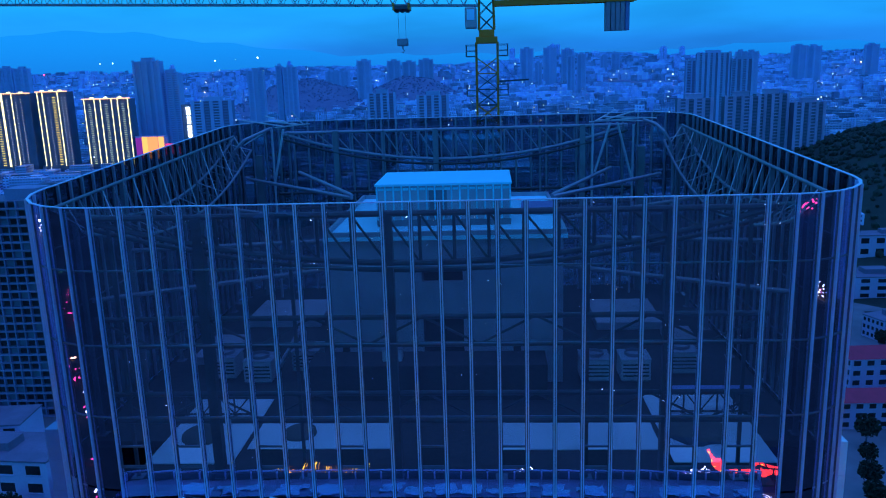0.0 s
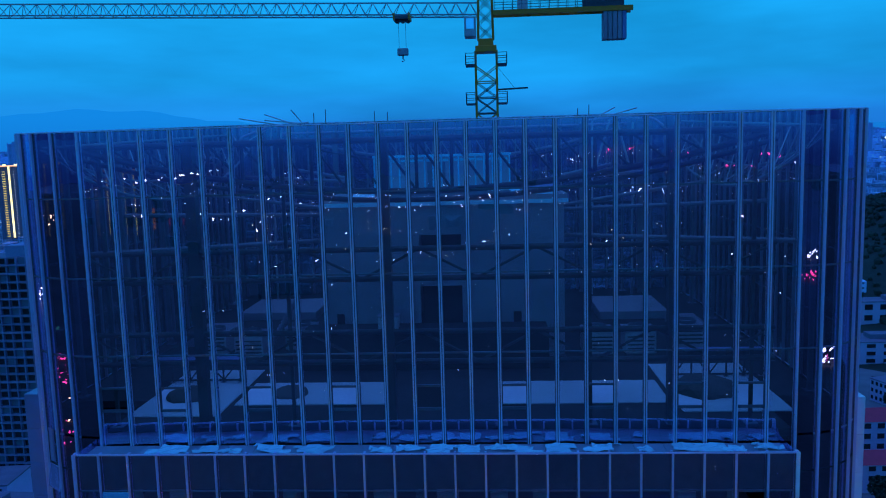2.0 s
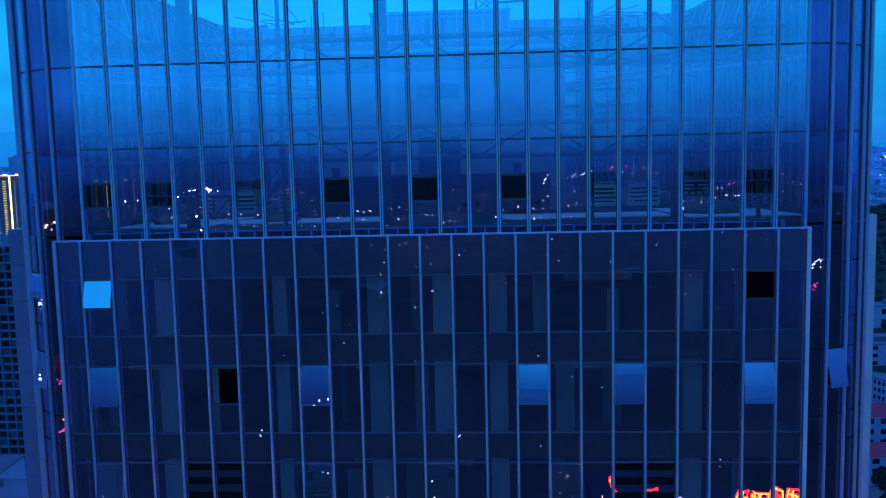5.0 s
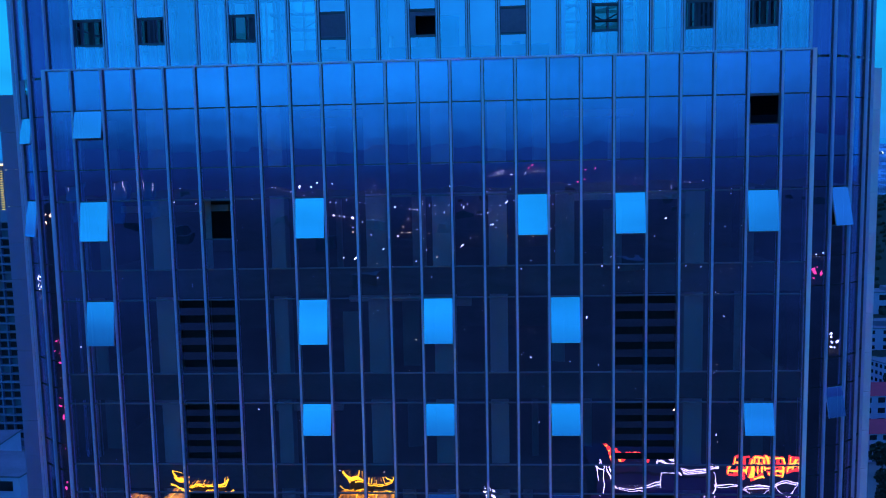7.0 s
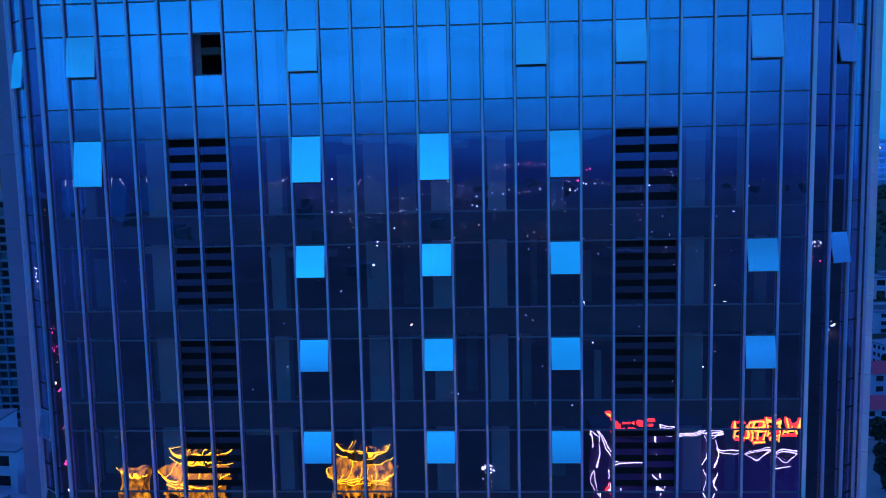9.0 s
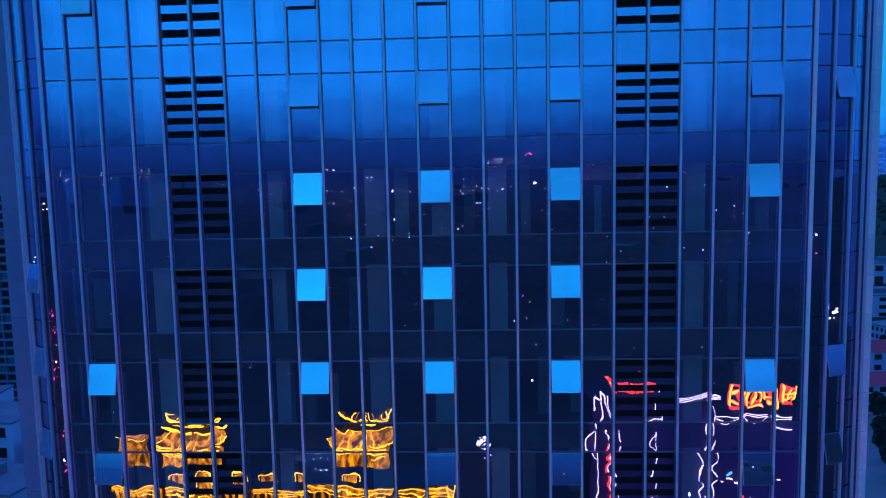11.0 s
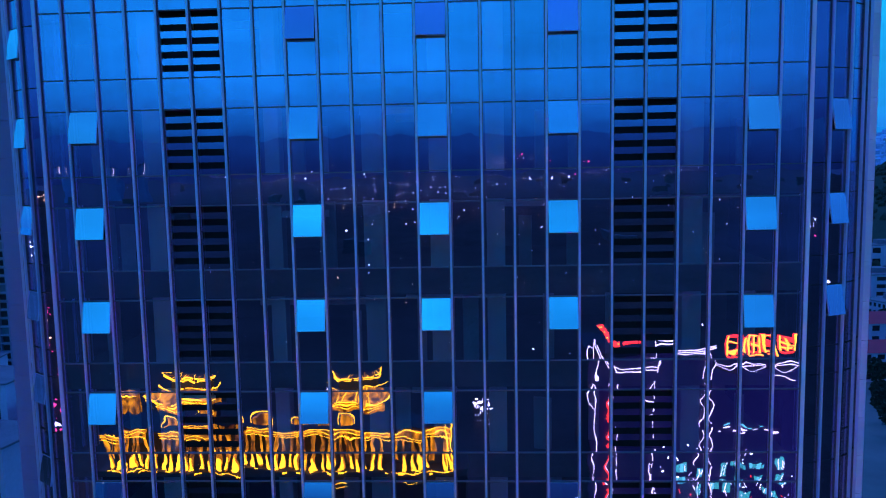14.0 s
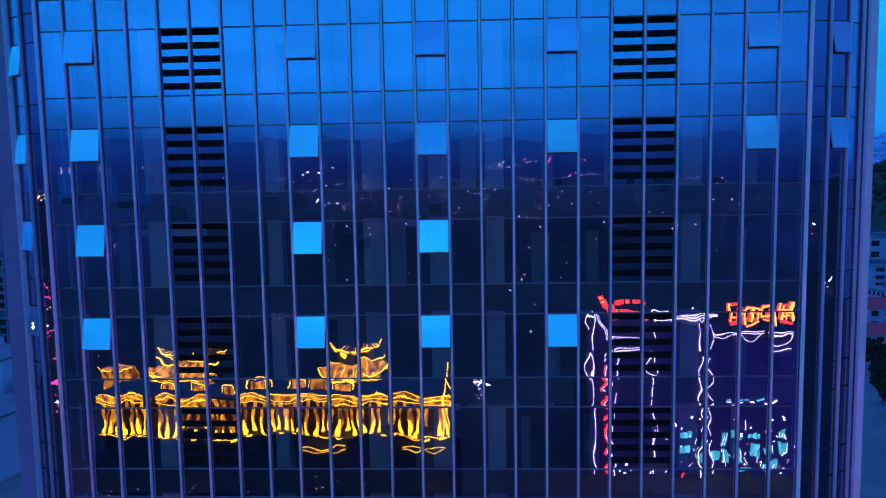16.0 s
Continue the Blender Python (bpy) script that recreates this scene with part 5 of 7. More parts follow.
# the land climbing to the foothills
n, verts, faces = 60, [], []
for i in range(n + 1):
    for j in range(n + 1):
        x, y = -4000 + 8000 * i / n, 1480 + 2600 * j / n
        verts.append((x, y, rise(x, y) + 0.05))
for i in range(n):
    for j in range(n):
        k = i * (n + 1) + j
        faces.append((k, k + n + 1, k + n + 2, k + 1))
me = bpy.data.meshes.new("foothill_ground")
me.from_pydata(verts, [], faces)
me.materials.append(M_FOOTHILL)
ob = tagged(new("foothill_ground", me), "built-over land climbing to the foothills", "ground", kind="structure")
ob.location.z = GROUND
# blocks past 2100 m take the copy with haze in its colour
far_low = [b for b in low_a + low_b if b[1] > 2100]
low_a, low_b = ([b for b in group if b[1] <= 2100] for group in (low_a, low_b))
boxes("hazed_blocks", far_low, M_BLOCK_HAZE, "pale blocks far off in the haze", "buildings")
boxes("low_blocks", low_a, M_WALL_A, "grey low apartment blocks spread over the city", "buildings")
boxes("pale_blocks", low_b, M_WALL_B, "pale tiled blocks spread over the city", "buildings")
for x, y, w, d, h, turn in tall[:70]:
    bm = bmesh.new()
    bx(bm, -w / 2, w / 2, -d / 2, d / 2, 0, h)
    bx(bm, -w * 0.2, w * 0.2, -d * 0.3, d * 0.3, h, h + 4)
    bx(bm, -w * 0.08, w * 0.08, -d / 2 - 1.2, -d / 2, 0, h + 1.5)
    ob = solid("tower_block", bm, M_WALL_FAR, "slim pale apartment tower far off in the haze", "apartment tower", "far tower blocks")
    ob.matrix_basis = pose(x, y, GROUND + rise(x, y), 0, 0, math.degrees(turn))
# southern blocks: their lack of light is put into a darker wall colour
boxes("dark_blocks", behind, window_wall("darkened_wall_with_windows", (0.1, 0.085, 0.085), (0.05, 0.045, 0.045), 3.4, 3.1, 0.75), "dark unlit blocks of the old town", "buildings")


def lights(name, spots, mat, label, size=1.0):
    """Far lamps and lit windows, each a small glowing gem; items of x, y, z, radius."""
    verts, faces = [], []
    for x, y, z, r in spots:
        k = len(verts)
        r *= size
        verts += [(x + r, y, z), (x - r, y, z), (x, y + r, z), (x, y - r, z), (x, y, z + r), (x, y, z - r)]
        faces += [(k + a, k + b, k + c) for a, b, c in ((0, 2, 4), (2, 1, 4), (1, 3, 4), (3, 0, 4), (2, 0, 5), (1, 2, 5), (3, 1, 5), (0, 3, 5))]
    me = bpy.data.meshes.new(name)
    me.from_pydata(verts, [], faces)
    me.materials.append(mat)
    return tagged(new(name, me), label, "city lights", kind="stuff")


white, warm, pink = [], [], []
for side in (1, -1):
    for _ in range(1300 if side > 0 else 70):
        y = side * (230 + 2900 * CR.random() ** 1.2)
        x = CR.uniform(-1, 1) * (220 + abs(y) * 0.66)
        if not clear(x, y):
            continue
        far = math.hypot(x, y)
        spot = (x, y, GROUND + rise(x, y) + CR.uniform(8, 40), 0.0005 * far * CR.uniform(0.35, 1.3) * (1 if side > 0 else 0.6))
        k = CR.random()
        (white if k < 0.72 else warm if k < 0.93 else pink).append(spot)
# strings of street lamps along the avenues behind the camera
for k in range(40):
    u = (k + CR.uniform(-0.3, 0.3)) / 39
    v = -0.23 + 0.4 * u
    white.append((v * 1850, -1850, 6 + 5 * math.sin(u * 9) + 130 * max(v + 0.03, 0) + CR.gauss(0, 2), CR.uniform(0.8, 1.45) ** 1.5))
for k in range(26):
    u = (k + CR.uniform(-0.4, 0.4)) / 25
    white.append((1640 * (-0.235 + 0.26 * u), -1640 + 60 * math.sin(u * 5), GROUND + 4 + CR.uniform(0, 3), CR.uniform(0.6, 1.4)))
# the far bank: bright lamps, a lit slope, red beacons and a string climbing the hill
for v, z, r in ((-0.245, 10, 3.6), (-0.227, 14, 4.2), (-0.22, 40, 3.0), (-0.209, 48, 4.2), (-0.206, 47, 3.6), (-0.196, 40, 3.4), (-0.15, 16, 2.4), (-0.146, 20, 2.0)):
    white.append((v * 4400, -4400, z, r * 1.5))
for k in range(26):
    v = CR.uniform(0.004, 0.075)
    white.append((v * 4400, -4400, 66 + 260 * (v - 0.03) + CR.gauss(0, 9), CR.uniform(1.2, 2.6)))
for k in range(30):
    v = 0.1 + 0.2 * (k + CR.uniform(-0.4, 0.4)) / 29
    white.append((v * 4400, -4400, 8 + 18 * math.sin(v * 40) + CR.gauss(0, 9), CR.uniform(1.2, 2.6)))
for v, z, r in ((0.056, 104, 5.0), (0.053, 94, 2.5), (0.135, 61, 4.6), (0.129, 60, 2.6), (0.117, 5, 5.0), (0.124, 8, 3.0), (0.09, 84, 2.4)):
    pink.append((v * 4400, -4400, z, r * 1.5))
# small lamps scattered in the dark south of the tower
for k in range(170):
    y = -190 - 900 * CR.random() ** 1.3
    x = CR.uniform(-1, 1) * (60 - 0.55 * y)
    (white if k % 4 else warm).append((x, y, GROUND + CR.uniform(3, 26), CR.uniform(0.06, 0.24)))
# tail lights on the street to the west, and its two rows of lamps further out
for k in range(64):
    u = CR.random() ** 1.3
    x = -205 - 285 * u
    (warm if 0.5 < u < 0.62 else white if k % 8 == 0 else pink).append((x, 0.247 * x + CR.gauss(0, 2.6), GROUND + CR.uniform(1, 4), CR.uniform(0.25, 0.8)))
for k in range(26):
    x = -560 * 1.05 ** k
    for side in (-1, 1):
        white.append((x, 0.252 * x + side * 0.018 * x, GROUND + 9, 0.0007 * abs(x)))
for k in range(22):
    white.append((-690 + CR.gauss(0, 7), 195 + CR.gauss(0, 5), GROUND + CR.uniform(2, 16), CR.uniform(0.5, 1.6)))
for k in range(14):
    warm.append((-1480 + CR.gauss(0, 6), -372 + CR.gauss(0, 9), GROUND + 12 + CR.uniform(0, 22), CR.uniform(1.0, 2.4)))
# lamps on the far hills
for bearing, high, size in ((116.7, 210, 2.2), (115.9, 211, 2.6), (109.3, 214, 3.4), (107.9, 216, 2.0), (106.4, 224, 3.8)):
    white.append((3950 * math.cos(radians(bearing)), 3950 * math.sin(radians(bearing)), high, size))
pink.append((3950 * math.cos(radians(120.1)), 3950 * math.sin(radians(120.1)), 168, 4.5))
# head lights on the avenue north
for k in range(34):
    u = CR.random()
    white.append((52 - 25 * u + CR.uniform(-4, 4), 330 + 500 * u, GROUND + 1.2, CR.uniform(0.3, 0.9)))
# lit yards east of the tower
for x, y, wide, n in ((402, -150, 3.2, 22), (528, -672, 6.5, 20), (545, -720, 9.0, 12)):
    for k in range(n):
        (pink if k % 7 == 3 and x < 450 else white).append((x + CR.gauss(0, wide), y + CR.gauss(0, wide), GROUND + CR.uniform(2, 9), CR.uniform(0.35, 1.1)))
for k in range(18):
    pink.append((426 + CR.gauss(0, 8), -546 + CR.gauss(0, 8), GROUND + CR.uniform(2, 12), CR.uniform(0.5, 1.5)))
lights("white_city_lights", white, L_WHITE, "white lamps and lit windows over the city")
lights("warm_city_lights", warm, L_WARM, "warm lamps and lit windows over the city")
lights("red_city_lights", pink, L_PINK, "red signs and tail lights over the city")


# ---- apartment towers that stand apart ----
def apartment_tower(x, y, w, d, top, floors, label, bays=4, wall=M_WALL_DARK, trim=M_WALL_PALE, near=False):
    """A tower of flats: body, pale piers, balconies floor by floor, dark windows and a roof house."""
    t = thing("apartment_tower", label, "apartment tower", "apartment towers", at=(x, y, GROUND + rise(x, y)))
    h = top - GROUND - rise(x, y)
    floors = max(int(h / 3.1), 4)
    b = bmesh.new()
    bx(b, -w / 2, w / 2, -d / 2, d / 2, 0, h)
    part("wall", b, wall, t)
    fh = h / floors
    for k in range(bays + 1):
        px = -w / 2 + w * k / bays
        b = bmesh.new()
        bx(b, px - w * 0.045, px + w * 0.045, -d / 2 - 1.4, -d / 2, 0, h + (1.5 if k in (0, bays) else 0))
        part("pier", b, trim, t)
    if near:
        slab = box_mesh("balcony", w / bays * 0.84, 1.3, fh * 0.34, trim)
        pane = box_mesh("window", w / bays * 0.62, 0.1, fh * 0.55, M_HAZY_PANE)
        for f in range(floors):
            for k in range(bays):
                px = -w / 2 + w * (k + 0.5) / bays
                if k % 2 == 0:
                    piece("balcony", slab, t, pose(px, -d / 2 - 0.66, fh * (f + 0.22)))
                piece("window", pane, t, pose(px, -d / 2 - 0.02, fh * (f + 0.66)))
    else:
        b, c = bmesh.new(), bmesh.new()
        for f in range(floors):
            for k in range(bays):
                px, z = -w / 2 + w * (k + 0.5) / bays, fh * (f + 0.66)
                bx(b, px - w / bays * 0.31, px + w / bays * 0.31, -d / 2 - 0.07, -d / 2 + 0.03, z - fh * 0.28, z + fh * 0.28)
                if k % 2 == 0:
                    z = fh * (f + 0.22)
                    bx(c, px - w / bays * 0.42, px + w / bays * 0.42, -d / 2 - 1.3, -d / 2 - 0.01, z - fh * 0.17, z + fh * 0.17)
        tagged(part("glazing", b, M_PANE_HAZE if wall is M_WALL_HAZE else M_HAZY_PANE, t), "rows of dark windows, far off", kind="stuff")
        tagged(part("balcony_front", c, trim, t), "rows of balconies, far off", kind="stuff")
    b = bmesh.new()
    bx(b, -w * 0.22, w * 0.22, -d * 0.3, d * 0.3, h, h + 4.5)
    bx(b, -w * 0.25, w * 0.25, -d * 0.34, d * 0.34, h + 4.5, h + 5)
    part("roof_house", b, trim, t)
    return t


def lattice_slab():
    """A slab of flats seen near by: open galleries behind floor edges and thin piers."""
    t = thing("apartment_slab", "dark apartment slab with open galleries and pale floor edges", "apartment block", at=(-170, 245, GROUND))
    w, d, h, floors, bays = 44, 16, 84, 27, 12
    b = bmesh.new()
    bx(b, -w / 2, w / 2, -d / 2, d / 2, 0, h)
    part("wall", b, M_WALL_DARK, t)
    fh = h / floors
    edge = box_mesh("floor_edge", w + 0.6, 1.2, 0.55, M_WALL_MID)
    pane = box_mesh("window", w / bays * 0.74, 0.1, fh * 0.62, M_PIT)
    pier = box_mesh("pier", 0.5, 1.0, h, M_WALL_MID)
    for k in range(bays + 1):
        piece("pier", pier, t, pose(-w / 2 + w * k / bays, -d / 2 - 0.52, h / 2))
    for f in range(floors):
        piece("floor_edge", edge, t, pose(0, -d / 2 - 0.62, fh * (f + 0.1)))
        for k in range(bays):
            if (f * 7 + k * 3) % 5:
                piece("window", pane, t, pose(-w / 2 + w * (k + 0.5) / bays, -d / 2 - 0.02, fh * (f + 0.55)))
    b = bmesh.new()
    bx(b, -6, 6, -5, 5, h, h + 4)
    part("roof_house", b, M_WALL_MID, t)
    lit = box_mesh("lit_window", 2.2, 0.1, 1.6, L_CYAN)
    for k, f in ((8, 19), (9, 18), (8, 11), (10, 5)):
        piece("lit_window", lit, t, pose(-w / 2 + w * (k + 0.5) / bays, -d / 2 - 0.1, fh * (f + 0.55)))


for x, y, w, top, fl in ((206, 770, 32, 82, 30), (252, 770, 32, 83, 30), (288, 790, 30, 84, 30), (319, 775, 28, 75, 27)):
    apartment_tower(x, y, w, 16, top, fl, "dark apartment tower with pale piers and balconies", near=True)
TOWERS = [(-482, 1080, 36, 144, 4), (-455, 1090, 27, 127, 3), (-451, 1500, 29, 132, 3), (-511, 1900, 13, 147, 1), (-484, 1900, 31, 143, 3), (-480, 2500, 73, 133, 5), (-347, 2200, 37, 159, 2), (-310, 2600, 41, 164, 2), (-260, 2600, 43, 159, 2), (-203, 2600, 45, 165, 3), (-1204, 1900, 32, 162, 3), (-1164, 1900, 34, 160, 3), (128, 2600, 40, 189, 2), (165, 2600, 22, 144, 2)]
TOWERS += [(203, 2600, 40, 190, 2), (260, 2600, 37, 183, 2), (241, 2300, 21, 155, 2), (271, 2300, 24, 161, 2), (420, 2900, 24, 163, 2), (463, 2900, 28, 171, 2), (409, 1600, 20, 126, 2), (419, 1480, 58, 138, 6), (470, 1480, 39, 125, 4), (629, 2000, 21, 148, 2), (656, 2000, 28, 147, 2), (948, 2470, 40, 169, 2), (992, 2470, 40, 166, 2), (1224, 2600, 39, 168, 2)]
FAR = "blue-grey apartment tower far off in the haze"
# x, y, width, roof height, bays
for x, y, w, top, bays in ((-120, 870, 30, 94, 4), (-62, 875, 34, 90, 4), (-318, 870, 44, 91, 4)):
    apartment_tower(x, y, w, 16, top, 33, "blue-grey apartment tower among lower blocks", bays, M_WALL_MID, M_WALL_HAZE)
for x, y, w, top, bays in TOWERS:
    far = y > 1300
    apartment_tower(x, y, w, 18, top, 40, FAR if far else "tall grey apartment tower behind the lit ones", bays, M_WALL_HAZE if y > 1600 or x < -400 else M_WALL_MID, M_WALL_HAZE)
lattice_slab()


# ---- three towers outlined in lights ----
def lit_tower(x0, x1, y, top, strips, ladders, turn=0, dotted=(), fine=False):
    t = thing("lit_tower", "apartment tower outlined in pale yellow light strips", "apartment tower", "towers outlined in lights", at=((x0 + x1) / 2, y, GROUND))
    t.rotation_euler.z = radians(turn)
    w, h = x1 - x0, top - GROUND
    b = bmesh.new()
    bx(b, -w / 2, w / 2, 0, 18, 0, h)
    part("wall", b, M_WALL_MID if turn else M_WALL_DARK, t)
    for u in strips:
        b = bmesh.new()
        half = 0.3 if turn else 0.36
        bx(b, -w / 2 + w * u - half, -w / 2 + w * u + half, -0.6, -0.02, 22 if not turn else h - 17, h)
        part("light_strip", b, L_LED if not turn else L_FAINT, t, "vertical pale yellow light strip")
    rung = box_mesh("fine_rung", 3.4, 0.4, 0.5, L_RUNG) if fine else box_mesh("light_rung", 4.2, 0.4, 0.7, L_GOLD_LED)
    for u in ladders:
        for k in range(28):
            piece("light_rung", rung, t, pose(-w / 2 + w * u, -0.3, 24 + (h - 28) * k / 28))
    dot = box_mesh("light_dot", 0.6, 0.4, 0.6, L_FAINT) if not turn else box_mesh("light_dot", 0.5, 0.4, 0.6, L_FAINT)
    for u in dotted:
        for k in range(26):
            piece("light_dot", dot, t, pose(-w / 2 + w * u, -0.3, 24 + (h - 28) * k / 26))
    b = bmesh.new()
    bx(b, -w / 2 - 1.5, w / 2 + 1.5, -1.2, 0.4, h, h + 1.1)
    part("roof_line", b, L_ORANGE if not turn else M_WALL_DARK, t, "orange glowing roof line")
    for u in (0.2, 0.5, 0.8):
        b = bmesh.new()
        bx(b, -w / 2 + w * u - 2.0, -w / 2 + w * u + 2.0, -0.8, 1.5, h + 1.1, h + 2.6)
        part("roof_crown", b, L_LED if not turn else M_WALL_DARK, t)


L_RUNG = glowing("pale_rung_light", (0.75, 0.95, 0.75), 0.9)
L_GOLD_LED = glowing("gold_led", (1.0, 0.82, 0.2), 1.4)
lit_tower(-652, -597, 967, 105, (0.3, 0.325, 0.56), (0.17,), dotted=(0.43, 0.65, 0.78))
lit_tower(-587, -547, 967, 106, (0.03, 0.2, 0.71), (0.57,), dotted=(0.38, 0.84, 0.95))
lit_tower(-526, -464, 967, 95, (0.03, 0.25, 0.38, 0.62, 0.75, 0.97), (0.14, 0.5, 0.86), fine=True)
for x, top in ((-411, 98), (-366, 97), (-336, 96)):
    lit_tower(x * 2.3 - 16, x * 2.3 + 16, -1700, top - 26, (0.15, 0.8), (), 180)

# glowing hall front and a lit sign column
bm = bmesh.new()
bx(bm, -460, -421, 964, 975, GROUND, 46)
hall = solid("lit_hall", bm, M_WALL_PALE, "hall front washed in orange light", "building")
# light on the hall front painted as glowing colour panels
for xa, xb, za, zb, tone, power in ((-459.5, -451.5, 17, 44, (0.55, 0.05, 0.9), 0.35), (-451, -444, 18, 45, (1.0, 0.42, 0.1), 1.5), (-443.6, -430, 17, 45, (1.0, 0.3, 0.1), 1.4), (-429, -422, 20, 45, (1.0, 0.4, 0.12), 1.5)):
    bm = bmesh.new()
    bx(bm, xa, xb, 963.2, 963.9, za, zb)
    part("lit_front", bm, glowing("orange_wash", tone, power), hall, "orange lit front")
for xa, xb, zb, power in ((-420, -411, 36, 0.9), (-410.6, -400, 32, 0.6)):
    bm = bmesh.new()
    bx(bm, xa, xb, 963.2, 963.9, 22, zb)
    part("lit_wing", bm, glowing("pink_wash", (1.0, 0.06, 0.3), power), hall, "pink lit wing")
t = thing("lit_sign", "tall white glowing sign on a dark block", "sign", at=(-346, 860, GROUND))
bm = bmesh.new()
bx(bm, -8, 8, 2, 14, 0, 100)
part("sign_block", bm, M_WALL_DARK, t)
for z0, z1 in ((62, 76), (78, 86), (88, 97)):
    bm = bmesh.new()
    bx(bm, -1.9, 1.9, 1, 1.9, z0, z1)
    part("sign_panel", bm, L_WHITE, t, "white glowing panel")


# ---- wooded hills near the city ----
def wooded_hill(cx, cy, high, wide, label, count, seed):
    t = thing("wooded_hill", label, "hill", kind="structure", at=(cx, cy, GROUND))
    n = 48
    verts, faces = [], []
    span = wide * 2.6

    def up(x, y):
        r = math.hypot(x, y) / wide
        return high * math.exp(-0.5 * r * r) * (1 + 0.16 * noise.noise(Vector((x / wide * 1.8, y / wide * 1.8, seed)))) - 0.045 * high

    for i in range(n + 1):
        for j in range(n + 1):
            x, y = span * (2 * i / n - 1), span * (2 * j / n - 1)
            verts.append((x, y, up(x, y)))
    for i in range(n):
        for j in range(n):
            k = i * (n + 1) + j
            faces.append((k, k + n + 1, k + n + 2, k + 1))
    me = bpy.data.meshes.new("slope")
    me.from_pydata(verts, [], faces)
    me.materials.append(M_LEAF if cy < 1000 else M_LEAF_FAR)
    ob = new("slope", me)
    ob.parent = t
    rr = random.Random(int(seed * 10))
    verts, faces = [], []
    ico = bmesh.new()
    bmesh.ops.create_icosphere(ico, subdivisions=1, radius=1)
    iv, jf = [v.co.copy() for v in ico.verts], [[v.index for v in f.verts] for f in ico.faces]
    ico.free()
    for _ in range(count):
        x, y = rr.gauss(0, wide * 0.85), rr.gauss(0, wide * 0.85)
        z, r, k = up(x, y), rr.uniform(1.5, 3.6), len(verts)
        if z < -2:
            continue
        verts += [(x + c.x * r * rr.uniform(0.7, 1.2), y + c.y * r * rr.uniform(0.7, 1.2), z + 1 + c.z * r * rr.uniform(0.7, 1.3)) for c in iv]
        faces += [[k + q for q in f] for f in jf]
    me = bpy.data.meshes.new("tree_crowns")
    me.from_pydata(verts, [], faces)
    me.materials.append(M_LEAF if cy < 1000 else M_LEAF_FAR)
    ob = tagged(new("tree_crowns", me), "dark tree crowns covering the slope", kind="stuff")
    ob.parent = t


wooded_hill(520, 700, 88, 185, "dark wooded hill rising beside the city", 6500, 2.0)
wooded_hill(-530, 2250, 128, 165, "dark wooded hill among the far blocks", 1500, 4.0)
wooded_hill(-235, 2420, 124, 160, "dark wooded hill among the far blocks", 1500, 6.0)


# dark ground south of the tower; haze painted in as paler colour outwards
def haze_toned_ground():
    m = surface("hazed_south_ground", (0.055, 0.044, 0.034), (0.12, 0.096, 0.07), 0.95, 0, 0.02, 0.4, 0.2, 0.05, 0.0, spec=0.0)
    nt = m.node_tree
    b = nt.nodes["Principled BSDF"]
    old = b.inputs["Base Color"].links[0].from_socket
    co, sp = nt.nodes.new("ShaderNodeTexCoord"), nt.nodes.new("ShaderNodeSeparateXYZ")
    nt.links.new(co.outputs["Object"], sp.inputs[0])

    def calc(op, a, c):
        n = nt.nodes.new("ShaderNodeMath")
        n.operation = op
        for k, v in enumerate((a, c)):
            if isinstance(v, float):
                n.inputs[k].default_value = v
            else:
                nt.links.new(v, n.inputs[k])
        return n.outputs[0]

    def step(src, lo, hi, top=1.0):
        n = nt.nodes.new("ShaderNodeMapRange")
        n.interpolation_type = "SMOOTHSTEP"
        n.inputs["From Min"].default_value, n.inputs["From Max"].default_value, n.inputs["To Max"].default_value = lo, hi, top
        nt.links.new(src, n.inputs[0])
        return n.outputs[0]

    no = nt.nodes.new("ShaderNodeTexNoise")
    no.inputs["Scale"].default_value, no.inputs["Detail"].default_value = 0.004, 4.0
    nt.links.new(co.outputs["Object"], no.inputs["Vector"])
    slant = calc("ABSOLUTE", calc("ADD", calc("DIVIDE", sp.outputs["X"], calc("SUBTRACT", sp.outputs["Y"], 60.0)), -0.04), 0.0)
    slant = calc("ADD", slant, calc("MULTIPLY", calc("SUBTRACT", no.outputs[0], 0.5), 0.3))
    # haze put into the base colour: to the sides, then with distance
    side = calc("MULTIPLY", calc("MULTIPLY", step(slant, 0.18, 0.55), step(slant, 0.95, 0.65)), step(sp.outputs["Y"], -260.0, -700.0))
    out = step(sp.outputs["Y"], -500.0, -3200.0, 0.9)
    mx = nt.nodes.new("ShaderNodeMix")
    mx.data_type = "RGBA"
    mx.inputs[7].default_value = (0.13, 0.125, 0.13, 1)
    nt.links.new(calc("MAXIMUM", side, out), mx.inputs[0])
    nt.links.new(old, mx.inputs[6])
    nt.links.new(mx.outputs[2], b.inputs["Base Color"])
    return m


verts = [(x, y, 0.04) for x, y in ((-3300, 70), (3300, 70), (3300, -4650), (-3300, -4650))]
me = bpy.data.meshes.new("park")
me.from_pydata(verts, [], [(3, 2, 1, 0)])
me.materials.append(haze_toned_ground())
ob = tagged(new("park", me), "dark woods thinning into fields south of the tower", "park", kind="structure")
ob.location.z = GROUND


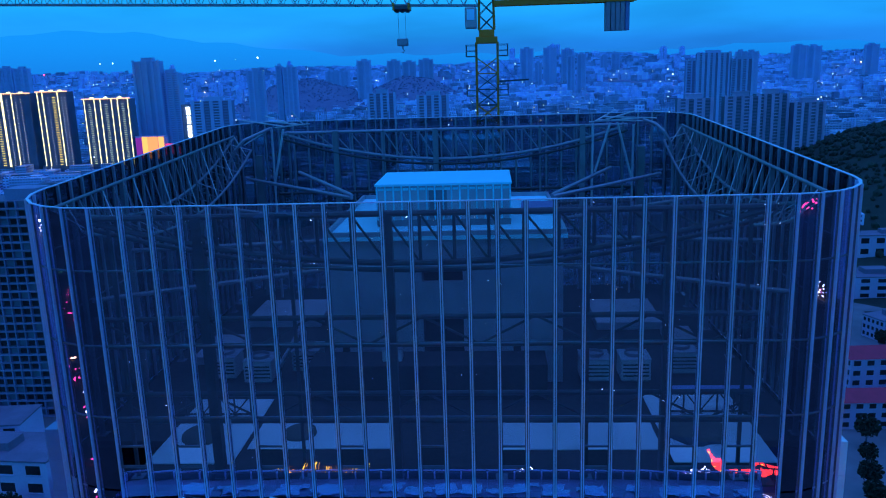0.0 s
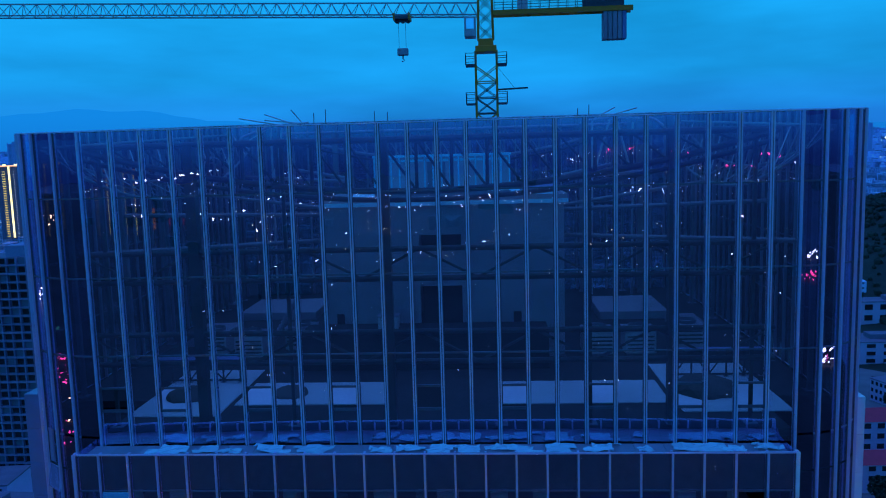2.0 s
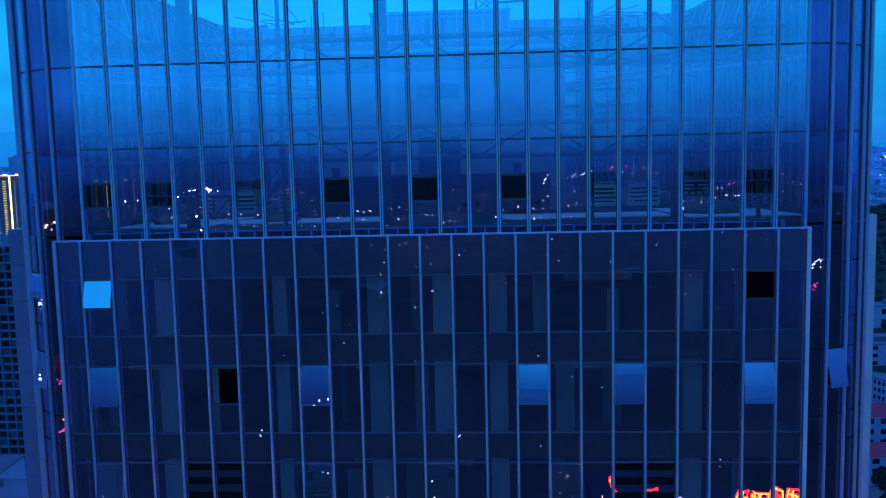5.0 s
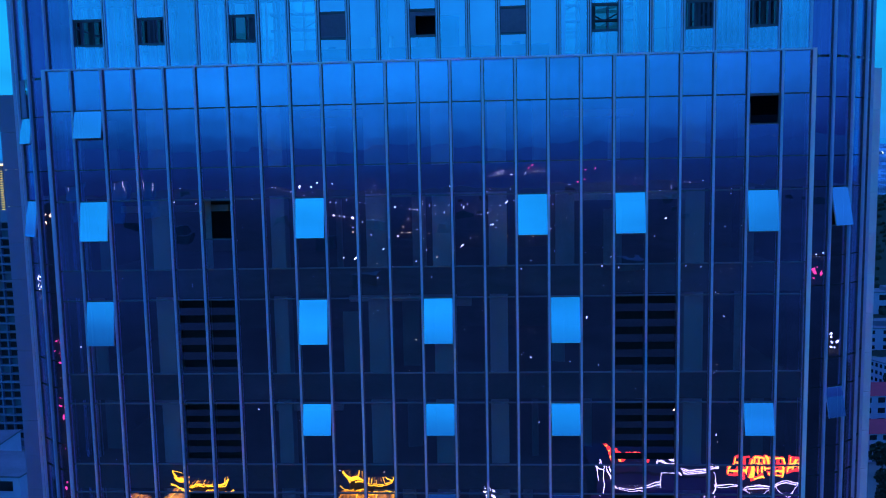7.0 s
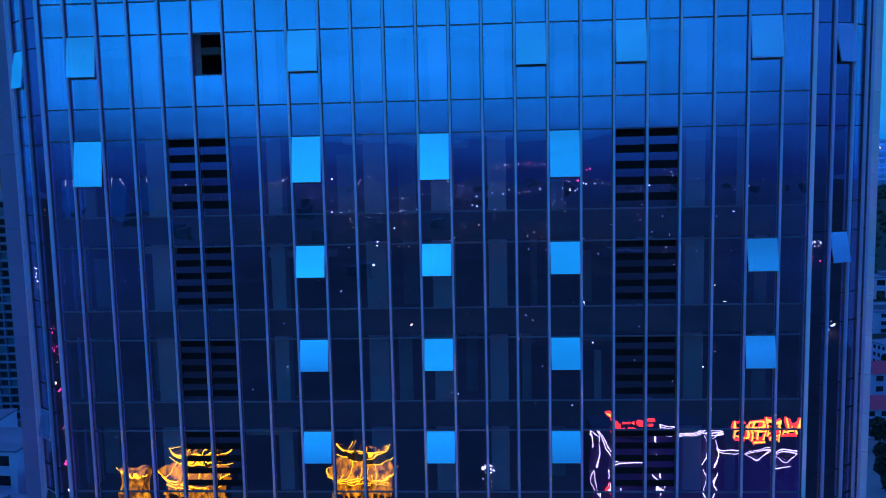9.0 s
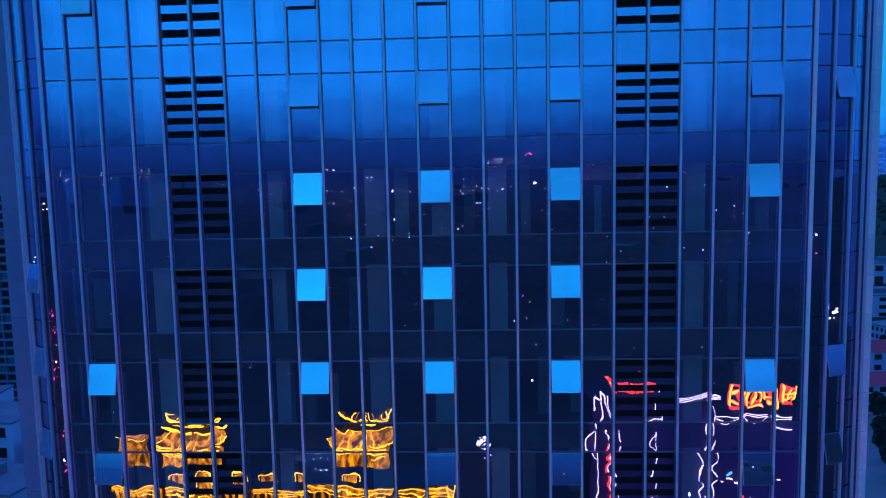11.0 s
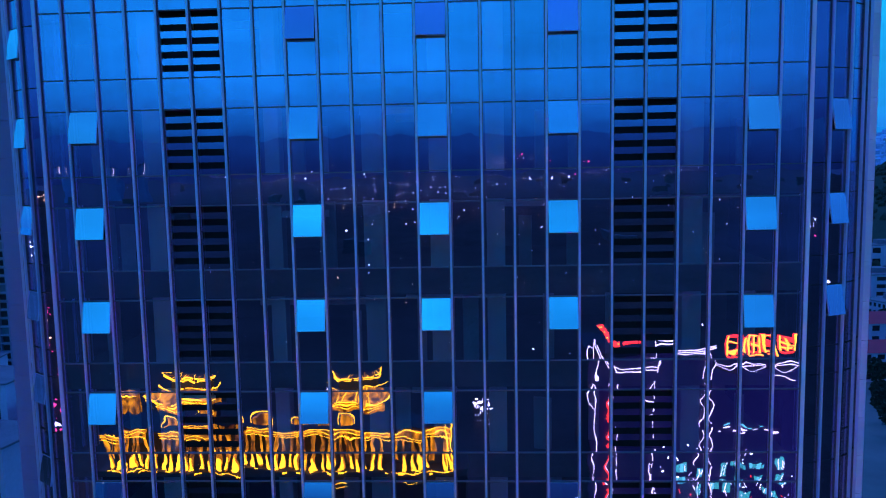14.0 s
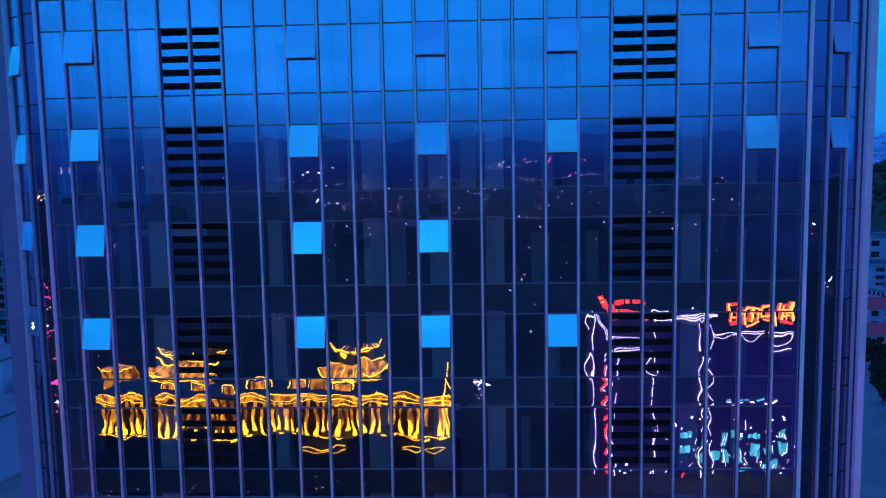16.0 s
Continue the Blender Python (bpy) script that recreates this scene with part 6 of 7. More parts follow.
# ---- houses near the foot of the tower ----
def house(x, y, w, d, h, turn, roof, label, cols=5, rows=3):
    t = thing("house", label, "house", "houses near the tower", at=(x, y, GROUND))
    t.rotation_euler.z = radians(turn)
    b = bmesh.new()
    bx(b, -w / 2, w / 2, -d / 2, d / 2, 0, h)
    part("wall", b, M_WALL_PALE, t)
    b = bmesh.new()
    if roof is M_ROOF_GREY:
        bx(b, -w / 2 - 0.3, w / 2 + 0.3, -d / 2 - 0.3, d / 2 + 0.3, h, h + 0.5)
        bx(b, -w * 0.15, w * 0.15, -d * 0.2, d * 0.2, h + 0.5, h + 3)
    else:
        v = [b.verts.new(c) for c in ((-w / 2 - 0.8, -d / 2 - 0.8, h), (w / 2 + 0.8, -d / 2 - 0.8, h), (w / 2 + 0.8, d / 2 + 0.8, h), (-w / 2 - 0.8, d / 2 + 0.8, h), (-w / 2 - 0.8, 0, h + d * 0.32), (w / 2 + 0.8, 0, h + d * 0.32))]
        for f in ((0, 1, 5, 4), (2, 3, 4, 5), (0, 4, 3), (1, 2, 5), (3, 2, 1, 0)):
            b.faces.new([v[i] for i in f])
    part("roof", b, roof, t, "red sheet roof" if roof is M_ROOF_RED else "flat grey roof")
    pane = box_mesh("window", w / cols * 0.52, 0.1, h / rows * 0.5, M_PIT)
    sill = box_mesh("window_sill", w / cols * 0.6, 0.3, 0.14, M_WALL_PALE)
    for r in range(rows):
        for k in range(cols):
            m = pose(-w / 2 + w * (k + 0.5) / cols, -d / 2 - 0.03, h * (r + 0.55) / rows)
            win = piece("window", pane, t, m)
            piece("window_sill", sill, win, pose(0, -0.12, -h / rows * 0.3))
            m = pose(-w / 2 - 0.03, -d / 2 + d * (k + 0.5) / cols, h * (r + 0.55) / rows, 0, 0, -90)
            piece("window", box_mesh("window", d / cols * 0.5, 0.1, h / rows * 0.5, M_PIT), t, m)
    return t


for x, y, w, d, h, turn, roof in ((153, 266, 26, 11, 12, 4, M_ROOF_RED), (132, 229, 22, 10, 10, 2, M_ROOF_RED), (160, 238, 24, 11, 12, 6, M_ROOF_RED), (180, 275, 24, 11, 11, 4, M_ROOF_RED),
                                  (146, 196, 22, 12, 12, 8, M_ROOF_GREY), (172, 215, 22, 12, 12, 8, M_ROOF_GREY), (185, 320, 20, 12, 10, 20, M_ROOF_GREY), (210, 335, 26, 12, 14, 10, M_ROOF_GREY),
                                  (250, 455, 46, 14, 20, 0, M_ROOF_GREY), (210, 390, 44, 20, 12, 0, M_ROOF_GREY), (160, 330, 18, 10, 9, 30, M_ROOF_RED),
                                  (-150, 178, 44, 18, 17, -4, M_ROOF_GREY), (-118, 138, 30, 16, 14, -10, M_ROOF_GREY), (-175, 205, 36, 16, 14, 6, M_ROOF_GREY), (-112, 172, 24, 14, 12, -4, M_ROOF_GREY)):
    house(x, y, w, d, h, turn, roof, "pale house with a red sheet roof and dark windows" if roof is M_ROOF_RED else "pale flat-roofed block with rows of dark windows")


def tree(x, y, high, seed):
    """A broadleaf tree: tapered trunk, limbs, and a crown of many uneven leaf clumps."""
    rr = random.Random(seed)
    t = thing("tree", "dark broadleaf tree near the foot of the tower", "tree", "trees near the tower", at=(x, y, GROUND))
    b = bmesh.new()
    bmesh.ops.create_cone(b, cap_ends=True, segments=8, radius1=high * 0.035, radius2=high * 0.015, depth=high * 0.55, matrix=Matrix.Translation((0, 0, high * 0.275)))
    for k in range(5):
        a = k * 1.26 + rr.random()
        bar(b, (0, 0, high * (0.3 + 0.05 * k)), (math.cos(a) * high * 0.25, math.sin(a) * high * 0.25, high * (0.55 + 0.05 * k)), high * 0.018, sides=5)
    part("trunk", b, M_WALL_DARK, t)
    verts, faces = [], []
    for _ in range(420):
        v = Vector((rr.gauss(0, 1), rr.gauss(0, 1), rr.gauss(0, 1))).normalized() * rr.random() ** 0.4
        c = Vector((v.x * high * 0.32, v.y * high * 0.32, high * 0.68 + v.z * high * 0.3))
        s = high * rr.uniform(0.03, 0.06)
        q = Euler((rr.random() * 6, rr.random() * 6, rr.random() * 6)).to_matrix()
        k = len(verts)
        verts += [c + q @ Vector(p) * s for p in ((-1, -0.6, 0), (1, -0.7, 0.2), (0.8, 0.8, -0.2), (-0.7, 0.7, 0.3), (0, 0, 0.6))]
        faces += [(k, k + 1, k + 4), (k + 1, k + 2, k + 4), (k + 2, k + 3, k + 4), (k + 3, k, k + 4)]
    me = bpy.data.meshes.new("crown")
    me.from_pydata(verts, [], faces)
    me.materials.append(M_LEAF)
    ob = new("crown", me)
    ob.parent = t


for k, (x, y) in enumerate(((118, 196), (124, 210), (112, 182), (128, 250), (140, 215), (108, 170), (102, 150), (120, 158), (150, 300), (172, 300), (-128, 152), (-137, 160), (-105, 155), (-112, 125), (190, 300), (95, 135))):
    tree(x, y, 9 + 4 * ((k * 37) % 10) / 10, k)

# street east of the tower with lamps
bm = bmesh.new()
bx(bm, -7, 7, -260, 260, 0, 0.05)
ob = solid("road", bm, M_ROAD, "dark asphalt street with lamps", "road", kind="structure")
ob.matrix_basis = pose(118, 110, GROUND + 0.06, 0, 0, -18)


def street_lamp(x, y):
    t = thing("street_lamp", "slim grey street lamp with a glowing head", "street lamp", "street lamps", at=(x, y, GROUND))
    b = bmesh.new()
    bmesh.ops.create_cone(b, cap_ends=True, segments=8, radius1=0.14, radius2=0.07, depth=9, matrix=Matrix.Translation((0, 0, 4.5)))
    bar(b, (0, 0, 8.9), (-1.8, 0, 9.3), 0.1, sides=6)
    part("pole", b, M_STEEL_PALE, t)
    b = bmesh.new()
    bx(b, -2.4, -1.5, -0.2, 0.2, 9.2, 9.4)
    part("lamp_head", b, L_WHITE, t)


for k in range(7):
    street_lamp(96 + 9.5 * k, 60 + 34 * k)

# ---- what the glass mirrors: the gold-lit hall behind the camera ----
def gold_hall():
    """A hall in the old style: a gold-lit colonnade in front, and two pavilions with upturned eaves behind it."""
    x0, x1, y = -70.0, -4.2, -106.4
    t = thing("gold_hall", "long old-style hall lit in gold, with columns and upturned eaves", "hall", at=(0, 0, 0))
    b = bmesh.new()
    bx(b, x0 - 2, x1 + 2, y - 9, y + 1.6, GROUND, 6.1)
    part("terrace", b, M_TILE, t)
    b = bmesh.new()
    bx(b, x0, x1, y - 8, y - 2.5, 6.1, 13.4)
    part("inner_wall", b, M_TILE, t)
    # columns, capitals and roofs glow themselves, in place of floodlight
    shaft = bmesh.new()
    bmesh.ops.create_cone(shaft, cap_ends=True, segments=10, radius1=0.36, radius2=0.27, depth=7.0)
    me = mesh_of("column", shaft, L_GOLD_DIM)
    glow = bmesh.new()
    # glowing cone shaped as the flare of light at a column's foot
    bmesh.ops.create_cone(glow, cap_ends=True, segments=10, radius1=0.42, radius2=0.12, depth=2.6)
    mg = mesh_of("uplight_flare", glow, L_GOLD)
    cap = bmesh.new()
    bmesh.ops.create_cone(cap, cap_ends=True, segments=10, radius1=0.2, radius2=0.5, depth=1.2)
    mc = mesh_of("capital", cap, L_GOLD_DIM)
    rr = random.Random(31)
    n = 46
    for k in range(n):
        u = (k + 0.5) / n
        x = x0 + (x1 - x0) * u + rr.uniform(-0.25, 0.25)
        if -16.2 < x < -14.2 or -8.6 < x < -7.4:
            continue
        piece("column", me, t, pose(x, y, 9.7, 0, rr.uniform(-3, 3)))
        piece("uplight_flare", mg, t, pose(x, y + 0.35, 7.5 + rr.uniform(-0.3, 0.5), 0, rr.uniform(-7, 7)))
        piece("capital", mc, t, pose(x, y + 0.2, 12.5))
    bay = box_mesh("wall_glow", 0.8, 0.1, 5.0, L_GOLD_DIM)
    for k in range(n):
        if rr.random() < 0.2:
            piece("wall_glow", bay, t, pose(x0 + (x1 - x0) * (k + 1.0) / n, y - 2.4, 9.2))

    def cornice(ax, bx_, ay, z, rise, wide, turns, name="cornice_light", phase=0.0):
        pts = [(ax + (bx_ - ax) * k / 40, ay, z + rise * math.sin(turns * math.pi * k / 40 + phase) + 0.08 * math.sin(k * 2.7)) for k in range(41)]
        bmx = bmesh.new()
        pipe(bmx, pts, wide, 6)
        part(name, bmx, L_GOLD, t, "gold light along the cornice")

    for ax, bx_, z in ((x0, -61.5, 13.9), (-59, -49.5, 13.8), (-43, -26, 14.0), (-26.5, -15.8, 13.8), (-15.4, -4.4, 13.6)):
        cornice(ax, bx_, y + 1.6, z, 0.28, 0.17, 3)
        cornice(ax, bx_, y + 1.65, z - 0.7, 0.3, 0.14, 3, phase=0.5)
        cornice(ax, bx_, y + 1.6, z - 1.35, 0.2, 0.13, 3, phase=0.9)
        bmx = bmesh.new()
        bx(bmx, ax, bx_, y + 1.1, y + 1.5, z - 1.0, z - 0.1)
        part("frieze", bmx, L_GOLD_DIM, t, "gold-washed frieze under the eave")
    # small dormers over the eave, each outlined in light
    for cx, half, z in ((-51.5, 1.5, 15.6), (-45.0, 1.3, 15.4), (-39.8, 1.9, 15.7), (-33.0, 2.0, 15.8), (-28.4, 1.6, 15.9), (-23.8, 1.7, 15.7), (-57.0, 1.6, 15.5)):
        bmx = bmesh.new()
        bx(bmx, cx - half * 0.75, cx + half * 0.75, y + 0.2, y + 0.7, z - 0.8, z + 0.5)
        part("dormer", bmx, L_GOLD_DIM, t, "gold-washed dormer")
        bmx = bmesh.new()
        loop = [(cx + half * math.copysign(abs(math.cos(a)) ** 0.45, math.cos(a)), y + 0.8, z + 1.0 * math.copysign(abs(math.sin(a)) ** 0.6, math.sin(a))) for a in [math.pi * (-0.1 + 1.2 * k / 18) for k in range(19)]]
        pipe(bmx, loop, 0.19, 6)
        part("dormer_light", bmx, L_GOLD, t, "gold light round the dormer")
    # wavy gold line along the foot
    for ax, bx_ in ((x0, -60), (-50, -43), (-29, -24), (-15.4, -4.4)):
        cornice(ax, bx_, y + 1.7, 6.2, 0.2, 0.13, 4, "foot_light")
    for ax, bx_ in ((-31.5, -23.5), (-13.5, -5.0)):
        cornice(ax, bx_, y + 2.6, 4.6, 0.2, 0.12, 3, "step_light")
        cornice(ax, bx_, y + 2.7, 3.9, 0.25, 0.1, 4, "step_light", 1.2)
    for k in range(24):
        bmx = bmesh.new()
        x = x0 + (x1 - x0) * (k + 0.5) / 24
        z = 6.1 + 0.3 * math.sin(k * 1.9)
        bx(bmx, x - 0.4, x + 0.4, y + 1.7, y + 1.95, z, z + 0.2)
        part("foot_light", bmx, L_GOLD, t)
    # dark roof of the colonnade
    bmx = bmesh.new()
    bx(bmx, x0 - 0.6, x1 + 0.6, y - 9, y + 0.8, 13.4, 13.9)
    part("roof", bmx, M_TILE, t)

    def upturned(ax, bx_, ay, z, lift, wide=0.5, name="eave_light", mat=None):
        pts = []
        for k in range(25):
            u = k / 24
            c = abs(2 * u - 1)
            pts.append((ax + (bx_ - ax) * u, ay, z + lift * c ** 6 + 0.14 * math.sin(k * 1.3)))
        k = 0
        while k < 23:
            n = min(k + rr.choice((3, 5, 6, 9)), 24)
            bmx = bmesh.new()
            pipe(bmx, pts[k:n + 1], wide * rr.uniform(0.55, 1.15), 6)
            part(name, bmx, mat or L_GOLD, t, "gold light along the upturned eave")
            k = n + rr.choice((0, 1, 1, 2))

    def pavilion(ax, bx_, z0, z1):
        """A raised pavilion behind: gold body, two upturned eaves and a lit crest."""
        py = -145.0
        bmx = bmesh.new()
        bx(bmx, ax + 2.5, bx_ - 2.5, py - 8, py - 0.6, GROUND, z0 + 2.0)
        bx(bmx, ax + 3.5, bx_ - 3.5, py - 8, py - 4.2, z0 + 2.01, z1 - 2.3)
        part("pavilion_wall", bmx, M_TILE, t)
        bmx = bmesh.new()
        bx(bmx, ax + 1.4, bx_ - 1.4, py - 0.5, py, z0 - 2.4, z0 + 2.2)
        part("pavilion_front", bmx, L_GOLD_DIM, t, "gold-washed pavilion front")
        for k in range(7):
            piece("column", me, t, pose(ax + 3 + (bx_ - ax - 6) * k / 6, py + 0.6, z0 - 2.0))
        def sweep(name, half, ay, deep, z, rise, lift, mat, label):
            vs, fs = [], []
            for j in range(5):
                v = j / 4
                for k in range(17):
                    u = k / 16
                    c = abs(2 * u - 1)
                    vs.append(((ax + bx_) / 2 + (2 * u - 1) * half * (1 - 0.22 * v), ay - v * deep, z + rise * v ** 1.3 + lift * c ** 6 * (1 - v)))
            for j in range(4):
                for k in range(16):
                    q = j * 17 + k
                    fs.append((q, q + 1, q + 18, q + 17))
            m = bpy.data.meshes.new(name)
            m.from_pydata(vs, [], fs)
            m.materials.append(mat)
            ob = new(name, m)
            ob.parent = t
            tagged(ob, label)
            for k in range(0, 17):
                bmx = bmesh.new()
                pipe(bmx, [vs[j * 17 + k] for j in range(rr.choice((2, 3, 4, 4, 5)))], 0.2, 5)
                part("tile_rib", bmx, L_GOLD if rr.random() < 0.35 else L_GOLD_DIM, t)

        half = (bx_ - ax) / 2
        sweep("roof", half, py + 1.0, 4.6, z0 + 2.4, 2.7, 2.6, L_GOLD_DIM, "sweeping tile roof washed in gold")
        sweep("upper_roof", half - 1.8, py - 3.4, 3.0, z1 - 2.2, 1.0, 2.2, M_TILE, "dark upper roof")
        upturned(ax, bx_, py + 1.2, z0 + 2.4, 2.6, 0.42)
        upturned(ax + 0.5, bx_ - 0.5, py + 1.15, z0 + 1.7, 1.8, 0.34)
        upturned(ax + 1.4, bx_ - 1.4, py + 0.9, z0 + 0.9, 0.8, 0.34)
        upturned(ax + 1.0, bx_ - 1.0, py - 3.4, z0 + 5.2, 1.2, 0.34)
        upturned(ax + 1.8, bx_ - 1.8, py - 3.2, z1 - 2.2, 2.3, 0.42, "crest_light")
        upturned(ax + 2.2, bx_ - 2.2, py - 3.2, z1 - 2.7, 1.6, 0.3, "crest_light")

    pavilion(-79.0, -60.5, 4.2, 13.6)
    pavilion(-36.8, -20.4, 4.4, 14.0)
    # gabled end, outlined, and the gate tower
    for pts in (((-4.6, y + 1.8, 6.2), (-4.3, y + 1.8, 9.0), (-4.7, y + 1.8, 12.0), (-4.2, y + 1.8, 14.5), (-5.2, y + 1.8, 17.0), (-4.6, y + 1.8, 19.6)),
                ((-5.6, y + 1.9, 6.2), (-5.2, y + 1.9, 10.0), (-5.9, y + 1.9, 13.6), (-5.3, y + 1.9, 16.2))):
        bmx = bmesh.new()
        pipe(bmx, pts, 0.34, 6)
        part("gable_light", bmx, L_GOLD, t)
    bmx = bmesh.new()
    bx(bmx, -88.5, -82.5, -149, -145, GROUND, 8.4)
    part("gate_tower", bmx, L_GOLD_DIM, t, "gold-washed gate tower")
    upturned(-89.5, -81.5, -144.6, 8.4, 0.5, 0.4)


gold_hall()


def neon_block():
    """A block traced in white neon, with red roof signs and a row of cyan shop fronts."""
    y = -117.4
    t = thing("neon_block", "dark block traced in white neon with red roof signs", "building", at=(-0.13, -2.8, -4.8))
    t.scale = (1.087, 1.087, 1.087)
    b = bmesh.new()
    bx(b, 22, 46, y - 18, y - 1, GROUND, 24)
    bx(b, 46, 66, y - 18, y - 1, GROUND, 20.5)
    part("wall", b, M_VIOLET, t)

    def tube(pts, mat=L_NEON, wide=0.19, name="neon_tube", proud=0.0):
        bmx = bmesh.new()
        pipe(bmx, [(px, y - 0.6 + proud, pz) for px, pz in pts], wide, 6)
        part(name, bmx, mat, t)

    def broken(px, z0, z1, gap, mat=L_NEON):
        z = z0
        while z > z1:
            tube([(px, z), (px, max(z - gap * 0.72, z1))], mat)
            z -= gap

    def wavy(px, z0, z1, amp=0.22, mat=L_NEON, wide=0.19, name="neon_tube"):
        tube([(px + amp * math.sin(0.8 * k + px), z0 + (z1 - z0) * k / 14) for k in range(15)], mat, wide, name)

    def bow(px, z0, z1, out):
        tube([(px + out * math.sin(math.pi * k / 10), z0 + (z1 - z0) * k / 10) for k in range(11)])

    # the corner turret with its sloping edge
    tube([(23.4, 26.8), (23.6, 19.0)])
    wavy(23.4, 18.2, -11, 0.12)
    tube([(23.4, 26.8), (26.2, 20.6)])
    tube([(24.3, 25.8), (26.6, 20.9)])
    tube([(22.0, 25.8), (23.2, 25.4)])
    bow(22.3, 26.0, 23.0, -0.4)
    bow(23.2, 18.4, 13.0, -1.3)
    for px in (26.0, 27.6):
        wavy(px, 18.6, 16.6, 0.1)
        wavy(px, 15.6, 13.6, 0.1)
    broken(27.4, 10.5, -11, 2.6)
    for z0, z1 in ((15.6, 10.4), (9.5, 4.6), (3.6, -2.4), (-3.2, -10.5)):
        wavy(25.8, z0, z1, 0.35, L_RED, 0.42, "sign_stroke")
        wavy(26.1, z0, z1, 0.35)
    # first roof step
    for z in (21.5, 20.9):
        tube([(27.0, z - 0.1), (31.0, z), (35.4, z)])
    tube([(27.1, 21.6), (27.1, 20.7)])
    tube([(35.4, 24.1), (35.4, 20.3)])
    tube([(35.4, 26.9), (38.6, 26.8)])
    tube([(35.4, 26.3), (38.6, 26.4)])
    tube([(35.4, 26.9), (35.4, 25.8)])
    tube([(35.5, 24.2), (38.6, 24.1)], L_NEON, 0.12)
    broken(35.2, 18.8, -11, 2.4)
    bow(35.2, 18.4, 14.0, -1.7)
    wavy(34.8, 2.0, -6.0, 0.25)
    # second step: straight bands that flare at the corner
    for k in range(3):
        tube([(39.0, 24.5 + 0.42 * k), (43.0, 24.75 + 0.36 * k), (45.0, 25.0 + 0.5 * k), (47.3, 25.1 + 0.25 * k)])
    tube([(44.0, 25.2), (45.3, 24.4), (47.0, 25.5)], L_NEON, 0.13)
    for px, drop in ((44.3, 0.0), (46.1, 0.4)):
        tube([(px, 24.4 - drop), (px + 0.5, 22.0), (px - 0.2, 18.6)])
        wavy(px, 17.4 - drop, 9.0, 0.45)
        wavy(px, 8.4, 1.6, 0.35)
        wavy(px + 0.2, 0.9, -11, 0.4)
    # third step, in shallow bays with hanging arcs
    tube([(46.3, 21.6), (49.0, 21.8), (51.2, 21.5)])
    tube([(46.3, 21.4), (49.0, 20.9), (51.2, 21.4)], L_NEON, 0.13)
    for ax, bx_ in ((51.6, 56.6), (57.4, 62.0)):
        tube([(ax, 21.5), (ax + 1, 22.0), (bx_ - 1, 21.9), (bx_, 21.8)])
        tube([(ax, 21.2), (ax + 1, 21.5), (bx_ - 1, 21.5), (bx_, 21.3)])
        tube([(ax + 0.3 + (bx_ - ax - 0.6) * k / 8, 21.2 - 1.2 * math.sin(math.pi * k / 8)) for k in range(9)], L_NEON, 0.12)
    tube([(57.5, 18.9), (61.4, 18.8)])
    # red roof signs: plain yellow strokes with red tubes round them
    rr = random.Random(5)
    for x0, x1, z0, z1, cells in ((48.9, 62.0, 23.2, 28.3, 4),):
        w = (x1 - x0) / cells
        for c in range(cells):
            cx, tall = x0 + w * c, (z1 - z0) * (1.0, 1.08, 0.95, 0.75)[c]
            lean = (0.5, 0.1, -0.2, 0.2)[c]
            for k in range(4):
                z = z1 - tall * (k + 0.5 + rr.uniform(-0.15, 0.15)) / 4
                a, e, d = cx + w * rr.uniform(0.08, 0.3), cx + w * rr.uniform(0.65, 0.95), rr.uniform(-0.5, 0.5)
                tube([(a, z - 0.1), (e, z + d - 0.1)], L_RED, 0.62, "sign_tube")
                if (k + c) % 3:
                    tube([(a, z), (e, z + d)], L_SIGN, 0.34, "sign_stroke", 0.5)
            for k in range(3):
                x = cx + w * (k + 0.5 + rr.uniform(-0.2, 0.2)) / 3
                za, zb = z1 - tall * rr.uniform(0.75, 1), z1 - tall * rr.uniform(0, 0.3)
                tube([(x, za), (x + lean, zb)], L_RED, 0.6, "sign_tube")
                if k != 1 or c % 2:
                    tube([(x, za), (x + lean, zb)], L_SIGN, 0.36, "sign_stroke", 0.5)
    # low sign along the first step, and the slanting one on the turret
    for z, zs in ((28.0, 0.7), (26.6, 0.85)):
        for k in range(6):
            x = 27.3 + 1.15 * k
            tube([(x, z), (x + rr.uniform(0.6, 1.1), z + rr.uniform(-0.1, 0.1))], L_RED, zs, "sign_tube")
            if rr.random() < 0.35:
                tube([(x + 0.2, z), (x + 0.5, z + 0.05)], L_SIGN, 0.3, "sign_stroke", 0.5)
    for k in range(7):
        x, z = 24.3 + 0.36 * k, 29.8 - 0.68 * k
        tube([(x, z), (x + 0.8 + 0.12 * k, z + 0.25)], L_RED, 0.8, "sign_tube")
        if k % 2 == 0:
            tube([(x + 0.1, z), (x + 0.5, z + 0.1)], L_SIGN, 0.3, "sign_stroke", 0.5)
    # violet flood light painted as faint glowing panels along the wall
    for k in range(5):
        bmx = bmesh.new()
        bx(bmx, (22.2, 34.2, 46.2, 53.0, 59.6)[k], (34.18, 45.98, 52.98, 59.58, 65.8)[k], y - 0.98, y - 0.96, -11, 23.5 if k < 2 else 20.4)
        part("glow_wall_panel", bmx, L_WALL_VIOLET[k], t, "wall panel under violet flood light")
    # white bars of a sign on the wall
    for k in range(9):
        x = 47.6 + 1.3 * k
        for j in range(3):
            if rr.random() < 0.6:
                tube([(x, 8.9 - 0.6 * j), (x + rr.uniform(0.5, 1.1), 8.9 - 0.6 * j + rr.uniform(-0.3, 0.3))], L_NEON if j else L_CYAN, 0.3, "sign_bar")
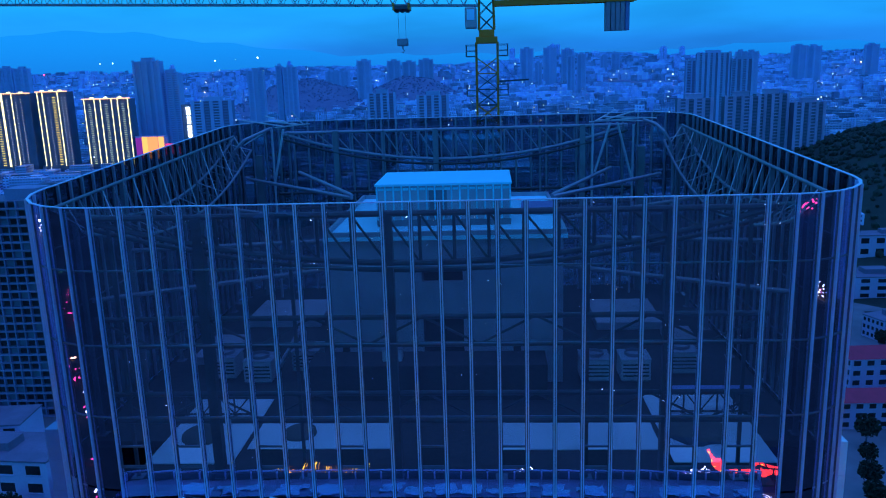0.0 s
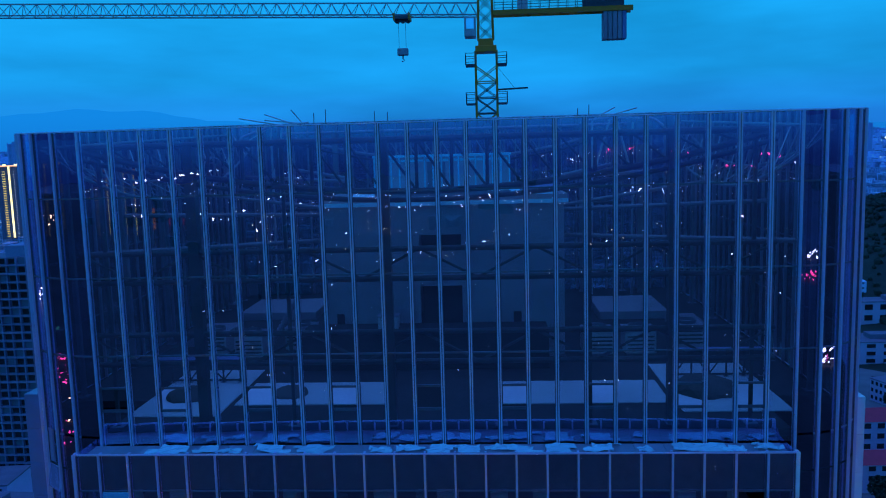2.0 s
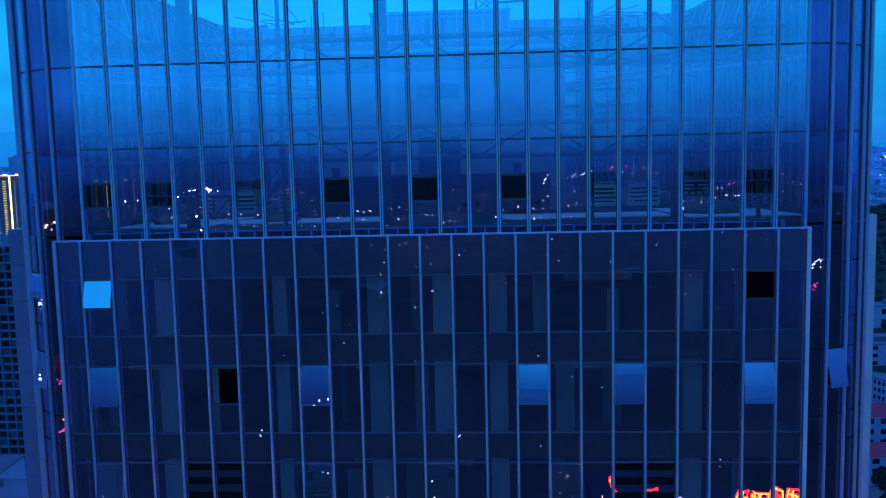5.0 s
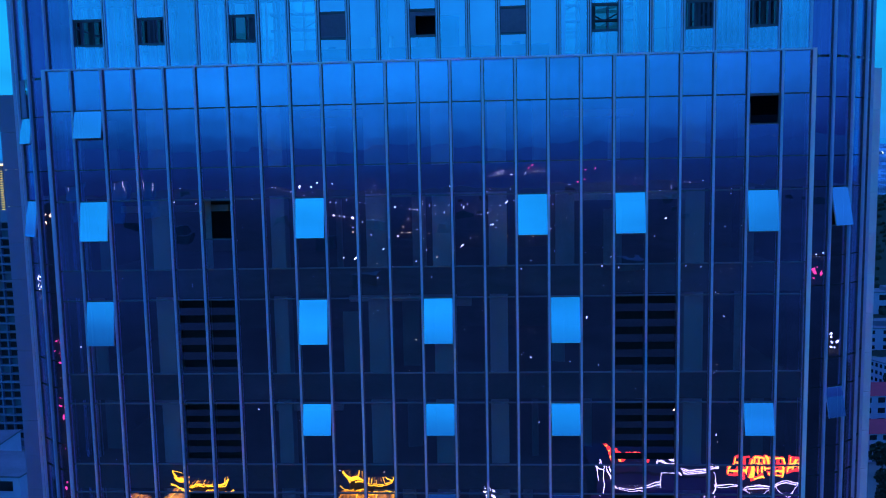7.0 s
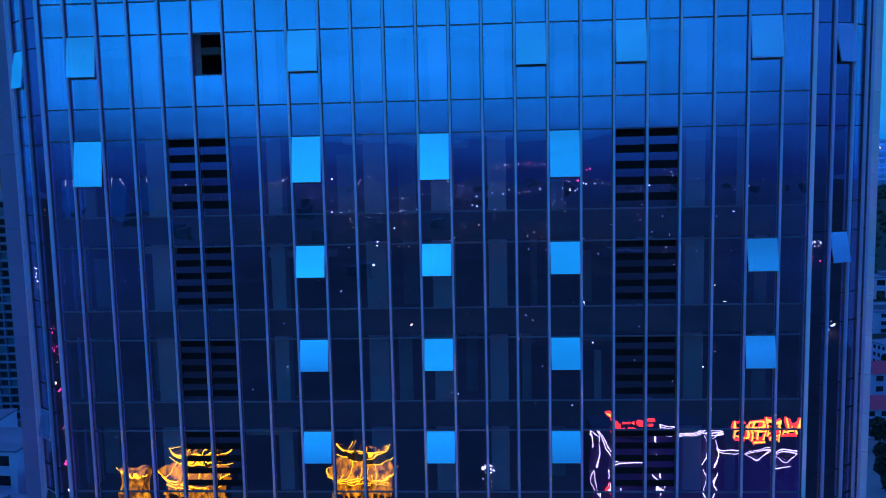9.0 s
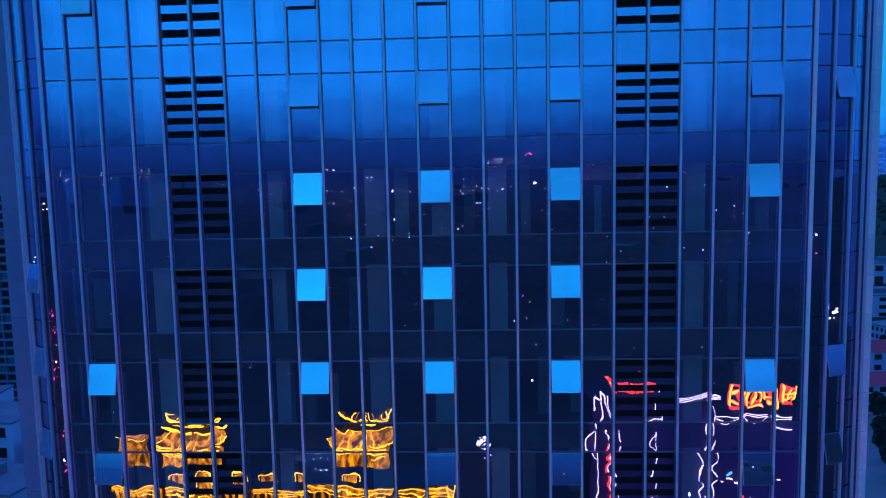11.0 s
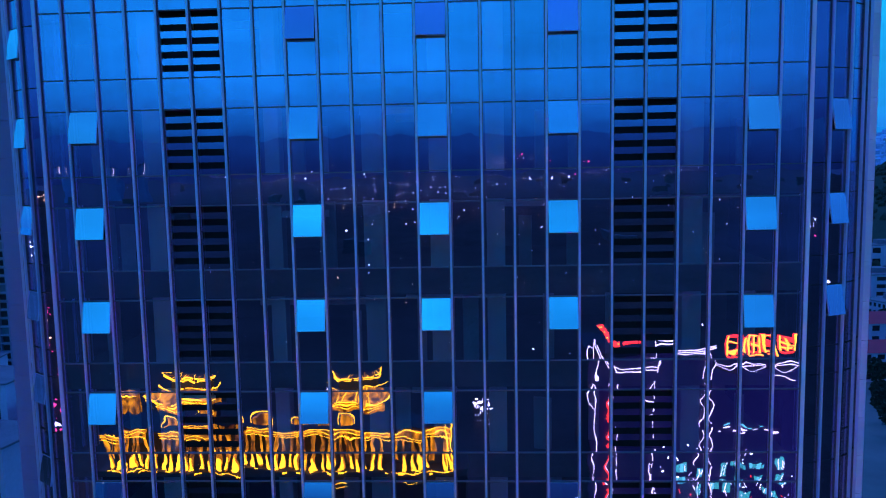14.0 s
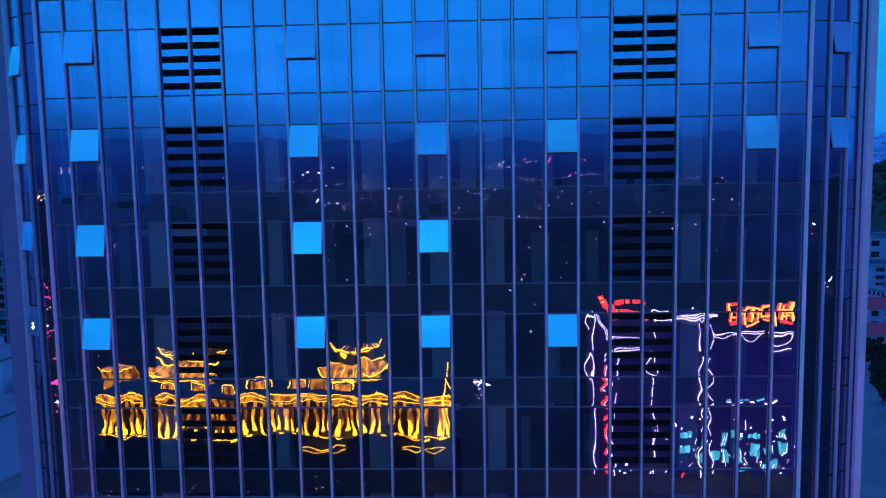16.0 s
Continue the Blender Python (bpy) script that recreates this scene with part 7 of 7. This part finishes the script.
    # shop fronts: tall cyan windows with white displays
    for cx, z0, z1, w in ((41.4, 0.4, 2.0, 2.2), (41.2, -2.6, -0.6, 2.0), (45.0, -1.0, 1.2, 1.0), (49.0, -1.2, 2.2, 1.5), (49.2, -4.8, -1.6, 1.5), (51.6, 0.8, 2.2, 2.4), (51.8, -3.6, -0.4, 1.9), (55.0, 1.0, 2.6, 2.6), (55.4, -2.2, 0.2, 1.8), (57.6, -2.0, -0.8, 1.2), (60.3, 0.6, 2.8, 1.6), (60.4, -2.4, -0.2, 2.0), (47.2, -4.0, -2.2, 1.6), (44.6, -4.6, -2.6, 1.4), (53.4, -6.0, -4.2, 2.2), (58.0, -5.4, -3.4, 2.4)):
        n = max(2, int(w / 0.6))
        for k in range(n):
            bmx = bmesh.new()
            xa = cx - w / 2 + w * k / n
            bx(bmx, xa, xa + w / n - 0.1, y - 0.9, y - 0.7, z0 + rr.uniform(0, 0.4), z1 - rr.uniform(0, 0.5))
            part("shop_window", bmx, L_CYAN_DIM if rr.random() < 0.7 else L_CYAN, t, "cyan lit shop window")
            if rr.random() < 0.6:
                tube([(xa + 0.1, z0 + rr.uniform(0.2, 0.8)), (xa + rr.uniform(0.2, 0.5), z1 - rr.uniform(0.1, 0.7))], L_CYAN if rr.random() < 0.5 else L_NEON, 0.14, "shop_light", 0.1)
    for k in range(24):
        x, z = rr.uniform(42, 62), rr.uniform(-6, 4.5)
        tube([(x, z), (x + rr.uniform(-0.4, 0.6), z + rr.uniform(0.3, 1.3))], L_NEON, 0.12, "shop_light", 0.1)
    for k in range(60):
        x, z = rr.uniform(28, 63), rr.uniform(-9, 5)
        bmx = bmesh.new()
        bx(bmx, x, x + rr.uniform(0.1, 0.35), y - 0.9, y - 0.75, z, z + rr.uniform(0.1, 0.45))
        part("small_light", bmx, L_WHITE if rr.random() < 0.8 else L_RED, t)


L_WALL_VIOLET = [glowing("violet_wash_glow", (0.12, 0.1, 1.0), 0.035 + 0.012 * k, (0.03, 0.02, 0.05)) for k in range(5)]
L_CYAN_DIM = glowing("dim_cyan_window", (0.08, 0.85, 0.72), 1.0)
L_SIGN = glowing("orange_neon", (1.0, 0.44, 0.03), 5.0)
neon_block()

# sparse lamps of the low town south of the square
rr = random.Random(77)
spots = []
for _ in range(90):
    far = rr.uniform(260, 1250)
    spots.append((far * rr.uniform(-0.2, 0.34), -far, GROUND + rr.uniform(5, 22), 0.0007 * (far + 60) * rr.uniform(0.5, 1.3)))
for _ in range(130):
    far = rr.uniform(1700, 3600)
    spots.insert(0, (far * rr.uniform(-0.42, 0.5), -far, GROUND + rr.uniform(10, 26), 0.00042 * far * rr.uniform(0.5, 1.4)))
lights("town_lamps", spots[:198], L_WHITE, "sparse white lamps of the low town")
lights("town_lamps", spots[198:], L_WARM, "sparse warm lamps of the low town")

# small lights of a square between the two, and a lit kiosk
rr = random.Random(9)
spots = [(rr.uniform(-66, 0), -92 + rr.uniform(-8, 8), GROUND + rr.uniform(8, 14), rr.uniform(0.05, 0.13)) for _ in range(60)]
lights("square_lamps", spots, L_WARM, "small warm lamps among the trees of the square")
spots = [(0.4 + rr.gauss(0, 1.1), -180, -4.6 + rr.gauss(0, 0.7), rr.uniform(0.12, 0.36)) for _ in range(26)] + [(0.6 + rr.gauss(0, 1.4), -180, rr.uniform(-10, -5), rr.uniform(0.06, 0.16)) for _ in range(16)]
lights("kiosk_lights", spots, L_WHITE, "cluster of white lights beside the hall")
for k in range(22):
    tree(rr.uniform(-66, 16), -88 + rr.uniform(-8, 8), rr.uniform(7, 11), 100 + k)

# unseen canopies, added so their violet bands tint the front from below
L_VIOLET = glowing("added_violet_glow", (0.62, 0.03, 1.0), 24.0)
L_VIOLET_EAST = glowing("added_bright_violet_glow", (0.5, 0.06, 1.0), 85.0)
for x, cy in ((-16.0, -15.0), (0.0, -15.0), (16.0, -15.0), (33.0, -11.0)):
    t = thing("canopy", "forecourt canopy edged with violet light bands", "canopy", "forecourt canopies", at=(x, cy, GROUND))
    b = bmesh.new()
    bx(b, -7.4, 7.4, -2.0, 2.0, 5.2, 5.5)
    bevel(b, 0.04)
    part("roof", b, M_COPING, t)
    for px in (-6.6, 6.6):
        b = bmesh.new()
        bar(b, (px, 0, 0), (px, 0, 5.2), 0.3, sides=10)
        part("post", b, M_STEEL_PALE, t)
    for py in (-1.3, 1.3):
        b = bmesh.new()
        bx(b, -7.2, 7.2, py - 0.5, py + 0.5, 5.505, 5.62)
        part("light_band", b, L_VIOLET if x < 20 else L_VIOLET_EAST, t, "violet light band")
